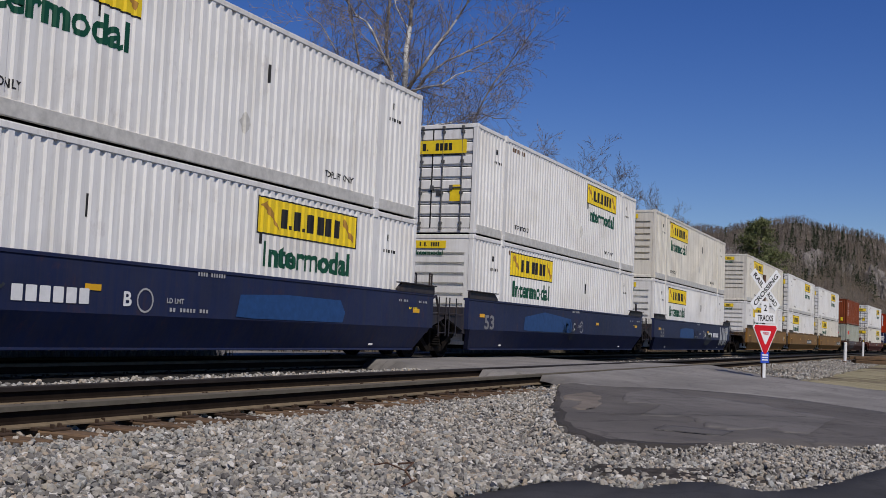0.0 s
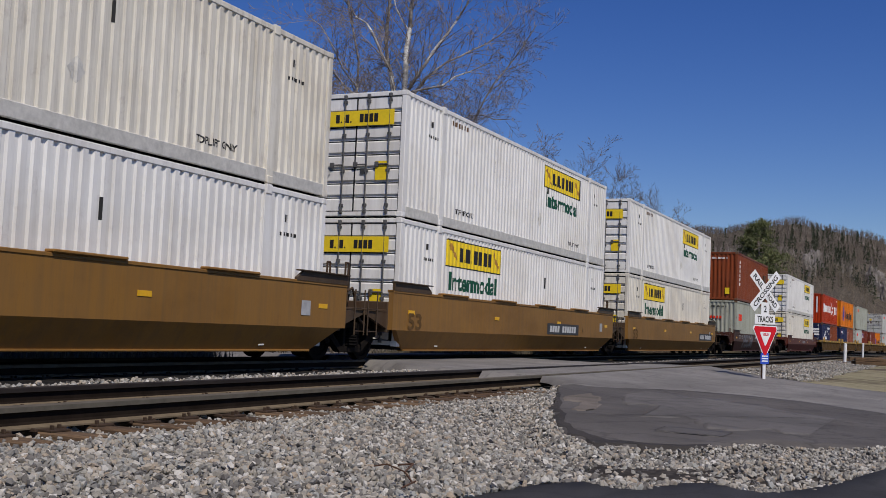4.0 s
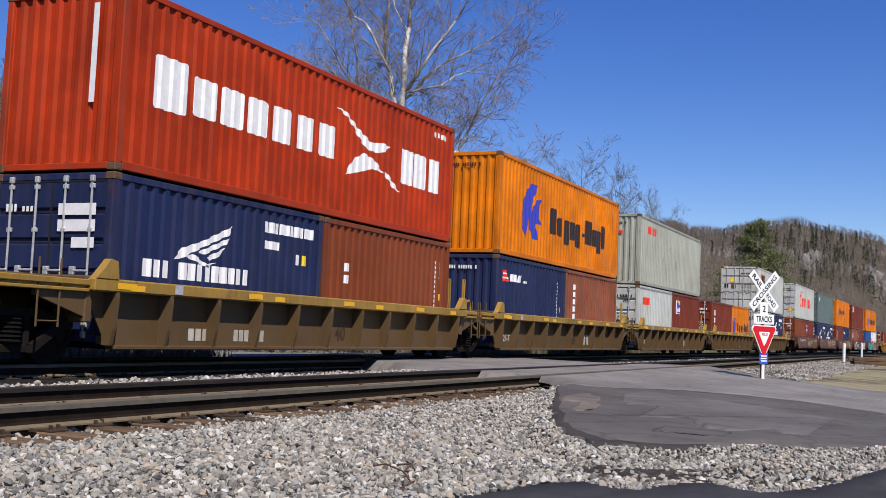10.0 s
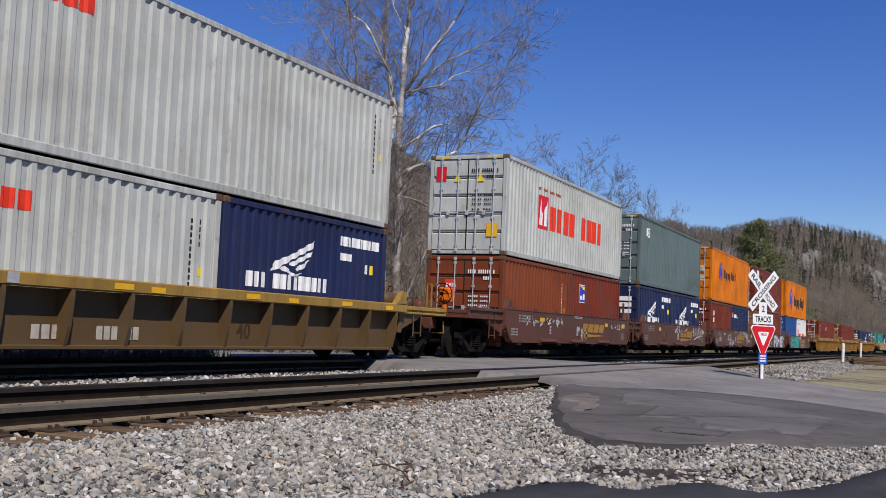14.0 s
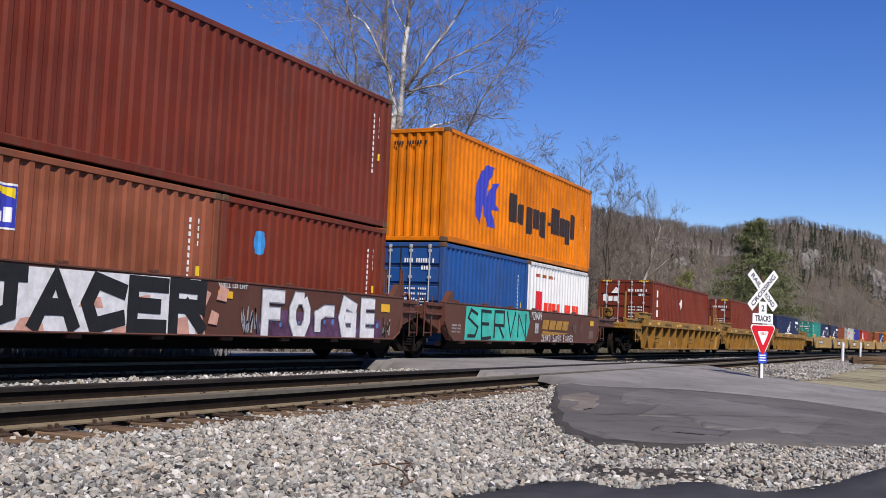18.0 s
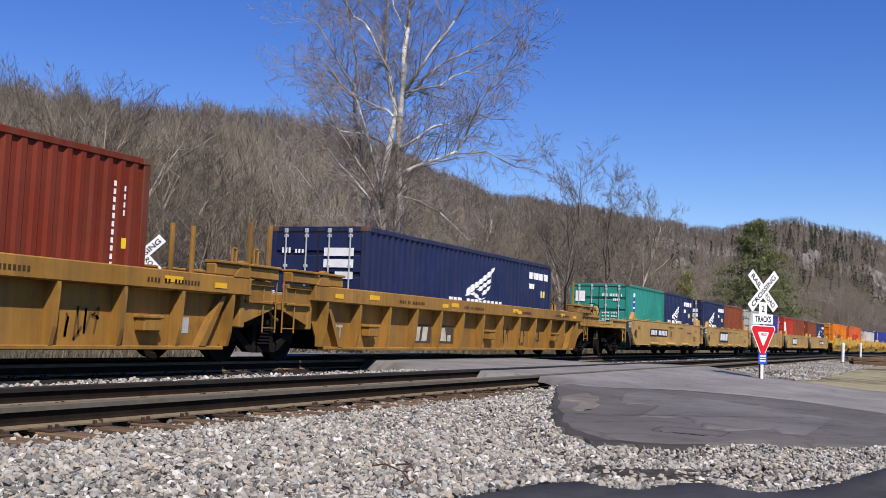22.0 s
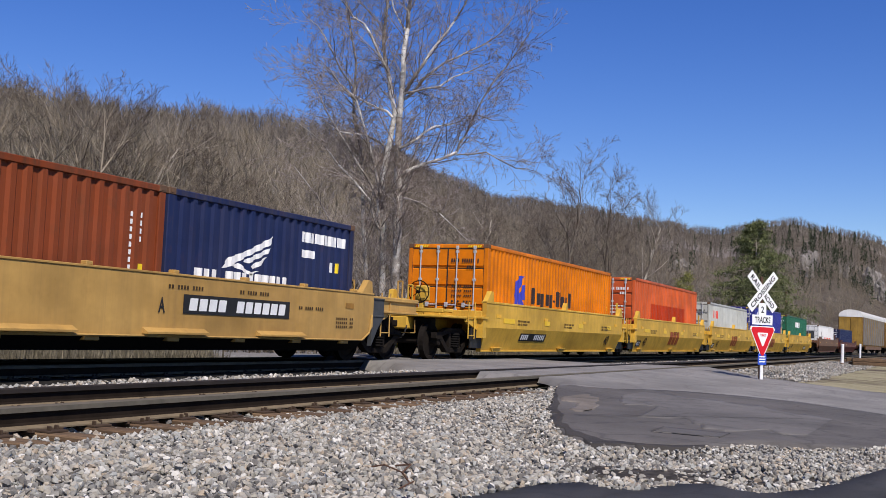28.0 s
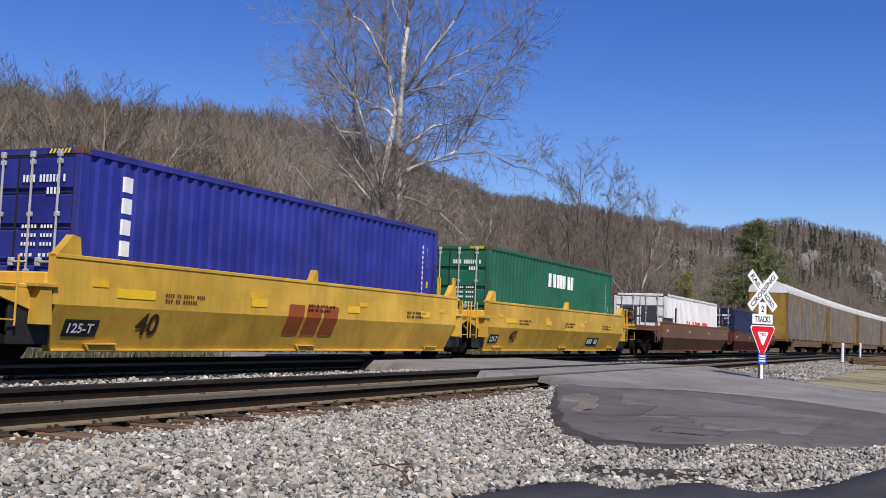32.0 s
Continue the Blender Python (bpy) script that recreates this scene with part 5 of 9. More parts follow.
def lay_stones(name, label, boxes, seed):
    """boxes: (x0, x1, y0, y1, stones to the square metre, least and greatest radius)."""
    rnd = np.random.default_rng(seed)
    shapes, faces = stone_shapes(14, rnd)
    P, S = [], []
    for x0, x1, y0, y1, dens, r0, r1 in boxes:
        n = int((x1 - x0) * (y1 - y0) * dens)
        x, y = rnd.uniform(x0, x1, n), rnd.uniform(y0, y1, n)
        keep = ~paved(x, y)
        hole = ((x - 7.8) / 0.42) ** 2 + ((y - 2.08) / 0.34) ** 2 < 1
        keep &= ~(hole & (rnd.uniform(size=n) > 0.30))
        u, v = (x - 8.35) * 0.6 - (y - 1.35) * 0.8, (x - 8.35) * 0.8 + (y - 1.35) * 0.6
        keep &= ~(((u / 0.85) ** 2 + (v / 0.38) ** 2 < 1) & (rnd.uniform(size=n) > 0.42))
        x, y = x[keep], y[keep]
        r = r0 + (r1 - r0) * rnd.uniform(size=len(x)) ** 1.3
        heap = 0.05 * np.sin(x * 1.1 + 0.7 * y) * np.sin(y * 1.9 - 0.4 * x)
        z = np.interp(y, [p[0] for p in BED], [p[1] for p in BED]) + np.maximum(heap, -0.01) * (y < 5.3) + r * rnd.uniform(-0.25, 0.9, len(x))
        xl = np.interp(y, [p[0] for p in ROAD_L], [p[1] for p in ROAD_L])
        lift = np.interp(y, [p[0] for p in ROADZ], [p[1] for p in ROADZ]) - np.interp(y, [p[0] for p in BED], [p[1] for p in BED]) - 0.02
        z += np.clip((x - xl + 0.85) / 0.5, 0, 1) * np.maximum(lift, 0) * (y < 5.3)
        P.append(np.stack([x, y, z], 1))
        S.append(r)
    V, F = scatter(shapes, faces, np.concatenate(P), np.concatenate(S), rnd, "lying")
    return tagged(new(name, big_mesh(name, V, F, STONE)), label, "gravel", kind="stuff")


lay_stones("ballast_stones", "loose pale limestone ballast stones", [(1.5, 9, 0.2, 5.65, 1000, 0.0175, 0.0365), (9, 18.5, 2.4, 5.65, 760, 0.015, 0.032), (9, 13, 0.2, 2.6, 800, 0.012, 0.027), (2.5, 18.0, 5.65, 6.15, 420, 0.013, 0.026)], 4)
lay_stones("ballast_stones", "loose pale ballast stones between and beside the tracks", [(2, 19.5, 8.6, 9.3, 230, 0.02, 0.042), (3, 19, 5.75, 8.4, 110, 0.022, 0.042), (27, 60, 3.0, 5.75, 90, 0.02, 0.042), (29, 55, 8.4, 9.4, 50, 0.02, 0.042)], 9)


def dry_weeds():
    """Grey-brown dead stalks along the far side of the main track."""
    rg = np.random.default_rng(77)
    shapes = []
    for k in range(6):
        v = []
        for j in range(12):
            c = np.array([rg.normal(0, 0.16), rg.normal(0, 0.16), -0.05])
            tip = c + np.array([rg.normal(0, 0.12), rg.normal(0, 0.12), rg.uniform(0.25, 0.75)])
            w = rg.normal(0, 1, 3) * np.array([0.011, 0.011, 0.0])
            v += [c - w, c + w, tip]
        shapes.append(np.array(v))
    n = 7000
    x, y = rg.uniform(4, 62, n), 15.9 + 3.4 * rg.uniform(size=n) ** 1.3
    keep = ~((x > 21.5 + (y - 15) * 0.4) & (x < 33.5 + (y - 15) * 0.4))
    x, y = x[keep], y[keep]
    pts = np.stack([x, y, np.interp(y, [p[0] for p in BED], [p[1] for p in BED]) - 0.05], 1)
    V, F = scatter(shapes, np.arange(36).reshape(12, 3), pts, rg.uniform(0.6, 1.3, len(x)), rg, False)
    tagged(new("dry_weeds", big_mesh("dry_weeds", V, F, WEEDS)), "dead grey-brown weeds behind the main track", "weeds", kind="stuff")


WEEDS = gravel_mat("dead_stalks", (0.13, 0.115, 0.085), (0.27, 0.24, 0.18), 6.0, 0.8)
dry_weeds()

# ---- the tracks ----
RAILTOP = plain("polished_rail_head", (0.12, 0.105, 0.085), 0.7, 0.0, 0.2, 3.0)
# Web near-black: the shadow under the rail head is put into its rust colour.
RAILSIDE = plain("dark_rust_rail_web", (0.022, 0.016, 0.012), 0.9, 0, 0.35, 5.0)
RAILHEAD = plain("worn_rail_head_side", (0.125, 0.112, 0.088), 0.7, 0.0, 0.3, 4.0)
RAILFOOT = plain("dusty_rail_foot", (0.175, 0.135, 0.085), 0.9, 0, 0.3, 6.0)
SPIKE = plain("rusty_spike_iron", (0.062, 0.040, 0.026), 0.85, 0, 0.3, 5.0)
# Far rail's head: the train's dark reflection is painted in.
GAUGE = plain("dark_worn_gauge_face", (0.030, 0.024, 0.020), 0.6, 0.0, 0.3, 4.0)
for _m in (RAILTOP, RAILSIDE, RAILHEAD):
    _m.node_tree.nodes["Principled BSDF"].inputs["Specular IOR Level"].default_value = 0.03


def tie_mat(name, lo, hi, grain):
    m, nt, b = node_mat(name, 0.9)
    g = noise_node(nt, 3.0, coords(nt, (9, 1.0, 9)), 7, 0.7)
    oi = nt.nodes.new("ShaderNodeObjectInfo")
    tone = mix(nt, oi.outputs["Random"], lo, hi)
    nt.links.new(mix(nt, ramp(nt, g.outputs[0], 0.35, 0.7), tone, grain), b.inputs["Base Color"])
    bump(nt, b, g.outputs[0], 0.6, 0.01)
    return m


TIEWOOD = tie_mat("creosoted_oak", (0.105, 0.062, 0.034), (0.22, 0.140, 0.078), (0.05, 0.035, 0.025))
# Main-track ties: dark wood plus the train's shade put into the colour.
DARKTIE = tie_mat("oil_black_oak", (0.014, 0.012, 0.010), (0.030, 0.025, 0.020), (0.009, 0.008, 0.007))
RAIL_PROF = [(-0.076, 0.0), (0.076, 0.0), (0.076, 0.012), (0.02, 0.03), (0.009, 0.05), (0.009, 0.118), (0.037, 0.128), (0.037, 0.166), (0.028, 0.176), (-0.028, 0.176), (-0.037, 0.166), (-0.037, 0.128), (-0.009, 0.118), (-0.009, 0.05), (-0.02, 0.03), (-0.076, 0.012)]


def rail_mesh(off, z, s0, s1, mat, side):
    rows = []
    stations = [s0, 0, 70] + list(range(80, int(s1) + 1, 10))
    for s in stations:
        x, y, a = on_track(s, off)
        rows.append([(x - math.sin(a) * d, y + math.cos(a) * d, z + h) for d, h in RAIL_PROF + RAIL_PROF[:1]])
    b = Build()
    n = len(rows[0])
    b.add([p for r in rows for p in r], [(i * n + j, i * n + j + 1, (i + 1) * n + j + 1, (i + 1) * n + j) for i in range(len(rows) - 1) for j in range(n - 1)])
    me = b.mesh("rail", mat)
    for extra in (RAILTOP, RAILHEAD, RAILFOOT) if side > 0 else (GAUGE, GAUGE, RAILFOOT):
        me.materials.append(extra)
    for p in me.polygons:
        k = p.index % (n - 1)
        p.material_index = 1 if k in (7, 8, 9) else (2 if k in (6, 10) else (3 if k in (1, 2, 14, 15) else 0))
    return me


def tie():
    return Build().box(-0.115, 0.115, -1.30, 1.30, -0.17, 0.0, 0.012)


def tie_irons():
    b = Build()
    for y in (-0.7525, 0.7525):
        b.box(-0.10, 0.10, y - 0.19, y + 0.19, 0.0, 0.018, 0.004)
        for dx, dy in ((-0.06, 0.10), (0.06, -0.10), (-0.05, -0.14)):
            b.box(dx - 0.009, dx + 0.009, y + dy - 0.018, y + dy + 0.018, 0.015, 0.05, 0.004)
        for dx in (-0.14, 0.14):
            b.box(dx - 0.014, dx + 0.014, y - 0.085, y + 0.085, -0.005, 0.026, 0.006)
    return b


def railway(name, y, top, label, tie_to):
    tr = tagged(new(name), label, "railway track", "two parallel tracks", "structure")
    off = MAIN_Y - y
    for d in (-0.7525, 0.7525):
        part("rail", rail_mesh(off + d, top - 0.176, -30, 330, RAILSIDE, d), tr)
    rnd = random.Random(5)
    s = -3.0
    while s < 330:
        x, yy, a = on_track(s, off)
        on_road = (16.2 if y < 9 else 19.5) < s < 30
        if not on_road:
            m = Matrix.Translation((x, yy + rnd.uniform(-0.07, 0.05), top - 0.195 + rnd.uniform(-0.012, 0.004))) @ Matrix.Rotation(a + rnd.uniform(-0.03, 0.03), 4, "Z")
            if s < tie_to:
                t = part("tie", shared("tie", tie, TIEWOOD if y < 9 else DARKTIE), tr, m)
                part("tie_plate", shared("tie_plate", tie_irons, SPIKE), t)
            elif s < 160:
                part("tie", shared("tie", tie, TIEWOOD if y < 9 else DARKTIE), tr, m)
        s += rnd.uniform(0.50, 0.58)
    return tr


railway("near_track", NEAR_Y, 0.046, "rust-brown rails on weathered wooden ties in pale ballast", 17)
railway("main_track", MAIN_Y, 0.0, "rails of the main track under the passing train", 20)


# ---- signs and posts ----
SIGNW = plain("sign_white", (0.82, 0.83, 0.82), 0.4, 0, 0.06)
SIGNR = plain("sign_red", (0.62, 0.015, 0.025), 0.35, 0, 0.1)
SIGNB = plain("sign_blue", (0.035, 0.09, 0.50), 0.4, 0, 0.1)
SIGNK = plain("sign_black", (0.015, 0.015, 0.015), 0.5)
POSTB = plain("rusty_brown_post", (0.10, 0.055, 0.035), 0.7)
POSTW = plain("white_post_paint", (0.80, 0.80, 0.78), 0.6, 0, 0.15)


def blade():
    return Build().prism([(-0.61, -0.115), (0.61, -0.115), (0.61, 0.115), (-0.61, 0.115)], "y", -0.004, 0.004)


def crossbuck(x, y, z, yaw, full, label, rise=0.0):
    """A crossing sign on one post; its face looks towards -y before the turn."""
    ob = tagged(new("crossbuck_sign"), label, "road sign", "crossing signs")
    ob.matrix_basis = pose(x, y, z, 0, 0, yaw)
    post_y = 0.035 if full else -0.045
    part("post", shared(("sign_post", full), lambda: Build().prism([(-0.035, -0.02), (0.035, -0.02), (0.035, 0.02), (0.02, 0.02), (0.02, -0.005), (-0.02, -0.005), (-0.02, 0.02), (-0.035, 0.02)], "z", -0.25, 2.55 + rise), POSTB), ob, at(0, post_y, 0))
    part("post_sleeve", shared("post_sleeve", lambda: Build().box(-0.045, 0.045, -0.03, 0.0, 0.0, 0.48, 0.006), POSTW), ob, at(0.01, post_y - 0.022, 0))
    for ang, first, second, lift in ((-45, "RAIL", "ROAD", 0.0), (45, "CROSSING", None, -0.012)):
        bl = part("blade", shared("blade", blade, SIGNW), ob, pose(0, lift, 2.18 + rise, 0, 0, 0) @ Matrix.Rotation(radians(-ang), 4, "Y"))
        if second:
            for w, x0 in ((first, -0.53), (second, 0.11)):
                decal("lettering", word_flat(w, 0.42, 0.125), SIGNK, bl, x0, -0.004, -0.062, lift=0.003)
        else:
            decal("lettering", word_flat(first, 1.06, 0.125), SIGNK, bl, -0.53, -0.004, -0.062, lift=0.003)
    if full:
        n = part("count_plate", shared("count_plate", lambda: Build().box(-0.13, 0.13, -0.004, 0.004, 0, 0.30, 0.003), SIGNW), ob, at(0, -0.01, 1.60))
        decal("lettering", word_flat("2", 0.10, 0.16), SIGNK, n, -0.05, -0.004, 0.06, lift=0.003)
        n = part("tracks_plate", shared("tracks_plate", lambda: Build().box(-0.34, 0.34, -0.004, 0.004, 0, 0.24, 0.003), SIGNW), ob, at(0, -0.016, 1.37))
        decal("lettering", word_flat("TRACKS", 0.52, 0.15), SIGNK, n, -0.26, -0.004, 0.045, lift=0.003)

        def tri(k, y0):
            c, r = 0.26, 0.40 * k
            pts = []
            for a0 in (150, 30, -90):
                for da in (5, -5):
                    a = radians(a0 + da)
                    rr = r * 0.98
                    pts.append((rr * math.cos(a), c + rr * math.sin(a) * 1.06))
            return Build().prism(pts, "y", y0, y0 + 0.006)
        sign = part("yield_sign", shared("yield_white", lambda: tri(1.16, 0.0), SIGNW), ob, at(0, -0.03, 0.80), "red and white triangular yield sign")
        part("yield_border", shared("yield_red", lambda: tri(1.06, -0.008), SIGNR), sign)
        part("yield_centre", shared("yield_centre", lambda: tri(0.50, -0.014), SIGNW), sign)
        decal("lettering", word_flat("YIELD", 0.20, 0.06), SIGNR, sign, -0.10, -0.016, 0.29, lift=0.003)
        n = part("notice_plate", shared("notice_plate", lambda: Build().box(-0.14, 0.14, -0.004, 0.004, 0, 0.27, 0.003), SIGNB), ob, at(0, -0.03, 0.40), "blue notice plate")
        decal("notice_mark", rects([(0, 0.14, 0.2, 0.17), (0, 0.08, 0.2, 0.11), (0, 0.02, 0.2, 0.05)]), SIGNW, n, -0.10, -0.004, 0.04, lift=0.003)
    return ob


crossbuck(27.2, 3.98, -0.17, -36, True, "white crossbuck with yield sign and blue plate on a steel post")
crossbuck(20.04, 17.13, -0.32, -50, False, "white crossbuck on a brown post behind the main track", 0.33)


def marker_post(x, y, z, h):
    ob = tagged(new("marker_post"), "short white round marker post in gravel", "post", "white marker posts")
    ob.matrix_basis = pose(x, y, z, 1.0, -1.5, 0)
    part("shaft", shared(("marker_shaft", h), lambda: Build().lathe([(0.075, -0.3), (0.075, h - 0.03), (0.06, h), (0.02, h + 0.01)], "z", (0, 0, 0), 14), POSTW), ob)
    part("collar", shared("marker_collar", lambda: Build().lathe([(0.09, 0.0), (0.10, 0.02), (0.10, 0.08), (0.08, 0.10)], "z", (0, 0, 0), 14), CASTING), ob)
    return ob


marker_post(56.8, 4.44, -0.13, 1.02)
marker_post(84.7, 5.40, -0.13, 1.15)


def tie_pile(x, y):
    ob = tagged(new("tie_pile"), "low pile of dark discarded wooden ties", "timber pile")
    ob.matrix_basis = pose(x, y, -0.13, 0, 0, 12)
    rnd = random.Random(3)
    for i, (dx, dz) in enumerate(((-0.3, 0.09), (0.0, 0.09), (0.28, 0.10), (-0.14, 0.27), (0.15, 0.28))):
        part("timber", shared("pile_timber", lambda: Build().box(-0.115, 0.115, -0.8, 0.8, -0.085, 0.085, 0.015), TIEWOOD), ob, at(dx, rnd.uniform(-0.2, 0.2), dz, 0, rnd.uniform(-4, 4), rnd.uniform(-14, 14)))


tie_pile(57.5, 3.35)


def dry_stick():
    ob = tagged(new("dry_stick"), "thin dry brown stick lying on the ballast", "stick")
    ob.matrix_basis = pose(5.75, 2.82, -0.165, 0, 0, 20)
    b = Build()
    b.path([(0, 0, 0), (0.10, 0.06, 0.05), (0.18, 0.02, 0.09), (0.24, 0.12, 0.07)], 0.006, 5)
    b.path([(0.10, 0.06, 0.05), (0.02, 0.16, 0.10), (0.05, 0.24, 0.08)], 0.005, 5)
    b.path([(0.0, 0, 0), (-0.12, -0.03, 0.03), (-0.22, 0.04, 0.0)], 0.005, 5)
    part("twig", b.mesh("twig", POSTB), ob)


dry_stick()


# ---- bare trees ----
def bark_mat(name, a, b2, scale=3.0):
    m, nt, b = node_mat(name, 0.9)
    g = nt.nodes.new("ShaderNodeNewGeometry")
    n = noise_node(nt, scale, g.outputs["Position"], 6, 0.7)
    nt.links.new(mix(nt, ramp(nt, n.outputs[0], 0.42, 0.60), a, b2), b.inputs["Base Color"])
    bump(nt, b, n.outputs[0], 0.4, 0.02)
    return m


SYCAMORE = bark_mat("sycamore_bark", (0.15, 0.125, 0.105), (0.44, 0.41, 0.37), 1.6)
TWIGS = bark_mat("twig_bark", (0.165, 0.135, 0.118), (0.33, 0.285, 0.255), 2.0)
DARKBARK = bark_mat("dark_grey_bark", (0.075, 0.060, 0.048), (0.21, 0.18, 0.145), 1.2)
DARKTWIG = bark_mat("dark_twig_bark", (0.085, 0.068, 0.052), (0.20, 0.165, 0.13), 2.0)
GREYBARK = bark_mat("grey_bark", (0.16, 0.135, 0.105), (0.46, 0.41, 0.34), 1.2)


def sprout(rnd, segs, p, d, length, rad, level, levels, kids, first=0.25, spread=0.55, up=0.35, wiggle=0.16):
    """One limb with its side limbs, as (start, end, radius at start, radius at end, level)."""
    steps = 7 if level == 0 else (5 if level == 1 else (4 if level == 2 else 3))
    pts = [p]
    q, dd = p.copy(), d.copy()
    for i in range(steps):
        dd = (dd + Vector((rnd.gauss(0, wiggle), rnd.gauss(0, wiggle), rnd.gauss(0, wiggle * 0.6) + up * 0.10))).normalized()
        q2 = q + dd * (length / steps)
        segs.append((q, q2, rad * (1 - 0.72 * i / steps), rad * (1 - 0.72 * (i + 1) / steps), level))
        q = q2
        pts.append(q)
    if level >= levels - 1:
        return
    n = kids[min(level, len(kids) - 1)]
    u0 = first if level == 0 else 0.22
    for k in range(n):
        u = u0 + (1 - u0) * (k + rnd.random()) / n
        i = min(steps - 1, int(u * steps))
        base = pts[i].lerp(pts[i + 1], u * steps - i)
        axis = (pts[i + 1] - pts[i]).normalized()
        side = axis.cross(Vector((rnd.gauss(0, 1), rnd.gauss(0, 1), rnd.gauss(0, 1)))).normalized()
        ang = rnd.uniform(0.55, 1.05) * (spread / 0.55)
        nd = (axis * math.cos(ang) + side * math.sin(ang) + Vector((0, 0, up * 0.45))).normalized()
        sprout(rnd, segs, base, nd, length * rnd.uniform(0.38, 0.62) * (1.12 - 0.45 * u), rad * (1 - 0.72 * u) * rnd.uniform(0.42, 0.62), level + 1, levels, kids, first, spread, up, wiggle)


def grow(rnd, height, r, levels=5, kids=(7, 5, 4, 4), lean=(0, 0), **kw):
    segs = []
    sprout(rnd, segs, Vector((0, 0, -0.3)), Vector((lean[0], lean[1], 1)).normalized(), height, r, 0, levels, kids, **kw)
    return segs


def limbs_to_arrays(segs, sides):
    """Tapered tubes without caps, as arrays."""
    p = np.array([s[0][:] for s in segs])
    q = np.array([s[1][:] for s in segs])
    r0 = np.array([s[2] for s in segs])
    r1 = np.array([s[3] for s in segs])
    d = q - p
    d /= np.linalg.norm(d, axis=1)[:, None] + 1e-9
    ref = np.where(np.abs(d[:, 2:3]) < 0.9, np.array([[0, 0, 1.0]]), np.array([[1.0, 0, 0]]))
    a = np.cross(d, ref)
    a /= np.linalg.norm(a, axis=1)[:, None] + 1e-9
    b = np.cross(d, a)
    V = []
    for c, r in ((p, r0), (q, r1)):
        for k in range(sides):
            t = 2 * math.pi * k / sides
            V.append(c + a * (r * math.cos(t))[:, None] + b * (r * math.sin(t))[:, None])
    V = np.stack(V, 1)
    f = np.array([(k, (k + 1) % sides, sides + (k + 1) % sides, sides + k) for k in range(sides)])
    F = f[None] + (np.arange(len(segs)) * 2 * sides)[:, None, None]
    return V.reshape(-1, 3), F.reshape(-1, 4)


def bare_tree(seed, height, r, label, trunk_mat, twig_mat, keep=2, thin=0.004, name="bare_tree", group="bare trees behind the tracks", **kw):
    rnd = random.Random(seed)
    segs = [(p, q, max(a, thin), max(b, thin * 0.7), l) for p, q, a, b, l in grow(rnd, height, r, **kw)]
    ob = tagged(new(name), label, "tree", group)
    v, f = limbs_to_arrays([s for s in segs if s[4] <= keep], 6)
    part("trunk", big_mesh("trunk", v, f, trunk_mat, True), ob)
    v, f = limbs_to_arrays([s for s in segs if s[4] > keep], 3)
    part("crown", big_mesh("crown", v, f, twig_mat), ob)
    return ob


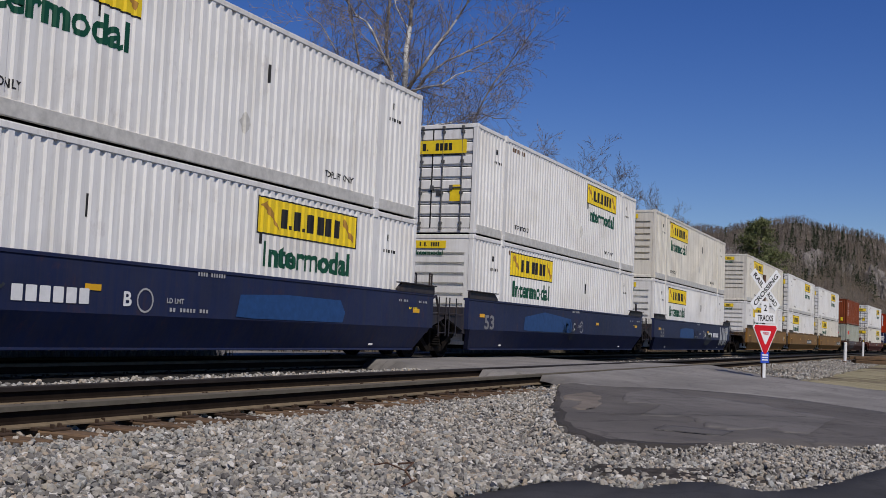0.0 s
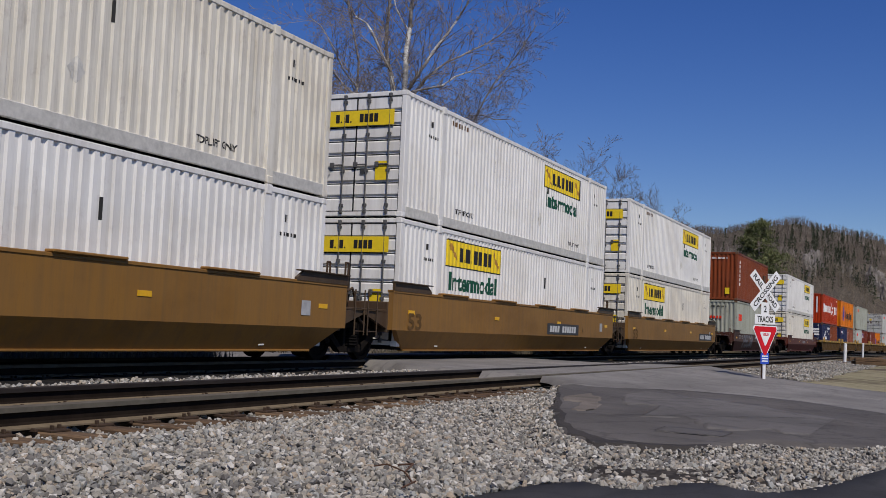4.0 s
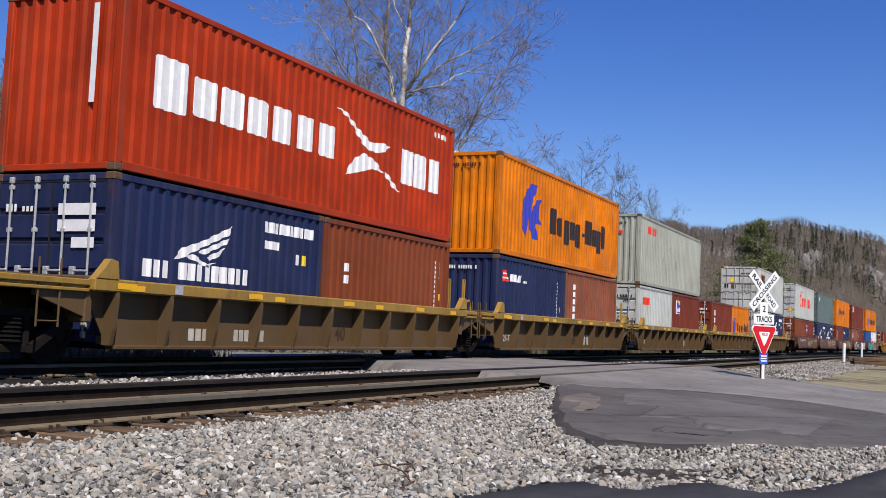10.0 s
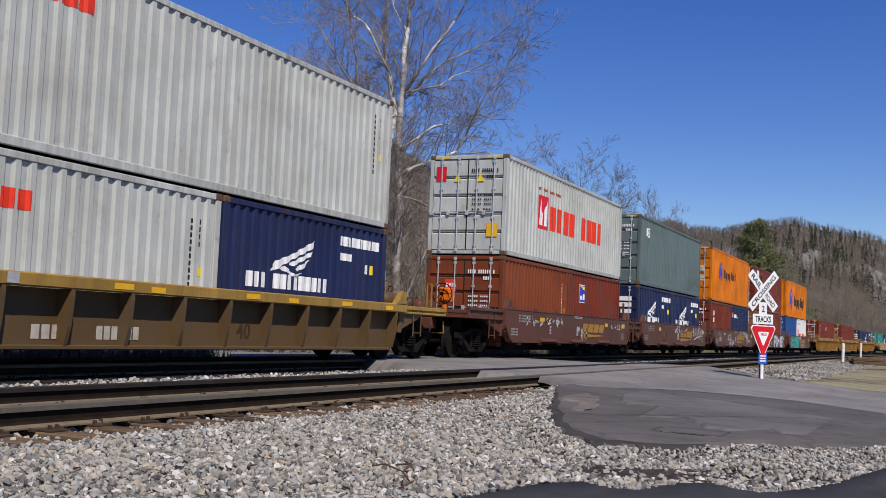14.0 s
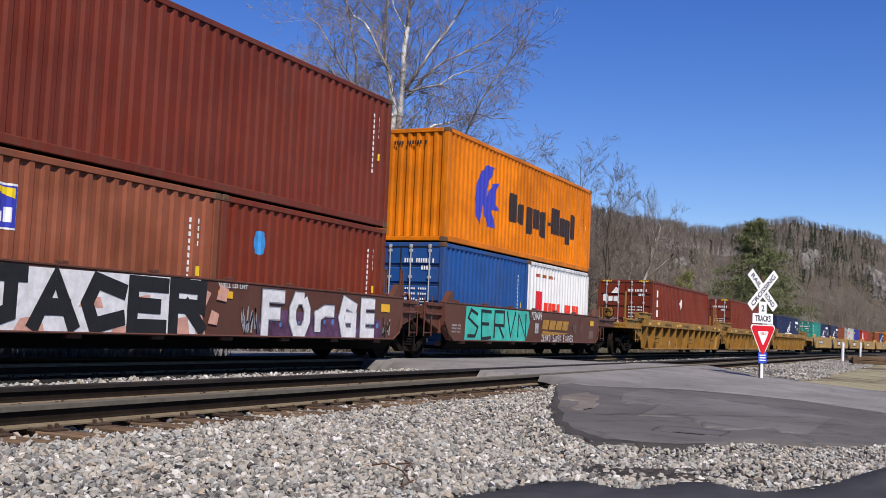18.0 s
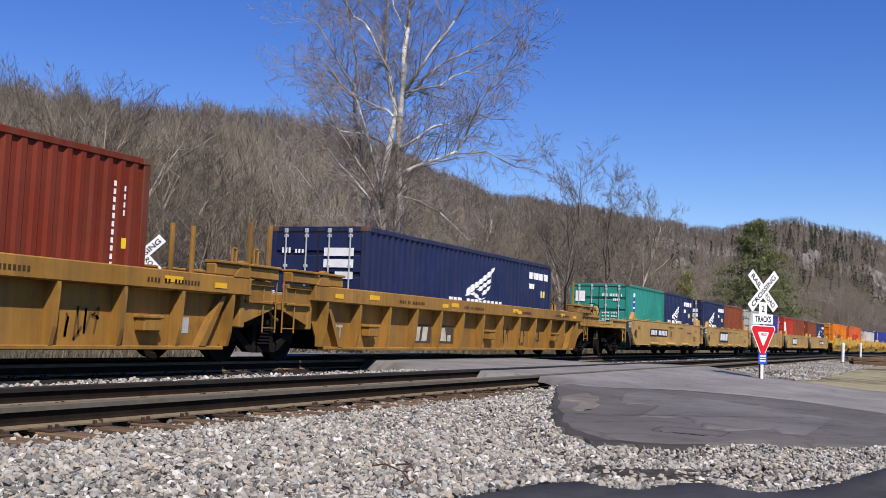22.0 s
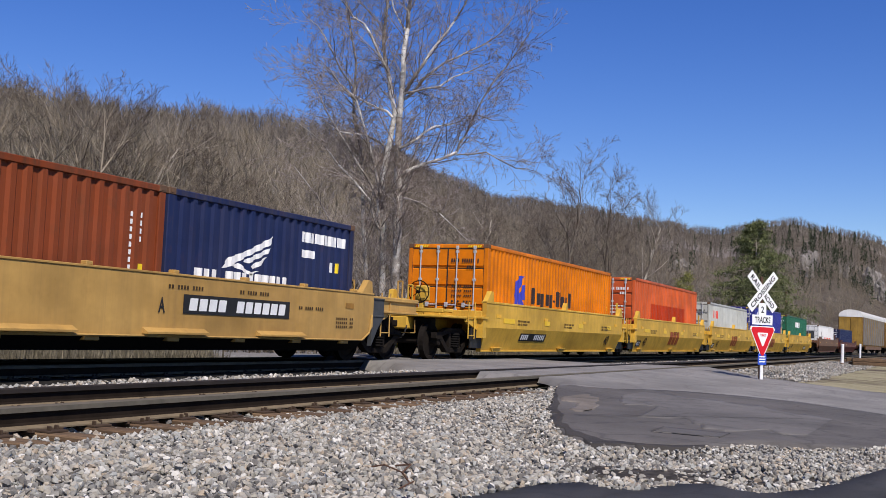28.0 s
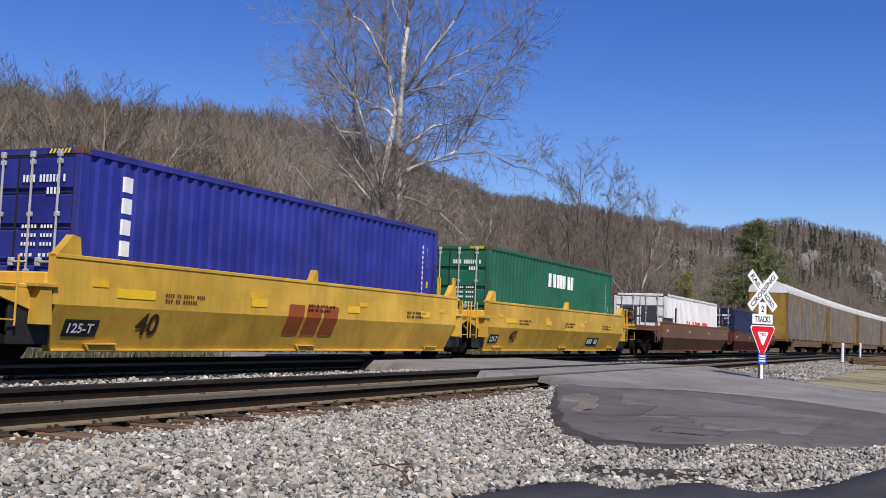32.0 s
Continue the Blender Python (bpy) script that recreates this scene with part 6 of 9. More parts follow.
def sycamore():
    """Stems from one stool that fork high up; long side limbs, pale in stretches, and a mist of fine twigs all round."""
    rnd = random.Random(41)
    segs, limbs = [], []
    across = Vector((0.42, -0.906, 0))
    away = Vector((0.906, 0.42, 0))

    def limb(pts, r0, r1, twig, white=(), depth=0.0):
        """pts: (metres across, metres up); twig: length of the side twigs."""
        n = len(pts)
        wood, pale, tip = [], [], []
        limbs.append((wood, pale, tip))
        P = [across * a + Vector((0, 0, h)) + away * (depth * k / n + rnd.gauss(0, 0.12)) for k, (a, h) in enumerate(pts)]
        for k, (p, q) in enumerate(zip(P, P[1:])):
            ra, rb = r0 + (r1 - r0) * k / (n - 1), r0 + (r1 - r0) * (k + 1) / (n - 1)
            m = p.lerp(q, 0.5) + Vector((rnd.gauss(0, 0.05), rnd.gauss(0, 0.05), rnd.gauss(0, 0.05)))
            for u, v, a, b in ((p, m, ra, (ra + rb) / 2), (m, q, (ra + rb) / 2, rb)):
                (pale if k in white else tip if white and k > max(white) and min(white) else wood).append((u, v, a * 1.12, b * 1.12, 1))
            if twig:
                for t in range(max(2, int((q - p).length * 5.7))):
                    base = p.lerp(q, rnd.random())
                    d = (q - p).normalized()
                    side = d.cross(Vector((rnd.gauss(0, 1), rnd.gauss(0, 1), rnd.gauss(0, 1)))).normalized()
                    sprout(rnd, segs, base, (d * rnd.uniform(0.4, 1.3) + side + Vector((0, 0, 0.25))).normalized(), twig * rnd.uniform(0.6, 1.75), min(ra * 0.45, 0.024), 2, 5, (4, 5, 5, 4), 0.2, 0.58, 0.10, 0.11)

    limb([(0.1, -0.4), (0.25, 5.0), (0.12, 7.6), (0.09, 9.5), (0.19, 11.2), (0.28, 13.0), (0.39, 14.5), (0.5, 16.6)], 0.16, 0.05, 1.4, (3, 4))
    limb([(-0.2, -0.4), (-0.34, 5.0), (-0.48, 6.9), (-0.09, 9.7), (-0.38, 11.1), (-0.69, 12.6), (-0.59, 14.4), (-0.6, 16.2)], 0.13, 0.035, 1.4, (2, 3), 0.5)
    limb([(-0.6, -0.4), (-1.14, 5.2), (-1.31, 7.5), (-1.76, 9.6), (-1.74, 11.7), (-2.26, 13.9), (-2.5, 15.4)], 0.085, 0.02, 1.5, (), 0.9)
    limb([(-0.5, 6.4), (-1.13, 8.6), (-1.6, 10.0), (-2.27, 10.6), (-3.2, 11.6)], 0.06, 0.014, 1.3, (1,), -0.5)
    limb([(0.3, 10.2), (0.94, 11.0), (1.84, 11.8), (2.74, 12.3), (3.87, 13.0), (4.5, 13.9)], 0.055, 0.013, 1.3, (), 0.6)
    limb([(0.3, 10.5), (1.03, 11.7), (1.46, 12.4), (2.11, 13.4), (2.71, 14.5), (3.0, 15.8)], 0.065, 0.016, 1.4, (1, 2), -0.5)
    limb([(0.3, 10.4), (1.65, 10.7), (2.78, 11.3), (3.6, 11.6)], 0.045, 0.012, 1.2, (1,), -0.8)
    limb([(0.2, 8.2), (0.82, 8.6), (1.49, 9.2), (2.39, 9.4), (3.3, 9.7), (4.4, 9.6)], 0.05, 0.012, 1.3, (1, 2), 0.5)
    limb([(0.1, 6.8), (0.48, 7.3), (1.32, 7.7), (2.45, 8.2), (2.71, 8.8), (3.39, 10.4), (4.26, 11.7), (5.3, 13.4)], 0.075, 0.016, 1.4, (1, 2), 0.4)
    limb([(2.4, 8.1), (3.6, 8.2), (4.8, 7.6), (5.6, 7.5)], 0.03, 0.010, 1.1)
    limb([(-0.15, 9.4), (-0.73, 9.8), (-1.91, 10.4), (-2.64, 11.1), (-3.5, 11.8)], 0.05, 0.012, 1.3, (0, 1), 0.7)
    limb([(-0.4, 8.3), (-1.25, 8.7), (-2.17, 8.7), (-3.4, 9.3)], 0.04, 0.012, 1.2, (1,), -0.7)
    limb([(-0.5, 5.0), (-0.9, 6.1), (-2.23, 7.5), (-3.08, 8.5), (-3.9, 9.1)], 0.05, 0.012, 1.3, (1,), 0.5)
    limb([(-0.39, 11.2), (-1.22, 12.8), (-1.94, 13.5), (-2.56, 14.3), (-3.0, 15.4)], 0.05, 0.014, 1.3, (1,), 0.3)
    limb([(0.28, 12.7), (-0.09, 13.4), (-0.4, 14.2), (-0.5, 15.6)], 0.04, 0.015, 1.2, (0, 1))
    limb([(0.15, 6.3), (1.04, 6.1), (1.86, 5.7), (2.99, 4.7)], 0.035, 0.012, 0.9, (2,))
    limb([(-0.35, 4.6), (-0.6, 6.2), (-1.43, 7.5), (-2.42, 9.0), (-3.05, 10.1), (-3.7, 11.2)], 0.055, 0.013, 1.4, (), -0.6)
    limb([(0.15, 4.4), (0.2, 6.2), (0.54, 7.2), (0.94, 8.6), (1.35, 9.8), (1.89, 10.5)], 0.05, 0.013, 1.2, (), 0.8)
    limb([(-1.76, 10.6), (-2.68, 12.0), (-3.31, 13.0), (-4.0, 13.6)], 0.035, 0.011, 1.3)
    limb([(0.5, 1.8), (1.3, 4.0), (1.9, 5.6), (2.2, 6.8)], 0.04, 0.012, 1.1)
    limb([(-0.9, 2.2), (-1.9, 4.4), (-3.0, 6.2), (-4.0, 7.4)], 0.045, 0.012, 1.2)
    segs = [(p, q, max(a, 0.0072), max(b, 0.0046), l) for p, q, a, b, l in segs]
    ob = tagged(new("sycamore_tree"), "tall bare many-stemmed sycamore with pale upper limbs", "tree")
    for k, (wood, pale, tip) in enumerate(limbs):
        v, f = limbs_to_arrays(wood, 7)
        stem = part("trunk" if k < 3 else "limb", big_mesh("limb", v, f, SYCAMORE, True), ob)
        if pale:
            v, f = limbs_to_arrays(pale, 7)
            part("pale_bark", big_mesh("pale_bark", v, f, PALEBARK, True), stem, None, "peeling white bark")
        if tip:
            v, f = limbs_to_arrays(tip, 7)
            part("limb_tip", big_mesh("limb_tip", v, f, SYCAMORE, True), stem)
    v, f = limbs_to_arrays(segs, 3)
    part("crown", big_mesh("crown", v, f, TWIGS), ob)
    ob.matrix_basis = pose(37.3, 19.6, -0.4)


PALEBARK = bark_mat("peeling_white_bark", (0.36, 0.34, 0.31), (0.74, 0.72, 0.68), 2.2)
sycamore()
protos = [bare_tree(60 + i, 11.0 + i % 3, 0.15, "slender bare grey tree at the wood's edge", GREYBARK if i % 3 == 2 else DARKBARK, DARKTWIG, 1, 0.0085, levels=5, kids=(12, 7, 6, 4), first=0.16, spread=0.52, up=0.36, wiggle=0.11) for i in range(6)]
rnd = random.Random(8)
spots = [(57.0, 19.2, 0.84), (60.5, 17.2, 0.74), (67.8, 17.6, 0.66), (53.5, 23.5, 0.55), (43.5, 42.6, 0.80), (45.2, 40.0, 0.86), (47.0, 38.0, 0.72)]
for az, d, k in ((43.0, 58, 0.86), (44.8, 62, 0.88), (46.5, 61, 1.02), (48.2, 62, 0.95), (50.2, 64, 0.98), (51.6, 66, 0.92), (53.6, 62, 0.76), (66.5, 62, 0.62), (68.0, 70, 0.70), (69.6, 66, 0.62), (71.5, 74, 0.66), (72.8, 72, 0.60), (74.6, 86, 0.62), (63.4, 58, 0.55), (60.5, 56, 0.6), (56.5, 54, 0.62), (50.5, 58, 0.62), (46.8, 56, 0.6)):
    spots.append((d * math.sin(radians(az)), d * math.cos(radians(az)), k))
for i in range(56):
    az = radians(rnd.uniform(40.5, 80))
    d = rnd.uniform(50, 84) if az < radians(60) else rnd.uniform(62, 115)
    spots.append((d * math.sin(az), d * math.cos(az) + (3 if az > radians(70) else 0), rnd.uniform(0.42, 0.66) if az < radians(58) else rnd.uniform(0.32, 0.55)))
spots = [q for q in spots if not (78.0 < math.degrees(math.atan2(q[0], max(q[1], 17.0))) < 83.5 and q[0] < 118)]
for i, (x, y, k) in enumerate(spots):
    if y < 17.0:
        y = 17.0 + rnd.uniform(0, 3)
    src = protos[i % 6]
    m = pose(x, y, -0.4, 0, 0, rnd.uniform(0, 360))
    if i < 6:
        src.matrix_basis = m
        src.scale = (k, k, k)
    else:
        c = copy_thing(src, m)
        c.scale = (k, k, k)


# brush along the foot of the wood
def brush():
    rg = np.random.default_rng(12)
    r2 = random.Random(14)
    shapes = []
    for k in range(6):
        segs = []
        for j in range(9):
            p = Vector((r2.gauss(0, 0.25), r2.gauss(0, 0.25), 0))
            d = Vector((r2.gauss(0, 0.4), r2.gauss(0, 0.4), 1)).normalized()
            for s in range(3):
                q = p + d * r2.uniform(0.5, 0.9)
                segs.append((p, q, 0.016 - 0.004 * s, 0.012 - 0.004 * s, 0))
                side = (d + Vector((r2.gauss(0, 0.7), r2.gauss(0, 0.7), 0.2))).normalized()
                segs.append((q, q + side * r2.uniform(0.3, 0.7), 0.010, 0.004, 0))
                p, d = q, (d + Vector((r2.gauss(0, 0.3), r2.gauss(0, 0.3), 0))).normalized()
        shapes.append(limbs_to_arrays(segs, 3))
    faces = shapes[0][1]
    n = 620
    az = np.radians(rg.uniform(38, 84, n))
    d = rg.uniform(34, 80, n) + np.maximum(0, np.degrees(az) - 60) * 1.2
    pts = np.stack([d * np.sin(az), np.maximum(d * np.cos(az), 17.5 + rg.uniform(0, 4, n)), np.full(n, -0.4)], 1)
    pa = np.degrees(np.arctan2(pts[:, 0], pts[:, 1]))
    pts = pts[~((pa > 78.3) & (pa < 83.2))]
    n = len(pts)
    V, F = scatter([s[0] for s in shapes], faces, pts, rg.uniform(0.6, 1.5, n), rg, False)
    tagged(new("brush", big_mesh("brush", V, F, DARKTWIG)), "tangle of leafless brown brush below the trees", "brush", kind="stuff")


brush()


# ---- evergreens ----
def pine_mat(name, a, b2):
    m, nt, b = node_mat(name, 0.8)
    g = nt.nodes.new("ShaderNodeNewGeometry")
    nt.links.new(mix(nt, g.outputs["Random Per Island"], a, b2), b.inputs["Base Color"])
    return m


PINE = pine_mat("dark_needles", (0.055, 0.072, 0.028), (0.20, 0.215, 0.090))
FARPINE = pine_mat("far_dark_needles", (0.022, 0.030, 0.016), (0.055, 0.066, 0.034))
CEDAR = pine_mat("yellow_green_needles", (0.12, 0.13, 0.035), (0.30, 0.29, 0.09))


def evergreen(seed, height, wide, mat, label, boughs=60, per=60, top=0.5):
    """Layered boughs that droop a little, each a flat spray of needle tufts."""
    rg = np.random.default_rng(seed)
    ob = tagged(new("pine_tree"), label, "tree")
    segs = [(Vector((0, 0, -0.3)), Vector((0.1, 0, height * 0.5)), 0.20, 0.12, 0), (Vector((0.1, 0, height * 0.5)), Vector((0, 0.1, height)), 0.12, 0.02, 0)]
    P, S = [], []
    for i in range(boughs):
        u = 0.10 + 0.88 * (i + rg.random()) / boughs
        a = rg.uniform(0, 6.283)
        ln = wide * min(1.0, (1 - u) * 1.15) ** 0.8 * rg.uniform(0.60, 1.10) + 0.3
        p = Vector((0.05, 0.05, height * u))
        d = Vector((math.cos(a), math.sin(a), rg.uniform(-0.30, 0.10) + 0.5 * max(0, u - 0.6)))
        segs.append((p, p + d * ln, 0.04, 0.012, 1))
        k = int(per * (0.35 + 0.65 * ln / wide))
        w = rg.uniform(0.25, 1.06, k)
        base = np.array(p)[None] + np.outer(w * ln, np.array(d))
        side = np.array([-math.sin(a), math.cos(a), 0.0])
        P.append(base + np.outer(rg.normal(0, 0.24 * ln, k) * w, side) + rg.normal(0, 0.11, (k, 3)))
        S.append(rg.uniform(0.14, 0.30, k) * (0.6 + height / 20))
    tuft = []
    for k in range(5):
        v = []
        for j in range(6):
            c = rg.normal(0, 0.3, 3)
            d = rg.normal(0, 1, 3) * np.array([1, 1, 0.6])
            e = rg.normal(0, 1, 3)
            v += [c, c + d * 0.8, c + d * 0.4 + e * 0.16]
        tuft.append(np.array(v))
    V, F = scatter(tuft, np.arange(18).reshape(6, 3), np.concatenate(P), np.concatenate(S), rg)
    v, f = limbs_to_arrays(segs, 5)
    part("trunk", big_mesh("trunk", v, f, GREYBARK), ob)
    part("crown", big_mesh("crown", V, F, mat), ob)
    return ob


evergreen(3, 16.6, 8.0, PINE, "dark green pine with open layered boughs", 150, 90).matrix_basis = pose(138.4, 21.05, -0.4)
evergreen(5, 7.4, 2.0, CEDAR, "small yellow-green cedar below the hill", 46, 44).matrix_basis = pose(98.5, 21.3, -0.4)
evergreen(6, 5.2, 1.8, CEDAR, "small yellow-green cedar below the hill", 36, 36).matrix_basis = pose(101.5, 24.5, -0.4)

# ---- wooded hills ----
RIDGE = [(20, 0.218, 230), (36, 0.217, 230), (42.1, 0.2155, 230), (46.1, 0.2115, 240), (48.9, 0.2075, 260), (53.2, 0.2095, 330), (58, 0.205, 380), (62.3, 0.183, 400), (67.5, 0.1455, 420), (71.4, 0.139, 440), (74.4, 0.131, 450), (76.7, 0.124, 470), (79.6, 0.117, 500), (81, 0.1235, 520), (82.9, 0.127, 530), (85.1, 0.120, 540), (87.4, 0.109, 560), (89, 0.088, 600), (92, 0.02, 700)]
FOOT = [(20, 46), (42, 52), (58, 60), (66, 76), (74, 110), (82, 150), (87.4, 230), (90, 420), (92, 560)]


def hill_z(az, d):
    t = np.interp(az, [r[0] for r in RIDGE], [r[1] for r in RIDGE])
    dr = np.interp(az, [r[0] for r in RIDGE], [r[2] for r in RIDGE])
    d0 = np.interp(az, [f[0] for f in FOOT], [f[1] for f in FOOT])
    u = np.clip((d - d0) / (dr - d0), 0, 1.35)
    top = t * dr - 9.0
    rise = np.where(u < 1, u ** 1.25, 1 - (u - 1) * 0.5)
    bumpy = (np.sin(az * 1.7 + d * 0.021) * 0.035 + np.sin(az * 4.3 - d * 0.034) * 0.02) * np.clip(u * 2, 0, 1)
    return -0.6 + top * (rise + bumpy * np.clip(1.2 - u, 0.3, 1))


def hill_mat():
    m, nt, b = node_mat("leaf_litter_slope", 0.95)
    g = nt.nodes.new("ShaderNodeNewGeometry")
    n1 = noise_node(nt, 0.035, g.outputs["Position"], 7, 0.65)
    n2 = noise_node(nt, 0.5, g.outputs["Position"], 8, 0.75)
    col = mix(nt, ramp(nt, n1.outputs[0], 0.40, 0.62), (0.115, 0.092, 0.064), (0.175, 0.145, 0.108))
    n3 = noise_node(nt, 0.022, g.outputs["Position"], 8, 0.7)
    col = mix(nt, ramp(nt, n3.outputs[0], 0.52, 0.62), col, (0.30, 0.262, 0.235))
    nt.links.new(mix(nt, ramp(nt, n2.outputs[0], 0.45, 0.68), col, (0.060, 0.049, 0.038)), b.inputs["Base Color"])
    bump(nt, b, n2.outputs[0], 1.0, 1.5)
    return m


HILL = hill_mat()
rows = []
for j in range(46):
    u = j / 45 * 1.3
    row = []
    for i in range(120):
        az = 20 + 71 * i / 119
        d0, dr = lerp(az, FOOT), lerp(az, [(r[0], r[2]) for r in RIDGE])
        d = d0 + (dr - d0) * u
        row.append((d * math.sin(radians(az)), d * math.cos(radians(az)), float(hill_z(az, d))))
    rows.append(row)
tagged(new("hillside", grid_mesh("hillside", rows, HILL)), "steep hillside of brown leaf litter under bare woods", "hill", kind="structure")


def woods_mat(name, lo, hi):
    """Bare branches: grey-brown; whole trees and stands a little lighter or darker."""
    m, nt, b = node_mat(name, 0.95)
    g = nt.nodes.new("ShaderNodeNewGeometry")
    n = noise_node(nt, 0.05, g.outputs["Position"], 5, 0.6)
    tree = noise_node(nt, 0.30, coords(nt, (1, 1, 0.35), False), 3, 0.6)
    col = mix(nt, g.outputs["Random Per Island"], lo, hi)
    col = mix(nt, ramp(nt, tree.outputs[0], 0.38, 0.62), mix(nt, 1.0, col, (0.60, 0.58, 0.56), "MULTIPLY"), col)
    nt.links.new(mix(nt, ramp(nt, n.outputs[0], 0.40, 0.65), col, mix(nt, 1.0, col, (0.80, 0.76, 0.70), "MULTIPLY")), b.inputs["Base Color"])
    return m


BRANCHES = woods_mat("bare_branches", (0.20, 0.170, 0.128), (0.40, 0.35, 0.277))
FARBRANCH = woods_mat("far_bare_branches", (0.165, 0.142, 0.122), (0.31, 0.275, 0.24))


def bare_shape(r2, h, limbs, twigs, w):
    """A bushy bare tree of slivers: trunk, limbs that spread, and twigs on them."""
    tri = []

    def sliver(p, q, wide):
        d = (q - p).normalized()
        s = d.cross(Vector((r2.gauss(0, 1), r2.gauss(0, 1), r2.gauss(0, 1)))).normalized() * wide
        tri.extend([p - s, p + s, q])

    lean = Vector((r2.gauss(0, 0.06), r2.gauss(0, 0.06), 1)).normalized()
    top = lean * h * 0.8
    for k in range(3):
        sliver(Vector((0, 0, -0.5)), top, w * 2.8)
    for k in range(limbs):
        u = r2.uniform(0.22, 0.95)
        p = top * u
        a = r2.uniform(0, 6.283)
        d = Vector((math.cos(a), math.sin(a), r2.uniform(1.1, 3.0))).normalized()
        e = d * h * r2.uniform(0.24, 0.46) * (1.25 - 0.6 * u)
        sliver(p, p + e, w * 1.2)
        for t in range(twigs):
            b0 = p + e * r2.uniform(0.2, 1.0)
            f = (d + Vector((r2.gauss(0, 0.45), r2.gauss(0, 0.45), r2.gauss(0.2, 0.3)))).normalized() * h * r2.uniform(0.07, 0.18)
            sliver(b0, b0 + f, w * 0.42)
    return np.array([v[:] for v in tri])


def far_woods():
    rg = np.random.default_rng(21)
    r2 = random.Random(22)
    for name, label, lo, hi, n, h, limbs, twigs, w in (("woods", "bare grey-brown woods on the nearer slope", 0.0, 0.5, 3000, 13.0, 13, 13, 0.050), ("woods", "bare grey-brown woods up to the ridge", 0.40, 1.04, 9500, 9.5, 9, 7, 0.085)):
        shapes = [bare_shape(r2, h, limbs, twigs, w) for k in range(9)]
        faces = np.arange(len(shapes[0])).reshape(-1, 3)
        az = rg.uniform(36, 90, n)
        u = rg.uniform(lo, hi, n) ** (0.8 if lo else 0.9)
        if lo:
            # a close canopy along the ridge
            az, u, n = np.append(az, rg.uniform(60, 90, 2200)), np.append(u, rg.uniform(0.90, 1.0, 2200)), n + 2200
        d0 = np.interp(az, [f[0] for f in FOOT], [f[1] for f in FOOT])
        dr = np.interp(az, [r[0] for r in RIDGE], [r[2] for r in RIDGE])
        d = d0 + (dr - d0) * u
        thin = (az < 76) | (rg.uniform(size=n) < 0.62) | (u > 0.9)
        az, d, u, n = az[thin], d[thin], u[thin], int(thin.sum())
        pts = np.stack([d * np.sin(np.radians(az)), d * np.cos(np.radians(az)), hill_z(az, d)], 1)
        V, F = scatter(shapes, faces, pts, rg.uniform(0.5, 0.95, n) * np.interp(az, [58, 64, 74, 80], [1.0, 0.8, 0.74, 0.6]) * np.clip(1.75 - u, np.where(az < 60, 0.95, 0.72), 1.0), rg, False)
        tagged(new(name, big_mesh(name, V, F, FARBRANCH if lo else BRANCHES)), label, "woods", kind="stuff")
    # dark evergreens dotted over the far hill
    tri = []
    for k in range(4):
        v = []
        for j in range(90):
            h = rg.random()
            a = rg.uniform(0, 6.283)
            r = (1 - h) * 1.7 * rg.uniform(0.3, 1)
            c = np.array([r * math.cos(a), r * math.sin(a), 0.8 + h * 9.5])
            v += [c, c + rg.normal(0, 0.6, 3), c + rg.normal(0, 0.35, 3) - np.array([0, 0, 0.4])]
        tri.append(np.array(v))
    n = 240
    az = np.concatenate([rg.uniform(73, 81, 40), rg.normal(84.8, 1.6, 170), rg.uniform(41, 62, 30)])
    u = np.concatenate([rg.uniform(0.35, 0.9, 40), rg.uniform(0.36, 0.90, 170), rg.uniform(0.4, 0.97, 30)])
    d0 = np.interp(az, [f[0] for f in FOOT], [f[1] for f in FOOT])
    dr = np.interp(az, [r[0] for r in RIDGE], [r[2] for r in RIDGE])
    d = d0 + (dr - d0) * u
    pts = np.stack([d * np.sin(np.radians(az)), d * np.cos(np.radians(az)), hill_z(az, d)], 1)
    V, F = scatter(tri, np.arange(270).reshape(90, 3), pts, rg.uniform(0.32, 0.62, n), rg, False)
    tagged(new("far_evergreens", big_mesh("far_evergreens", V, F, FARPINE)), "dark evergreens dotted over the hills", "woods", kind="stuff")


far_woods()


def rock_mat():
    m, nt, b = node_mat("grey_sandstone_cliff", 0.9)
    g = nt.nodes.new("ShaderNodeNewGeometry")
    n = noise_node(nt, 0.35, g.outputs["Position"], 9, 0.75)
    nt.links.new(mix(nt, ramp(nt, n.outputs[0], 0.38, 0.66), (0.30, 0.275, 0.25), (0.10, 0.088, 0.075)), b.inputs["Base Color"])
    bump(nt, b, n.outputs[0], 1.0, 0.8)
    return m


ROCK = rock_mat()


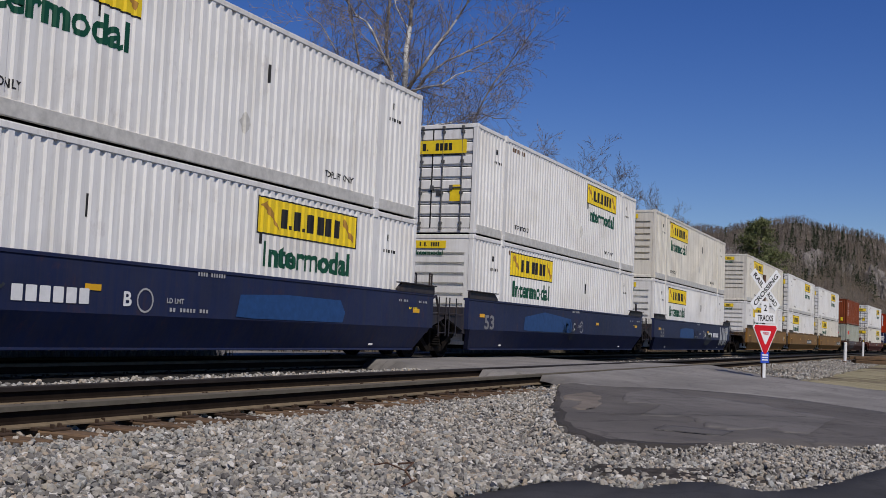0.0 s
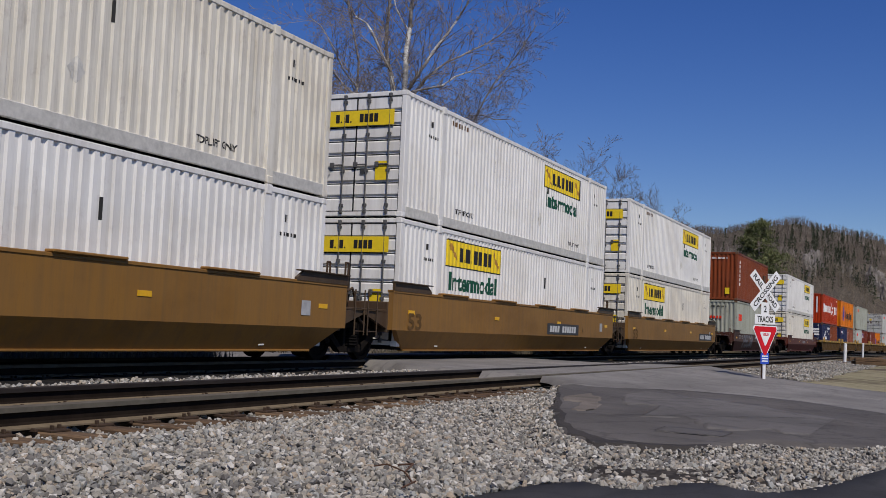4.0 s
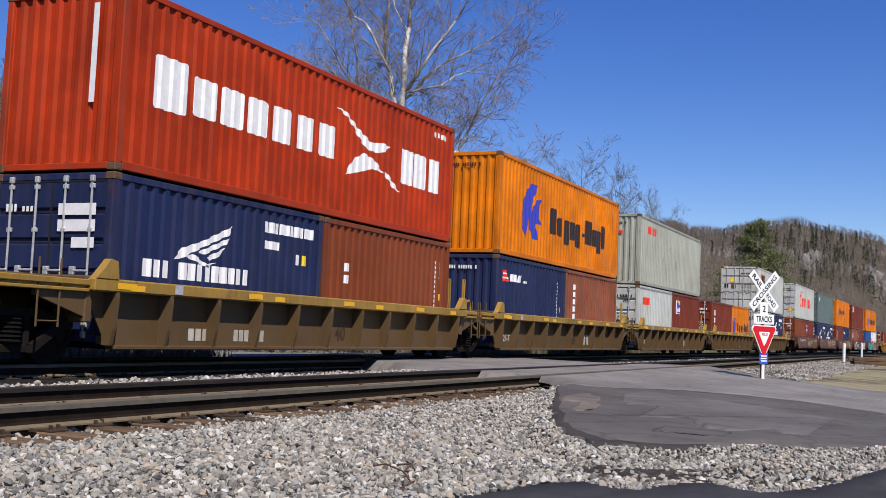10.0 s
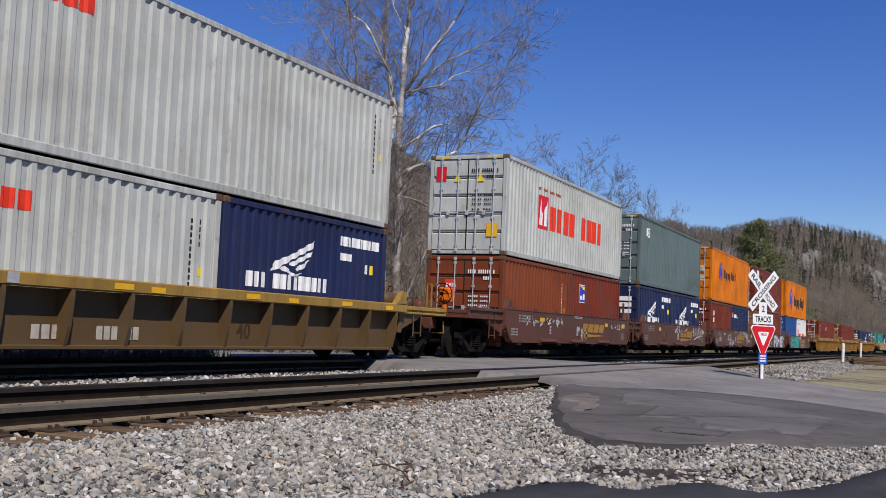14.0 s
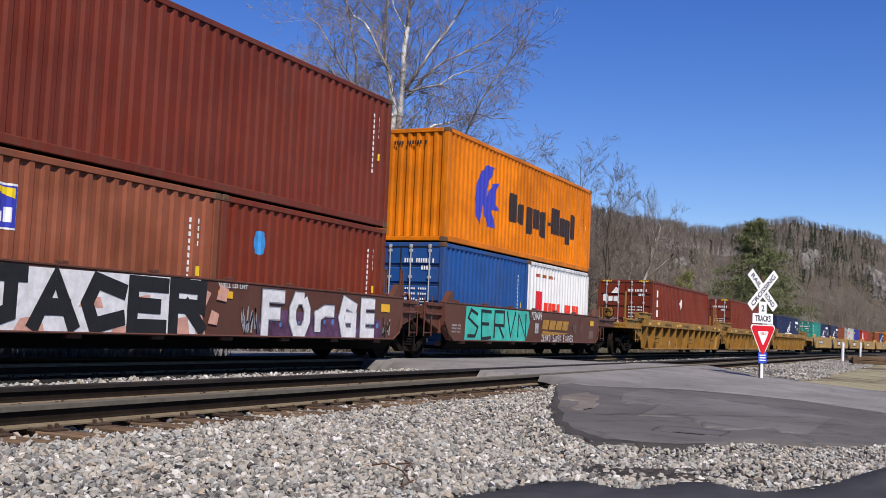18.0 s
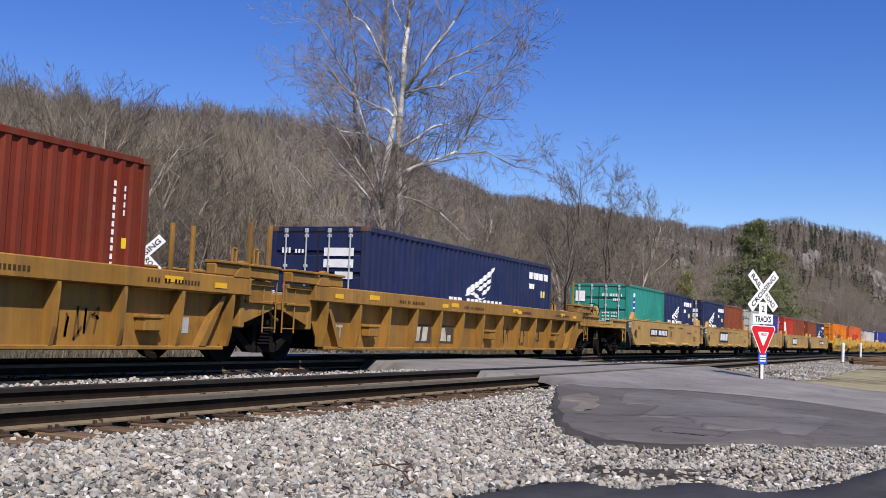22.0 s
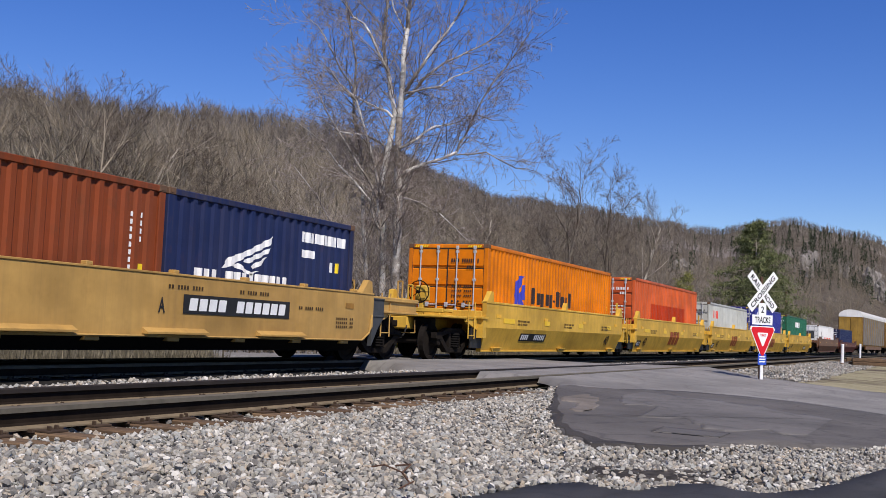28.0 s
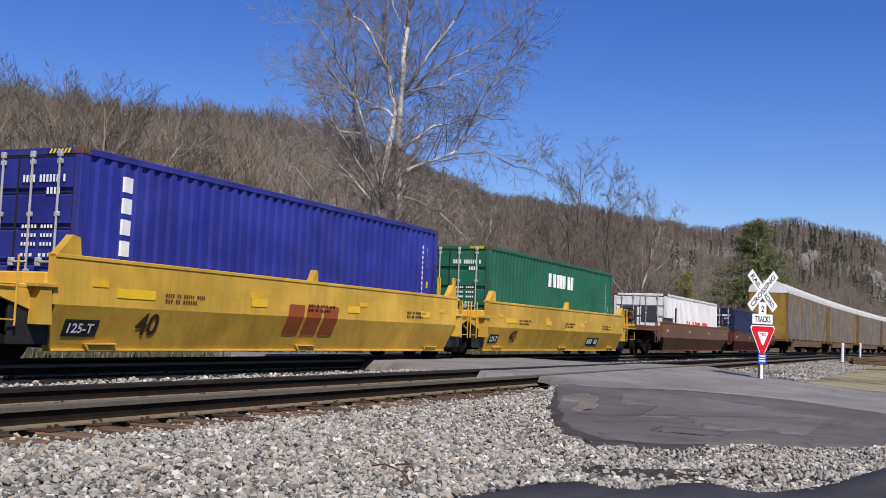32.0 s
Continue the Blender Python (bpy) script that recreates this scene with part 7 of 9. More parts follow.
def crag(seed, az, u, w, h):
    rg = random.Random(seed)
    bm = bmesh.new()
    bmesh.ops.create_icosphere(bm, subdivisions=4, radius=1.0)
    for v in bm.verts:
        k = 1 + 0.5 * noise.noise(v.co * 1.7 + Vector((seed, 0, 0))) + 0.3 * noise.noise(Vector((v.co.x * 5, v.co.y * 5, v.co.z * 1.6)) + Vector((0, seed, 0))) + 0.14 * noise.noise(v.co * 11 + Vector((0, seed, 0)))
        v.co = Vector((v.co.x * w * k, v.co.y * w * 0.6 * k, v.co.z * h * k))
    me = bpy.data.meshes.new("crag")
    bm.to_mesh(me)
    bm.free()
    me.materials.append(ROCK)
    d0, dr = lerp(az, FOOT), lerp(az, [(r[0], r[2]) for r in RIDGE])
    d = d0 + (dr - d0) * u
    ob = tagged(new("rock_outcrop", me), "pale grey sandstone outcrop on the wooded slope", "rock", "outcrops on the far hill")
    ob.matrix_basis = pose(d * math.sin(radians(az)), d * math.cos(radians(az)), float(hill_z(az, d)) - h * 0.25, 0, 0, rg.uniform(-20, 20) - az + 180)


for k, (az, u, w, h) in enumerate(((83.6, 0.50, 3.4, 6), (84.0, 0.56, 2.6, 6), (86.9, 0.50, 4, 7), (87.2, 0.42, 3, 6), (85.6, 0.52, 2.4, 4), (77.5, 0.50, 4, 3))):
    crag(k + 1, az, u, w, h)


def utility_pole(x, y):
    ob = tagged(new("utility_pole"), "plain dark wooden utility pole by the line", "pole")
    ob.matrix_basis = pose(x, y, -0.4)
    part("pole", Build().lathe([(0.15, -0.5), (0.10, 8.5)], "z", (0, 0, 0), 10).mesh("pole", POSTB), ob)
    part("crossarm", Build().box(-1.1, 1.1, -0.06, 0.06, 7.9, 8.02, 0.01).mesh("crossarm", POSTB), ob)


utility_pole(151.0, 19.0)


# ---- the train: cars and their loads, from its head to its tail ----
def load(kind, mat, s, z, label, doors=True, bands=4, frame_mat=None):
    ob = container(kind, mat, label, doors, frame_mat, bands)
    return ride(ob, s, z)


def white_box(s, z, right, doors, aged, shift, label):
    ob = load("c53", CREAM53 if aged else WHITE53, s, z, label, doors, 7)
    panel_marks(ob, (9.74 if right else 2.80) + shift, doors)
    id_marks(ob, "c53", CASTING, False)
    return ob


BASE = 0.31


def white_stack(s, up, low, aged=(False, False), shift=0.0):
    """Two long white boxes; up and low: whether the panel is near the far end, and whether the doors come first."""
    white_box(s, BASE, low[0], low[1], aged[1], shift, "long white ribbed container with yellow panel, in the well")
    white_box(s, BASE + 2.95, up[0], up[1], aged[0], shift, "aged cream ribbed container stacked on another" if aged[0] else "long white ribbed container stacked on another")


def set_car(car, s):
    return ride(car, s, 0.0)


def scrawl(seed, n, w, h):
    """Loose strokes of a spray can, with no word in them."""
    r = random.Random(seed)
    out = []
    for i in range(n):
        x = w * i / n
        pts = [(x + r.uniform(0, w / n), r.uniform(0, h)) for _ in range(5)]
        for (x0, y0), (x1, y1) in zip(pts, pts[1:]):
            L = math.hypot(x1 - x0, y1 - y0) + 1e-6
            nx, ny = -(y1 - y0) / L * 0.022, (x1 - x0) / L * 0.022
            out.append([(x0 + nx, y0 + ny), (x1 + nx, y1 + ny), (x1 - nx, y1 - ny), (x0 - nx, y0 - ny)])
    return polys(out)


GLYPHS = dict(A="00 26 40|12 32", B="00 06|06 35 23 03|23 41 30 00", C="45 16 03 10 41", D="00 06 36 43 30 00", E="46 06 00 40|03 33", F="00 06 46|03 33", G="45 16 03 10 40 43 23", H="00 06|40 46|03 43", I="20 26",
              J="16 46|36 31 10 01", K="00 06|46 03 40", N="00 06 40 46", O="36 16 04 02 10 30 42 44 36", P="00 06 46 43 03", R="00 06 46 43 03|23 40", S="45 16 04 42 30 00", V="06 20 46", Z="06 46 00 40", r="00 04|03 24 44")


def stroke_letters(text, w, h, thick, seed, jit=0.05, slant=0.0, fill=0.80):
    """A word drawn in strokes of one width, each letter a little uneven; a drawing for each letter, each stroke a film of paint over the last."""
    r = random.Random(seed)
    step = w / len(text)
    word = []
    for i, ch in enumerate(text):
        if ch == " ":
            continue
        out = []
        lift, big = r.uniform(-jit, jit) * h, 1 + r.uniform(-jit, jit)
        gw, gh = step * fill * big - thick, h * big - thick
        for si, stroke in enumerate(GLYPHS[ch].split("|")):
            pts = [(i * step + thick / 2 + gw * (int(q[0]) / 4 + r.uniform(-jit, jit) * 0.6), lift + thick / 2 + gh * (int(q[1]) / 6 + r.uniform(-jit, jit) * 0.6)) for q in stroke.split()]
            dirs = [Vector((b[0] - a[0], b[1] - a[1])).normalized() for a, b in zip(pts, pts[1:])]
            edge = []
            for k, (px_, pz) in enumerate(pts):
                d0, d1 = dirs[max(k - 1, 0)], dirs[min(k, len(dirs) - 1)]
                t = (d0 + d1).normalized() if (d0 + d1).length > 0.2 else d1
                m = min(1.5, 1 / max(0.3, t.dot(d1))) * thick / 2
                along = (t * (-thick / 2 if k == 0 else thick / 2)) if k in (0, len(pts) - 1) and thick > 0.1 and pts[0][:1] != pts[-1][:1] and ch not in "OD" else Vector((0, 0))
                edge.append(((px_ - t.y * m + along.x, pz + t.x * m + along.y), (px_ + t.y * m + along.x, pz - t.x * m + along.y)))
            for k, (a, b) in enumerate(zip(edge, edge[1:])):
                out.append([(x + slant * z, z, -0.0009 * si - 0.0002 * k) for x, z in (a[0], b[0], b[1], a[1])])
        word.append(polys(out))
    return word


def spray(car, what, letters, mat, x, z, y=-1.507, label=""):
    for flat in letters:
        side_mark(car, what, flat, mat, x, z, y, 0.0, label)


def blue_car(s, ends, n):
    c = set_car(well_car("angled", C_BLUE, "dark blue well car with grimy sides and white stencils", 9.735, 1.53, ends, 0.74, C_GRIMEB, C_GRIMEB), s)
    side_mark(c, "stencil", word_flat("53", 0.66, 0.38), DIMW, -7.62, 0.76)
    if n != 1:
        side_mark(c, "number_mark", bars("TTTT TTTTTT", 2.68, 0.22, 0.7), WHITEP, (-5.30, 0, 2.67)[n], 0.87)
    side_mark(c, "stencil", word_flat("BCA"[n], 0.18, 0.22), WHITEP, (-1.96, -0.08, 1.8)[n], 0.87)
    side_mark(c, "ring_mark", polys([[(0.19 * math.cos(k * math.pi / 8) * q, 0.19 * math.sin(k * math.pi / 8) * q) for k, q in ((i, 1.0), (i + 1, 1.0), (i + 1, 0.84), (i, 0.84))] for i in range(16)]), GREYW, (-1.48, 0.75, 1.5)[n], 0.97)
    side_mark(c, "stencil", word_flat("LD LMT", 0.42, 0.08), GREYW, -0.98 if n == 0 else 0.35, 0.95)
    bent_mark(c, "sprayed_smear", scrawl(50 + n, 7, 1.4, 0.75), SMEAR, -1.2 if n else -5.6, 0.45, 0.74)
    side_mark(c, "small_stencil", bars("TTTT TTTTTT", 0.75, 0.07), GREYW, -0.24, 1.42)
    for i in range(3):
        side_mark(c, "small_stencil", bars("TT TTT", 0.45, 0.05), YELLOWP if i == 1 else GREYW, 6.9 + 0.5 * i, 1.30 - 0.16 * (i == 1))
    side_mark(c, "small_stencil", bars("TT TTTTT TTT", 1.0, 0.06), GREYW, -0.9, 0.98 - 0.16)
    w = (3.7, 4.5, 3.1)[n]
    side_mark(c, "repaint_patch", polys([[(0.0, 0.02), (0.5, 0.0), (w - 0.1, 0.0), (w, 0.2), (w - 0.2, 0.44), (w * 0.4, 0.58 if n == 1 else 0.46), (0.1, 0.40)]]), PATCHBLUE, (0.85, -4.7, -3.9)[n], 0.77, label="brighter blue repainted patch")
    if n == 2:
        fat = [[(0.0, 0.30), (0.12, 0.05), (0.30, 0.02), (0.42, 0.22), (0.62, 0.04), (0.80, 0.10), (0.72, 0.45), (0.86, 0.98), (0.66, 1.0), (0.52, 0.55), (0.38, 0.62), (0.30, 1.0), (0.12, 1.0), (0.14, 0.62)],
               [(0.92, 0.22), (1.05, 0.04), (1.28, 0.02), (1.45, 0.20), (1.62, 0.04), (1.72, 0.50), (1.62, 1.0), (1.45, 0.92), (1.32, 0.60), (1.16, 1.02), (0.98, 0.90), (1.02, 0.55)],
               [(1.80, 0.10), (2.05, 0.06), (2.12, 0.62), (2.42, 0.66), (2.40, 1.04), (1.70, 1.0), (1.76, 0.66)]]
        bent_mark(c, "sprayed_letters", polys(fat), SPRAYPALE, 5.74, 0.42, 0.74, "pale grey fat sprayed letters")
        bent_mark(c, "sprayed_smear", polys([[(0, 0.15), (0.2, 0.75), (0.75, 0.62), (1.5, 0.68), (1.62, 0.3), (0.9, 0.05)]]), SMEAR, 1.9, 0.35, 0.74, "faded grey sprayed smear")
    return c


GREYW = plain("grimed_white_stencil", (0.42, 0.42, 0.42), 0.6)
DIMW = plain("dim_grimed_stencil", (0.24, 0.24, 0.24), 0.7)
SPRAYG = plain("grey_spray", (0.34, 0.34, 0.36), 0.6, 0, 0.4, 3.0)
SPRAYPALE = plain("pale_grey_spray", (0.46, 0.47, 0.46), 0.6, 0, 0.3, 3.0)
SMEAR = plain("faded_smear", (0.055, 0.062, 0.072), 0.7, 0, 0.6, 3.0)
PATCHBLUE = plain("brighter_blue_patch", (0.02, 0.07, 0.20), 0.5)
GREYWH = plain("worn_white_stencil", (0.60, 0.60, 0.58), 0.6)
STENCIL = plain("dark_brown_stencil", (0.06, 0.035, 0.015), 0.6)
FADED = plain("faded_brown_stencil", (0.13, 0.070, 0.022), 0.7)
OCHREL = plain("worn_cream_lettering", (0.50, 0.46, 0.38), 0.7, 0, 0.35, 4.0)

blue_car(14.40, (-1,), 0)
white_stack(14.40, (False, True), (True, True))
blue_car(33.88, (), 1)
white_stack(33.88, (True, True), (False, False))
blue_car(53.36, (1,), 2)
white_stack(53.36, (False, False), (False, False), (True, False))


def mustard_car(s, ends, n):
    c = set_car(well_car("angled", C_BROWN, "mustard-brown well car with a black number panel", 9.735, 1.55, ends, 0.68, C_GRIME, C_GRIME), s)
    x = (-5.05, 1.5, 4.6)[n]
    side_mark(c, "number_panel", rects([(0, 0, 3.1, 0.33)]), CHARP, x, 0.74)
    side_mark(c, "number_mark", bars("TTTT TTTTTT", 2.6, 0.20, 0.72, 0.15), GREYWH, x + 0.22, 0.80, -1.511)
    side_mark(c, "stencil", word_flat("53", 0.70, 0.38), FADED, -7.95, 0.70)
    side_mark(c, "stencil", word_flat("B" if n == 2 else "A", 0.13, 0.22), STENCIL, x + 3.5, 0.80)
    side_mark(c, "stencil_box", rects([(0, 0, 0.32, 0.28)]), GREYW, 7.0, 0.9)
    for i in range(4):
        part("capping", shared("capping", lambda: Build().box(-0.75, 0.75, -0.10, 0.08, 0, 0.05, 0.015), C_BROWN), c, at(-5.4 + i * 3.4, -1.46, 1.56))
    return c


mustard_car(77.04, (-1,), 0)
white_stack(77.04, (False, False), (False, False), (True, False))
mustard_car(96.47, (), 1)
white_stack(96.47, (True, True), (False, True), shift=-0.25)
mustard_car(115.96, (1,), 2)
white_stack(115.96, (True, True), (False, True), (False, True), -0.27)

FAINT = plain("faint_grey_spray", (0.17, 0.165, 0.17), 0.7, 0, 0.6, 2.5)

# two dark maroon cars
c = set_car(well_car("angled", C_DARKMAR, "dark maroon well car with grey sprayed lettering", 9.5, 1.24, (-1, 1), 0.78), 138.8)
bent_mark(c, "sprayed_word", word_flat("PEOR", 3.7, 0.80, 0.2), FAINT, -5.4, 0.40, 0.78, "faded grey sprayed letters")
side_mark(c, "stencil", bars("TTT TTTTT", 1.3, 0.17), GREYW, -0.9, 0.96)
side_mark(c, "stencil", bars("TTTT TTT", 1.4, 0.05), GREYW, -6.8, 1.08)
side_mark(c, "stencil", bars("TTTT TTT", 1.4, 0.05), GREYW, -6.8, 0.96)
ob = load("c40h", P_GREY, 138.8, BASE, "pale grey-green container with red mark, in the well", False)
cargo_marks(ob, "c40h", 0.75, 1.72, 0.40, 1.15)
id_marks(ob, "c40h", BLACKP, False)
end_mark(ob, "c40h", "owner_mark", bars("TTTT", 0.75, 0.16, 0.74), REDP, 0.85, 1.80)
ob = load("c40h", P_BROWN, 138.8, BASE + 2.92, "oxide-brown container stacked on a grey one", False)
spaced(ob, "c40h", 0.90, 0.92, 1.60, 6, None, 0.22)
id_marks(ob, "c40h", WHITEP, False)
end_mark(ob, "c40h", "warning_label", rects([(0, 0, 0.26, 0.38)]), YELLOWP, 1.72, 0.36)
c = set_car(well_car("angled", C_MAR, "red-maroon well car with grimy stencils", 9.8, 1.24, (-1, 1), 0.78), 162.57)
bent_mark(c, "stencil", bars("TTTTT", 1.6, 0.22, 0.7), SPRAYG, -0.6, 0.86, 0.78)
for i in range(4):
    side_mark(c, "stencil", bars("TTTT TTT", 0.9, 0.06), GREYW, -6.5 + i * 4.0, 1.08)
white_stack(162.57, (True, True), (True, True), (False, True), 0.18)


# five ochre cars with open ribs
def ochre_car(s, ends, n):
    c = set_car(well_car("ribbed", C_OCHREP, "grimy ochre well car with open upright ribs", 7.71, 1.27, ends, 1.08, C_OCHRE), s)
    if n in (1, 2, 3):
        side_mark(c, "stencil", word_flat("125-T", 0.62, 0.18), OCHREL, -5.7, 0.48, -1.277)
        side_mark(c, "barred_name", polys([block(0.0, 0, 0.36, 0.34, 0.15), block(0.46, 0, 0.80, 0.34, 0.15)]), OCHREL, 1.25, 0.42, -1.277)
        side_mark(c, "barred_name", polys([block(0.0, 0, 0.22, 0.34, -0.2), block(0.30, 0, 0.52, 0.34, 0.2)]), OCHREL, 2.25, 0.42, -1.277)
    else:
        for k in range(2):
            side_mark(c, "number_mark", bars(("TTTT", "TTTTTT")[k], (0.75, 0.95)[k], 0.20, 0.72), OCHREL, (-4.2, -2.95)[k], 0.38, -1.277)
    side_mark(c, "stencil", word_flat("40", 0.42, 0.30), STENCIL, 0.5, 0.42, -1.277)
    for i in range(4):
        side_mark(c, "sill_stripe", rects([(0, 0, 0.42, 0.09)]), REFLECT, -6.2 + i * 3.3, 1.13, -1.523)
    side_mark(c, "sill_plate", rects([(0, 0, 0.2, 0.14)]), GREYW, -4.9, 1.11, -1.525)
    return c


for i, s in enumerate((184.16, 199.52, 214.95, 230.40, 245.97)):
    ochre_car(s, (-1,) if i == 0 else ((1,) if i == 4 else ()), i)
Q = 3.06
s = 184.16
ob = load("c20", P_NAVY, s - Q, BASE, "navy blue short container with white wing emblem")
wing_marks(ob, "c20", 1.50, 1.38)
ob = load("c20", P_BROWN, s + Q, BASE, "oxide-brown short container in a well")
spaced(ob, "c20", 0.9, 1.3, 0.5, 2)
id_marks(ob, "c20", WHITEP, True)
ob = load("c40h", P_SIGNAL, s, BASE + 2.61, "bright red-orange container with white barred name", False)
mark(ob, "c40h", "barred_name", polys([block(0.0, 0, 0.78, 0.86)] + [block(0.95 + 0.79 * i, 0.06, 0.95 + 0.79 * i + 0.62, 0.72) for i in range(6)]), WHITEP, 0.82, 1.12)
mark(ob, "c40h", "flying_emblem", polys([[(0.0, 1.40), (0.35, 1.38), (0.9, 1.12), (1.5, 0.92), (2.05, 1.0), (2.35, 0.97), (2.15, 0.82), (1.8, 0.74), (1.3, 0.74), (0.9, 0.96), (0.5, 1.24)],
                                           [(0.42, 0.06), (0.75, 0.44), (1.2, 0.64), (1.7, 0.56), (2.1, 0.34), (1.6, 0.36), (1.1, 0.22)], [(2.15, 0.44), (2.92, 0.02), (2.62, 0.06), (2.2, 0.30)]]), WHITEP, 6.40, 0.88)
mark(ob, "c40h", "barred_name", polys([block(0.0, 0, 0.60, 0.80), block(0.72, 0, 1.34, 0.80), block(1.46, 0, 2.10, 0.80)]), WHITEP, 9.32, 1.12)
end_mark(ob, "c40h", "upright_plate", rects([(0, 0, 0.11, 1.55)]), WHITEP, 1.85, 1.05)
mark(ob, "c40h", "number_mark", bars("TTTTTTT", 0.8, 0.12), WHITEP, 11.0, 2.5)
s = 199.52
ob = load("c20", P_NAVY, s - Q, BASE, "navy blue short container with red stripes", False)
stripe_marks(ob, "c20", 0.43, 1.87)
id_marks(ob, "c20", WHITEP, False, seed=2)
ob = load("c20", P_PINK, s + Q, BASE, "faded terracotta short container in a well")
spaced(ob, "c20", 0.76, 0.72, 1.48, 6, None, 0.26)
ob = load("c40h", P_ORANGE, s, BASE + 2.61, "bright orange container with blue emblem", False)
folded_marks(ob, "c40h", 1.82, 1.28, 0.66, 4.30, 6.10, 0.83, 0.98)
id_marks(ob, "c40h", BLACKP, False)
s = 214.95
ob = load("c20", P_LGREY, s - Q, BASE, "light grey short container with red mark")
cargo_marks(ob, "c20", 0.86, 1.82, 0.30, 1.16)
id_marks(ob, "c20", BLACKP, True)
ob = load("c20", P_RED, s + Q, BASE, "oxide-red short container with a lease plate")
lease_plate(ob, "c20", 0.9, 1.62)
id_marks(ob, "c20", WHITEP, True)
ob = load("c40h", P_GREY, s, BASE + 2.61, "pale grey-green container with red mark", False)
cargo_marks(ob, "c40h", 1.33, 2.20, 0.32, 1.48)
end_mark(ob, "c40h", "owner_mark", bars("TTTT", 0.85, 0.16, 0.74), REDP, 0.9, 2.05)
id_marks(ob, "c40h", BLACKP, False)
s = 230.40
ob = load("c20", P_RED, s - Q, BASE, "oxide-red short container with white upright name")
spaced(ob, "c20", 0.78, 1.02, 1.20, 3, None, 0.25)
id_marks(ob, "c20", WHITEP, True)
ob = load("c20", P_ORANGE, s + Q, BASE, "bright orange short container with blue emblem")
folded_marks(ob, "c20", 0.48, 0.76, 0.86, 1.90, 3.82, 0.50, 1.08)
s = 245.97
ob = load("c20", P_LGREY, s - Q, BASE, "light grey short container with red mark")
cargo_marks(ob, "c20", 0.68, 1.80, 0.28, 1.18)
id_marks(ob, "c20", BLACKP, True)
ob = load("c20", P_NAVY, s + Q, BASE, "navy blue short container with white wing emblem")
wing_marks(ob, "c20", 1.50, 1.38)
ob = load("c40h", P_LGREY, s, BASE + 2.61, "light grey container with red mark stacked on two")
cargo_marks(ob, "c40h", 1.37, 2.18, 0.33, 1.48, 0)
id_marks(ob, "c40h", BLACKP, True)
end_mark(ob, "c40h", "warning_label", rects([(0, 0, 0.32, 0.26)]), YELLOWP, 0.62, 1.85)
end_mark(ob, "c40h", "data_plate", rects([(0, 0, 0.26, 0.26)]), LOGOBLK, 0.25, 1.45)
end_mark(ob, "c40h", "data_plate", rects([(0, 0, 0.30, 0.30)]), CASTING, 0.70, 1.42)


# five red-brown cars with sprayed letters
def brown_flat(s, ends, n):
    c = set_car(well_car("flat", C_REDBROWN, "red-brown smooth-sided well car with sprayed graffiti", 7.56, 1.39, ends, pads=(-3.72, -0.75, 2.25) if n < 3 else ()), s)
    if n != 3:
        side_mark(c, "barred_name", bars("TTTT", 2.55, 0.29, 0.88, 0.5), GOLDLET, 0.5, 0.85)
        side_mark(c, "wedge_emblem", polys([[(0.0, 0.0), (2.9, 0.10), (0.15, 0.15)]]), GOLDLET, 0.45, 0.65)
        side_mark(c, "stencil_box", rects([(0, 0, 0.32, 0.30)]), GREYW, -0.1, 0.72)
        side_mark(c, "stencil", word_flat("H", 0.1, 0.12), C_REDBROWN, -0.0, 0.76, -1.511)
        side_mark(c, "stencil_box", rects([(0, 0, 0.5, 0.27)]), SMUDGE, 5.3, 0.61)
    side_mark(c, "stencil", word_flat("WELL LD LMT", 0.85, 0.075), GREYWH, -0.35, 1.28)
    side_mark(c, "amber_plate", rects([(0, 0, 0.4, 0.17)]), REFLECT, 5.45, 1.05)
    for i in range(3):
        side_mark(c, "stencil", bars("TTTTT TTT", 0.55, 0.045), GREYW, -6.1, 0.66 + 0.08 * i)
    if n < 3:
        for i in range(3):
            side_mark(c, "stencil", bars("TT TTTTTT TTTT", 1.0, 0.045), GREYW, -5.5, 1.05 + 0.08 * i)
        side_mark(c, "amber_plate", rects([(0, 0, 0.42, 0.14)]), REFLECT, -3.72, 1.08)
        side_mark(c, "amber_plate", rects([(0, 0, 0.36, 0.12)]), REFLECT, 3.2, 1.08)
        side_mark(c, "stencil", word_flat("EDD"[n], 0.14, 0.24), GREYWH, -2.80, 0.74)
    elif n == 3:
        side_mark(c, "amber_plate", rects([(0, 0, 0.42, 0.12)]), REFLECT, -0.35, 1.10)
    return c


SMUDGE = plain("pinkish_chalk", (0.20, 0.13, 0.11), 0.7, 0, 0.3, 4.0)


E5 = (265.25, 280.30, 295.55, 310.46, 325.75)
cars = [brown_flat(s, (-1,) if i == 0 else ((1,) if i == 4 else ()), i) for i, s in enumerate(E5)]
side_mark(cars[0], "scrawl", scrawl(1, 9, 3.4, 0.32), SPRAYW, -4.9, 0.95)
side_mark(cars[0], "scrawl", scrawl(2, 4, 1.1, 0.45), SPRAYW, 0.0, 0.55)
side_mark(cars[0], "scrawl", scrawl(3, 6, 1.9, 0.22), SPRAYW, 4.0, 0.98)
spray(cars[1], "sprayed_letter", stroke_letters("BIG PEACH", 2.25, 0.42, 0.050, 61, 0.12, 0.1), SPRAYW, 3.35, 0.92, label="white sprayed letter")
side_mark(cars[1], "scrawl", scrawl(4, 8, 2.6, 0.24), SPRAYW, -0.6, 1.02)
side_mark(cars[1], "scrawl", scrawl(5, 4, 0.9, 0.4), P_RED, -3.0, 0.6)
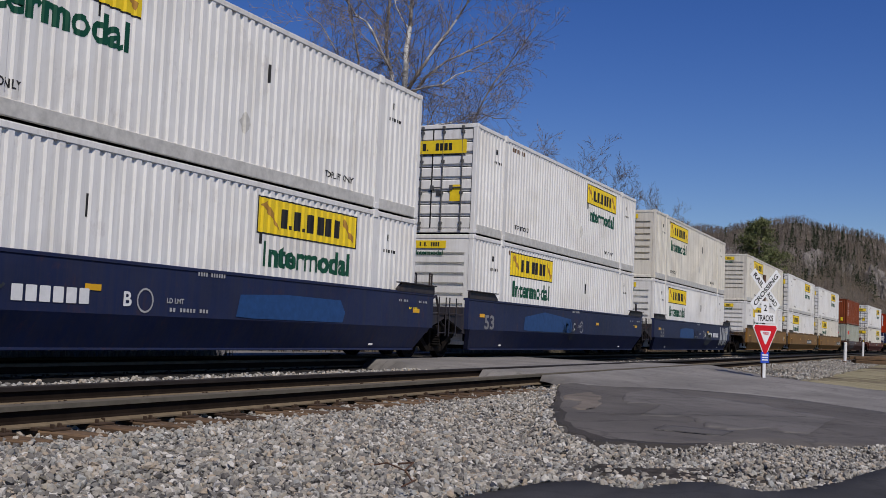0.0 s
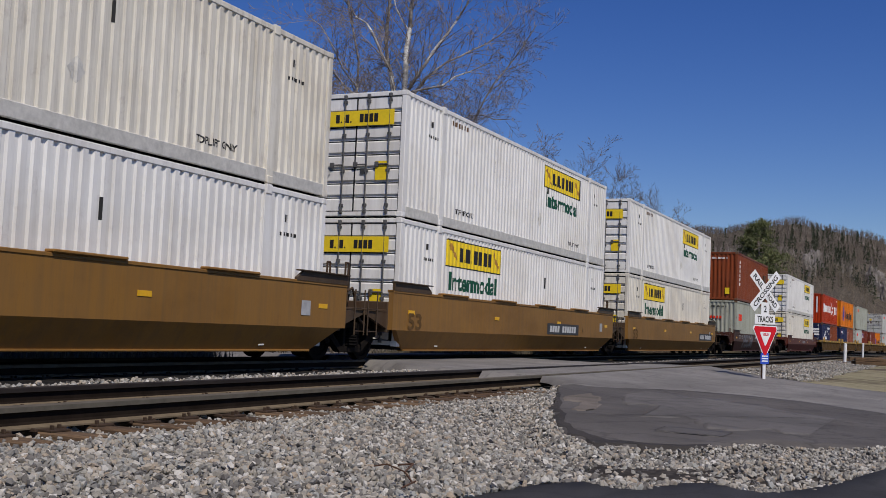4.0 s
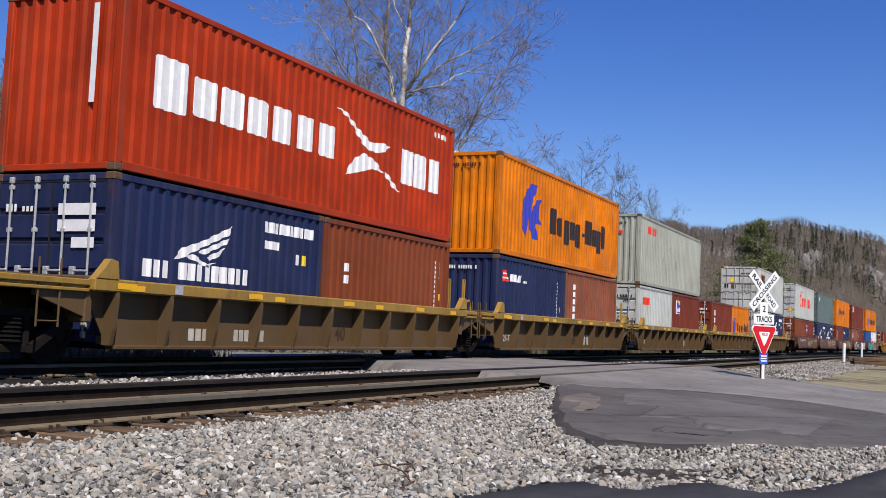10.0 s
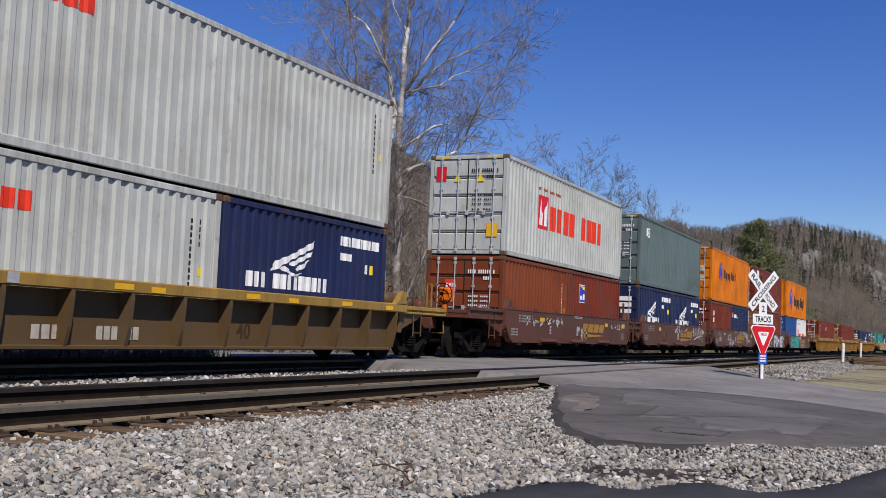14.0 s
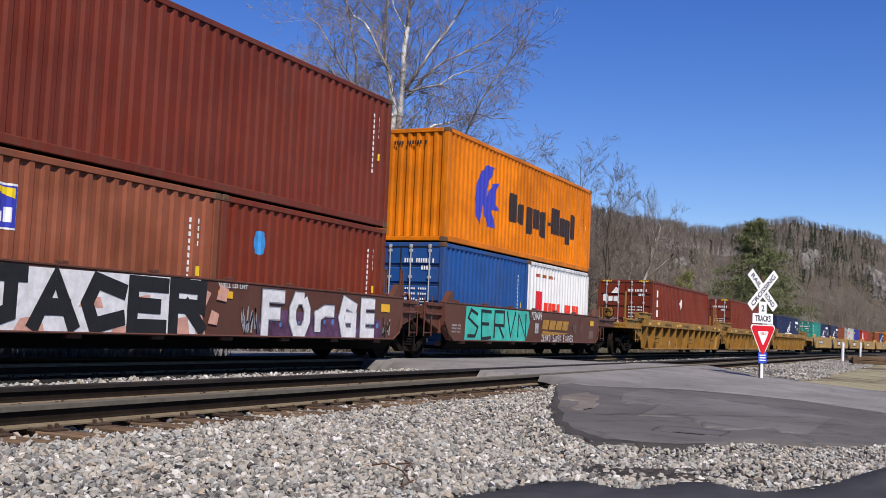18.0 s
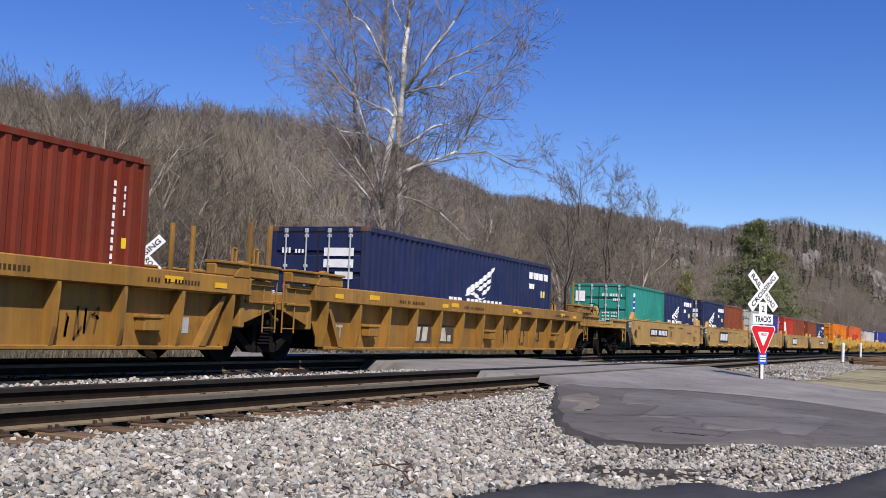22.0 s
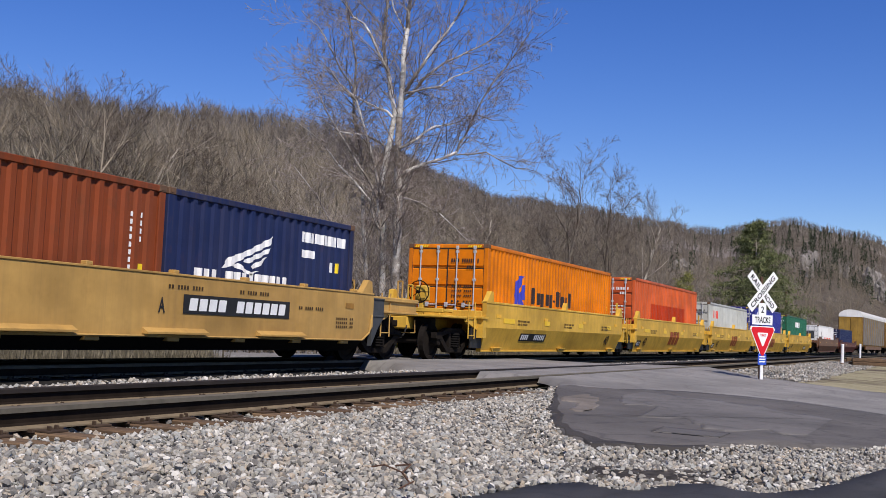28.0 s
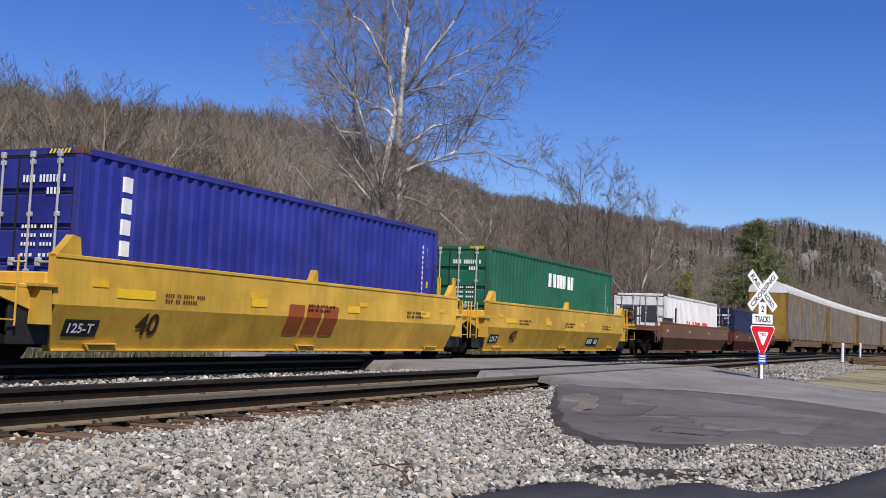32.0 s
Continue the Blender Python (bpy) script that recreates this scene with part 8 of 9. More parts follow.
side_mark(cars[1], "scrawl", polys([[(0.0, 0.1), (0.15, 0.0), (0.6, 0.08), (1.1, 0.16), (1.6, 0.02), (1.1, 0.20), (0.6, 0.13), (0.15, 0.05), (0.06, 0.12)]]), SPRAYW, 3.5, 0.74)
spray(cars[2], "sprayed_letter", stroke_letters("SAVEK ZENKO", 2.2, 0.21, 0.026, 62, 0.09, 0.15), SPRAYW, 1.3, 1.17, label="white sprayed letter")
spray(cars[2], "sprayed_letter", stroke_letters("BIG", 0.85, 0.30, 0.048, 63, 0.12, 0.15), SPRAYW, 3.70, 1.00, label="white sprayed letter")
spray(cars[2], "sprayed_letter", stroke_letters("PEACH", 1.4, 0.33, 0.048, 64, 0.12, 0.1), SPRAYW, 3.9, 0.68, label="white sprayed letter")
spray(cars[2], "sprayed_letter", stroke_letters("EVADES", 1.0, 0.23, 0.032, 65, 0.09, 0.1), SPRAYW, -5.28, 0.75, label="white sprayed letter")
spray(cars[2], "sprayed_letter", stroke_letters("BIG", 0.95, 0.36, 0.055, 66, 0.12, 0.15), SPRAYW, -2.32, 0.84)
spray(cars[2], "sprayed_letter", stroke_letters("PEACH", 1.55, 0.36, 0.055, 67, 0.12, 0.1), SPRAYW, -2.0, 0.51)
SPRAYH = plain("violet_spray", (0.13, 0.06, 0.12), 0.6, 0, 0.7, 2.4)
SPRAYB = plain("light_blue_spray", (0.10, 0.20, 0.46), 0.6, 0, 0.3, 4.0)
# JACER: peach and white slabs behind heavy black letters
for slab_of in ([(0, 0.90), (0.55, 0.88), (0.75, 0.3), (0.45, 0.0), (0.2, 0.5)], [(4.75, 0.86), (5.22, 0.70), (5.0, 0.34), (5.12, 0.0), (4.6, 0.0)]):
    side_mark(cars[3], "sprayed_ground", polys([slab_of]), SPRAYP, -5.75, 0.465, label="peach sprayed slab")
side_mark(cars[3], "sprayed_ground", polys([[(0.28, 0.0), (0.10, 0.86), (4.72, 0.90), (4.80, 0.62), (4.58, 0.3), (4.66, 0.0)]]), SPRAYW, -5.55, 0.467, -1.5085, label="white sprayed ground")
for dx, dz, w, h in ((0.75, 0.0, 0.55, 0.22), (1.9, 0.36, 0.5, 0.16), (2.55, 0.0, 0.7, 0.13), (3.05, 0.40, 0.4, 0.2), (3.9, 0.0, 0.5, 0.3)):
    side_mark(cars[3], "sprayed_shade", polys([[(0, 0), (w, 0), (w * 0.85, h), (w * 0.2, h * 0.8)]]), SPRAYP, -5.45 + dx, 0.47 + dz, -1.5110)
spray(cars[3], "sprayed_letter", stroke_letters("JACER", 4.75, 0.87, 0.235, 69, 0.025, 0.0, 0.97), BLACKP, -5.40, 0.485, -1.515, label="heavy black sprayed letter")
for dx, dz, q in ((5.2, 0.58, 0.28), (5.0, 0.18, 0.25)):
    side_mark(cars[3], "sprayed_shard", polys([[(0, 0.1 * q), (q, 0), (1.2 * q, 0.75 * q), (0.35 * q, q)]]), SPRAYP, -5.6 + dx, 0.46 + dz, -1.518)
# FORGE: white letters with a dark edge on a violet and blue ground
rr = random.Random(77)
side_mark(cars[3], "sprayed_ground", polys([[(0, 0.0), (0.1, 0.3), (0.9, 0.50), (2.2, 0.45), (3.6, 0.54), (4.7, 0.4), (4.8, 0.0)]]), SPRAYH, 0.75, 0.465, label="violet sprayed ground")
for i in range(15):
    r0 = rr.uniform(0.04, 0.085)
    side_mark(cars[3], "sprayed_dot", polys([[(r0 * math.cos(k * 0.785), r0 * math.sin(k * 0.785)) for k in range(8)]]), SPRAYB, 0.95 + 0.31 * i, rr.uniform(0.57, 0.82), -1.510)
SPRAYDK = plain("dark_outline_spray", (0.05, 0.04, 0.05), 0.6)
for thick, m, y in ((0.29, SPRAYDK, -1.511), (0.25, SPRAYG, -1.515), (0.205, SPRAYW, -1.519)):
    spray(cars[3], "sprayed_letter" if m is SPRAYW else "sprayed_outline", stroke_letters("FOrGE", 4.50, 0.62 + thick, thick, 71, 0.0, 0.0, (0.50 + thick) / 0.90), m, 1.05 - thick / 2, 0.575 - thick / 2, y, label="fat white sprayed letter" if m is SPRAYW else "")
side_mark(cars[3], "scrawl", scrawl(9, 4, 0.5, 0.55), SPRAYG, 0.35, 0.48, -1.51)
side_mark(cars[3], "scrawl", scrawl(19, 4, 0.35, 0.45), SPRAYG, 5.55, 0.48, -1.51)
side_mark(cars[4], "sprayed_ground", polys([[(0, 0.0), (0.05, 0.88), (4.6, 0.88), (4.75, 0.57), (4.55, 0.2), (4.35, 0.0)]]), SPRAYT, -5.3, 0.465, label="teal sprayed ground")
spray(cars[4], "sprayed_letter", stroke_letters("SERVN", 4.5, 0.78, 0.085, 70, 0.05, 0.0, 0.82), BLACKP, -5.15, 0.52, -1.511, label="black sprayed letter")
side_mark(cars[4], "scrawl", scrawl(10, 6, 1.1, 0.24), SPRAYW, -0.6, 1.12)
spray(cars[4], "sprayed_letter", stroke_letters("ZENKO SAVEK EVADES", 3.1, 0.22, 0.03, 68, 0.08, 0.08), SPRAYW, 0.5, 0.475, label="white sprayed letter")
side_mark(cars[4], "scrawl", scrawl(11, 5, 1.2, 0.4), SMUDGE, 3.3, 0.75)

s = E5[0]
ob = load("c20", P_BROWN, s - Q, BASE, "oxide-brown short container with a red plate on its door")
end_mark(ob, "c20", "name_plate", rects([(0, 0, 0.36, 0.34)]), REDP, 0.62, 1.55)
end_mark(ob, "c20", "barred_name", bars("TTT", 0.28, 0.12), WHITEP, 0.66, 1.66, -0.003)
id_marks(ob, "c20", WHITEP, True)
ob = load("c20", P_RED, s + Q, BASE, "oxide-red short container with a lease plate")
lease_plate(ob, "c20", 0.95, 1.55)
ob = load("c40h", P_LGREY, s, BASE + 2.61, "pale container with red emblem and red barred name")
mark(ob, "c40h", "emblem", rects([(0, 0, 0.95, 1.05)]), SIGNR, 2.75, 1.05)
d = mark(ob, "c40h", "emblem_field", polys([[(0.12, 0.12), (0.4, 0.12), (0.4, 0.5), (0.15, 0.95)], [(0.55, 0.12), (0.83, 0.12), (0.8, 0.95), (0.55, 0.5)]]), WHITEP, 2.75, 1.05)
d.matrix_basis = Matrix.Translation((0, -0.003, 0)) @ d.matrix_basis
mark(ob, "c40h", "barred_name", bars("TTTT TTTT", 5.75, 0.78, 0.6), REDP, 3.90, 1.08)
mark(ob, "c40h", "small_name", bars("xxxxxxxxxxx", 2.1, 0.12), REDBRN, 2.8, 2.25)
id_marks(ob, "c40h", BLACKP, True)
end_mark(ob, "c40h", "emblem", rects([(0, 0, 0.32, 0.42)]), SIGNR, 0.22, 2.15)
for y in (0.78, 1.50):
    end_mark(ob, "c40h", "warning_triangle", polys([[(0, 0), (0.24, 0), (0.12, 0.24)]]), YELLOWP, y, 2.12)
end_mark(ob, "c40h", "warning_label", rects([(0, 0, 0.34, 0.40)]), REFLECT, 1.86, 0.52)
s = E5[1]
for q in (-Q, Q):
    ob = load("c20", P_NAVY, s + q, BASE, "navy blue short container with white wing emblem")
    wing_marks(ob, "c20", 1.50, 1.38)
ob = load("c40h", P_SLATE, s, BASE + 2.61, "slate green-grey container with a small white emblem")
mark(ob, "c40h", "emblem", rects([(0, 0, 0.22, 0.34), (0.30, -0.04, 0.62, 0.36)]), WHITEP, 1.0, 2.1)
mark(ob, "c40h", "emblem_letter", word_flat("D", 0.2, 0.26), LOGOBLUE, 1.36, 2.13)
id_marks(ob, "c40h", WHITEP, True)
s = E5[2]
ob = load("c20", P_RED, s - Q, BASE, "oxide-red short container with white upright name")
spaced(ob, "c20", 0.80, 1.10, 1.08, 3, None, 0.25)
end_mark(ob, "c20", "barred_name", bars("Txx", 0.6, 0.30, 0.7), WHITEP, 0.25, 1.65)
id_marks(ob, "c20", WHITEP, True)
ob = load("c20", P_NAVY, s + Q, BASE, "navy blue short container with red stripes")
stripe_marks(ob, "c20", 0.38, 1.84)
id_marks(ob, "c20", WHITEP, True)
ob = load("c40h", P_ORANGE, s, BASE + 2.61, "bright orange container with blue emblem, doors leading")
folded_marks(ob, "c40h", 2.18, 0.76, 1.22, 3.60, 3.78, 0.50, 1.40)
id_marks(ob, "c40h", BLACKP, True)
end_mark(ob, "c40h", "name_plate", rects([(0, 0, 0.8, 0.16)]), YELLOWP, 0.18, 2.32)
for y, z in ((1.36, 1.55), (1.76, 1.55), (1.36, 1.05), (1.76, 1.05)):
    end_mark(ob, "c40h", "data_plate", rects([(0, 0, 0.30, 0.32)]), GALVW := plain("pale_data_plate", (0.62, 0.58, 0.42), 0.6), y, z)
s = E5[3]
ob = load("c20", P_PINK, s - Q, BASE, "faded terracotta short container with a lease plate")
lease_plate(ob, "c20", 0.9, 1.5)
id_marks(ob, "c20", WHITEP, True)
ob = load("c20", P_RED, s + Q, BASE, "oxide-red short container with a round blue emblem")
mark(ob, "c20", "round_emblem", polys([[(0.22 * math.cos(k * math.pi / 8), 0.22 * math.sin(k * math.pi / 8)) for k in range(16)]]), LOGOSKY := plain("sky_blue_emblem", (0.05, 0.28, 0.62), 0.5), 1.2, 1.85)
id_marks(ob, "c20", WHITEP, True)
ob = load("c40h", P_MAROON, s, BASE + 2.61, "maroon container with a white plate stacked on two")
mark(ob, "c40h", "white_plate", rects([(0, 0, 0.85, 0.62)]), WHITEP, 0.75, 2.05)
mark(ob, "c40h", "plate_mark", bars("TTTT", 0.62, 0.12), SIGNR, 0.86, 2.25)
id_marks(ob, "c40h", WHITEP, True)
s = E5[4]
ob = load("c20", P_BLUE, s - Q, BASE, "mid-blue short container with pale doors")
id_marks(ob, "c20", WHITEP, True)
ob = load("c20", P_REEF, s + Q, BASE, "white short container with red barred name")
mark(ob, "c20", "emblem", rects([(0, 0, 0.58, 0.68)]), SIGNR, 0.67, 1.03)
mark(ob, "c20", "barred_name", bars("TTTT TTTT", 3.6, 0.42, 0.6), REDP, 1.48, 0.96)
mark(ob, "c20", "small_name", bars("xxxxxxxxxx", 1.9, 0.14), REDBRN, 0.66, 2.14)
ob = load("c40h", P_ORANGE, s, BASE + 2.61, "bright orange container with blue emblem", False)
folded_marks(ob, "c40h", 1.82, 1.28, 0.66, 4.30, 6.10, 0.83, 0.98)
id_marks(ob, "c40h", BLACKP, False)
end_mark(ob, "c40h", "warning_triangle", polys([[(0, 0), (0.18, 0), (0.09, 0.18)]]), YELLOWP, 0.6, 2.3)


SMUDGED = plain("dark_chalk", (0.15, 0.082, 0.026), 0.7, 0, 0.4, 4.0)
PANELD = plain("grey_brown_panel", (0.075, 0.055, 0.042), 0.7)


# three golden long cars with ribs and single loads
def gold_car(s, ends, n):
    c = set_car(well_car("ribbed", C_GOLD, "golden-yellow ribbed well car with worn stencils", 9.6, 1.49, ends, 1.18, C_GOLD, rib_n=13), s)
    side_mark(c, "stencil", word_flat("53", 0.55, 0.34), STENCIL, (-0.95, -4.95, 4.4)[n], 0.48, -1.277)
    side_mark(c, "stencil", word_flat("25T", 0.5, 0.30), GREYW, -7.55, 0.45, -1.277)
    px = -3.85
    if n == 0:
        for k in range(2):
            side_mark(c, "number_mark", bars(("TTTT", "TTTTTT")[k], (0.7, 0.85)[k], 0.18, 0.74), GREYWH, (-5.15, -3.8)[k], 0.45, -1.277)
    for dx, w in ((0.0, 1.04), (1.34, 1.04)) if n else ():
        side_mark(c, "name_panel", rects([(0, 0, w, 0.44)]), PANELD, px + dx, 0.40, -1.277)
        side_mark(c, "barred_name", polys([block(0.12, 0.03, 0.40, 0.36, 0.2), block(0.52, 0.03, 0.80, 0.36, 0.2)] if dx == 0 else [block(0.22, 0.03, 0.62, 0.36, -0.3), block(0.66, 0.03, 0.86, 0.18, 0.0)]), OCHREL, px + dx, 0.42, -1.281)
    side_mark(c, "scrawl", scrawl(20 + n, 4, 0.75, 0.6), SMUDGED, (-2.4, 1.7, 1.65)[n], 0.36, -1.277)
    side_mark(c, "scrawl", scrawl(30 + n, 4, 0.7, 0.5), SMUDGED, (3.0, 4.4, 3.0)[n], 0.36, -1.277)
    for i in range(4):
        side_mark(c, "sill_stripe", rects([(0, 0, 0.45, 0.10)]), REFLECT, -6.4 + i * 4.2, 1.30, -1.523)
        side_mark(c, "sill_mark", bars("TTTT TT TTTTTTTT", 1.3, 0.07), STENCIL, -5.0 + i * 3.6, 1.28, -1.523)
    side_mark(c, "stencil_box", rects([(0, 0, 0.26, 0.26)]), GREYW, 6.9, 0.50, -1.277)
    for e in (-1, 1):
        for sy in (-1, 1):
            part("end_casing", shared("end_casing", lambda: Build().box(-0.95, 0.95, -0.09, 0.12, 0.0, 0.20, 0.02).box(-0.95, -0.05, -0.14, 0.16, 0.20, 0.25, 0.012).box(0.02, 0.95, -0.14, 0.16, 0.20, 0.25, 0.012), C_GOLD), c, at(e * 8.45, sy * 1.42, 1.49, 0, 0, 0 if sy < 0 else 180))
            part("end_gusset", shared("end_gusset", lambda: Build().prism([(-0.05, 1.15), (0.05, 1.15), (0.62, 0.30), (0.45, 0.30)], "y", -0.03, 0.2), C_GOLD), c, Matrix.Translation((e * 7.9, sy * 1.40, 0)) @ Matrix.Diagonal((-e, 1, 1, 1)))
    for e in (-1, 1):
        for y in (-0.9, 0.9):
            part("stanchion", shared("stanchion", lambda: Build().box(-0.045, 0.045, -0.03, 0.03, 1.10, 2.56, 0.008).box(-0.07, 0.07, -0.05, 0.05, 1.10, 1.5, 0.01), C_GOLD), c, at(e * 9.30, y, 0))
    for x in (-6.05, 0.67, 6.05):
        part("side_bracket", shared("side_bracket", lambda: Build().box(-0.2, 0.2, -0.12, 0.08, 0.0, 0.24, 0.02).box(-0.23, 0.23, -0.14, 0.08, 0.20, 0.25, 0.01), C_GOLD), c, at(x, -1.36, 0.52))
    return c


F3 = (347.22, 366.40, 385.63)
for i, s in enumerate(F3):
    gold_car(s, ((-1,), (), (1,))[i], i)
ob = load("c40h", P_RED, F3[0], BASE, "oxide-red container with white upright name")
spaced(ob, "c40h", 0.74, 1.34, 1.28, 3, None, 0.26)
mark(ob, "c40h", "emblem", polys([[(0, 0), (0.28, 0.42), (0.1, 0.55), (-0.28, 0.35)]]), WHITEP, 5.6, 1.75)
end_mark(ob, "c40h", "barred_name", bars("Txx", 0.7, 0.30, 0.7), WHITEP, 0.25, 1.95)
end_mark(ob, "c40h", "emblem", polys([[(0, 0), (0.2, 0.26), (0.36, 0.2), (0.3, 0.0)]]), WHITEP, 0.6, 2.3)
id_marks(ob, "c40h", WHITEP, True)
ob = load("c40h", P_RED, F3[1], BASE, "plain oxide-red container in a golden car")
id_marks(ob, "c40h", WHITEP, True)
ob = load("c40", P_NAVY, F3[2], BASE, "navy blue container with white wing emblem")
wing_marks(ob, "c40", 5.40, 1.32, 1.28)


# five tan smooth cars with short boxes
DULLAMB = plain("dull_amber", (0.30, 0.15, 0.03), 0.5, 0, 0.3, 5.0)


def tan_car(s, ends, n):
    c = set_car(well_car("flat", C_TAN, "clean tan smooth-sided well car with dark end plates", 7.6, 1.44, ends, end_mat=CHARP), s)
    side_mark(c, "stencil", word_flat("40", 0.40, 0.34), BLACKP, -6.15, 0.72)
    side_mark(c, "stencil", word_flat("125T", 0.42, 0.20), WHITEP, -7.02, 1.12, -1.505)
    if n in (0, 4):
        x = -3.60 if n == 0 else 0.18
        side_mark(c, "number_panel", rects([(0, 0, 3.10, 0.31)]), BLACKP, x, 0.83)
        side_mark(c, "number_mark", bars("TTTT TTTTTT", 2.84, 0.20, 0.68, 0.15), WHITEP, x + 0.14, 0.885, -1.511)
        side_mark(c, "stencil", word_flat("BCDEA"[n], 0.16, 0.24), BLACKP, x - 0.6 if n else x + 3.74, 0.83)
    else:
        side_mark(c, "name_panel", rects([(0, 0, 2.52, 0.57)]), BLACKP, -3.00, 0.68)
        side_mark(c, "barred_name", polys([block(0.0, 0, 0.66, 0.36, 0.2, 0.08), block(0.74, 0, 1.40, 0.36, 0.2, 0.08), block(1.48, 0, 2.14, 0.36, 0.2, 0.08)]), WHITEP, -2.84, 0.79, -1.511)
        side_mark(c, "stencil", word_flat("BCDEA"[n], 0.16, 0.24), BLACKP, 2.4, 0.80)
    for x in (-5.55, 5.35):
        side_mark(c, "amber_plate", rects([(0, 0, 0.34, 0.11)]), DULLAMB, x, 1.10)
    for i in range(3):
        side_mark(c, "small_stencil", bars("TT TTTT TTTT", 0.9, 0.06), STENCIL, -0.2 + i * 1.9, 1.22 - 0.2 * (i == 2))
        side_mark(c, "small_stencil", bars("TTTTTT TT", 0.7, 0.045), STENCIL, 5.0, 0.70 + i * 0.08)
    return c


G5 = (407.15, 422.00, 437.36, 452.75, 467.60)
for i, s in enumerate(G5):
    tan_car(s, (-1,) if i == 0 else ((1,) if i == 4 else ()), i)
s = G5[0]
ob = load("c20", P_TEAL, s - Q, BASE - 0.04, "teal green short container with white upright name")
d = mark(ob, "c20", "upright_plate", rects([(0, 0, 0.34, 1.55)]), WHITEP, 0.76, 0.70)
mark(ob, "c20", "upright_name", column(6, 0.20, 1.40, 0.72), LOGOBLUE, 0.83, 0.76).location.y -= 0.003
id_marks(ob, "c20", WHITEP, True)
end_mark(ob, "c20", "white_plate", rects([(0, 0, 0.4, 0.42)]), WHITEP, 0.25, 1.85)
ob = load("c20", P_NAVY, s + Q, BASE - 0.04, "navy blue short container with white wing emblem")
wing_marks(ob, "c20", 1.50, 1.38)
s = G5[1]
ob = load("c20", P_NAVY, s - Q, BASE - 0.04, "navy blue short container with white wing emblem")
wing_marks(ob, "c20", 1.50, 1.38)
ob = load("c20", P_BROWN, s + Q, BASE - 0.04, "oxide-brown short container in a well")
id_marks(ob, "c20", WHITEP, True)
s = G5[2]
ob = load("c20", P_LGREY, s - Q, BASE - 0.04, "light grey short container with red mark")
cargo_marks(ob, "c20", 0.89, 1.83, 0.30, 1.24, 2)
id_marks(ob, "c20", BLACKP, True)
ob = load("c20", P_ULTRA, s + Q, BASE - 0.04, "deep blue short container with a yellow name")
mark(ob, "c20", "barred_name", bars("TTTT", 1.30, 0.20, 0.75), YELLOWP, 0.53, 2.03)
id_marks(ob, "c20", WHITEP, True)
s = G5[3]
ob = load("c20", P_CRED, s - Q, BASE - 0.04, "bright red short container with a white emblem")
mark(ob, "c20", "emblem", polys([[(0, 0), (0.35, 0), (0.35, 0.75), (0, 0.75)], [(0.45, 0.0), (0.95, 0.0), (0.80, 0.75), (0.45, 0.75)]]), WHITEP, 0.6, 1.45)
id_marks(ob, "c20", WHITEP, True)
ob = load("c20", P_BROWN, s + Q, BASE - 0.04, "oxide-brown short container in a well")
id_marks(ob, "c20", WHITEP, True)
s = G5[4]
ob = load("c20", P_BROWN, s - Q, BASE - 0.04, "oxide-brown short container with a red plate on its door")
end_mark(ob, "c20", "name_plate", rects([(0, 0, 0.36, 0.34)]), REDP, 0.62, 1.72)
end_mark(ob, "c20", "barred_name", bars("TTT", 0.28, 0.12), WHITEP, 0.66, 1.83, -0.003)
id_marks(ob, "c20", WHITEP, True)
ob = load("c20", P_NAVY, s + Q, BASE - 0.04, "navy blue short container with white wing emblem")
wing_marks(ob, "c20", 1.50, 1.38)


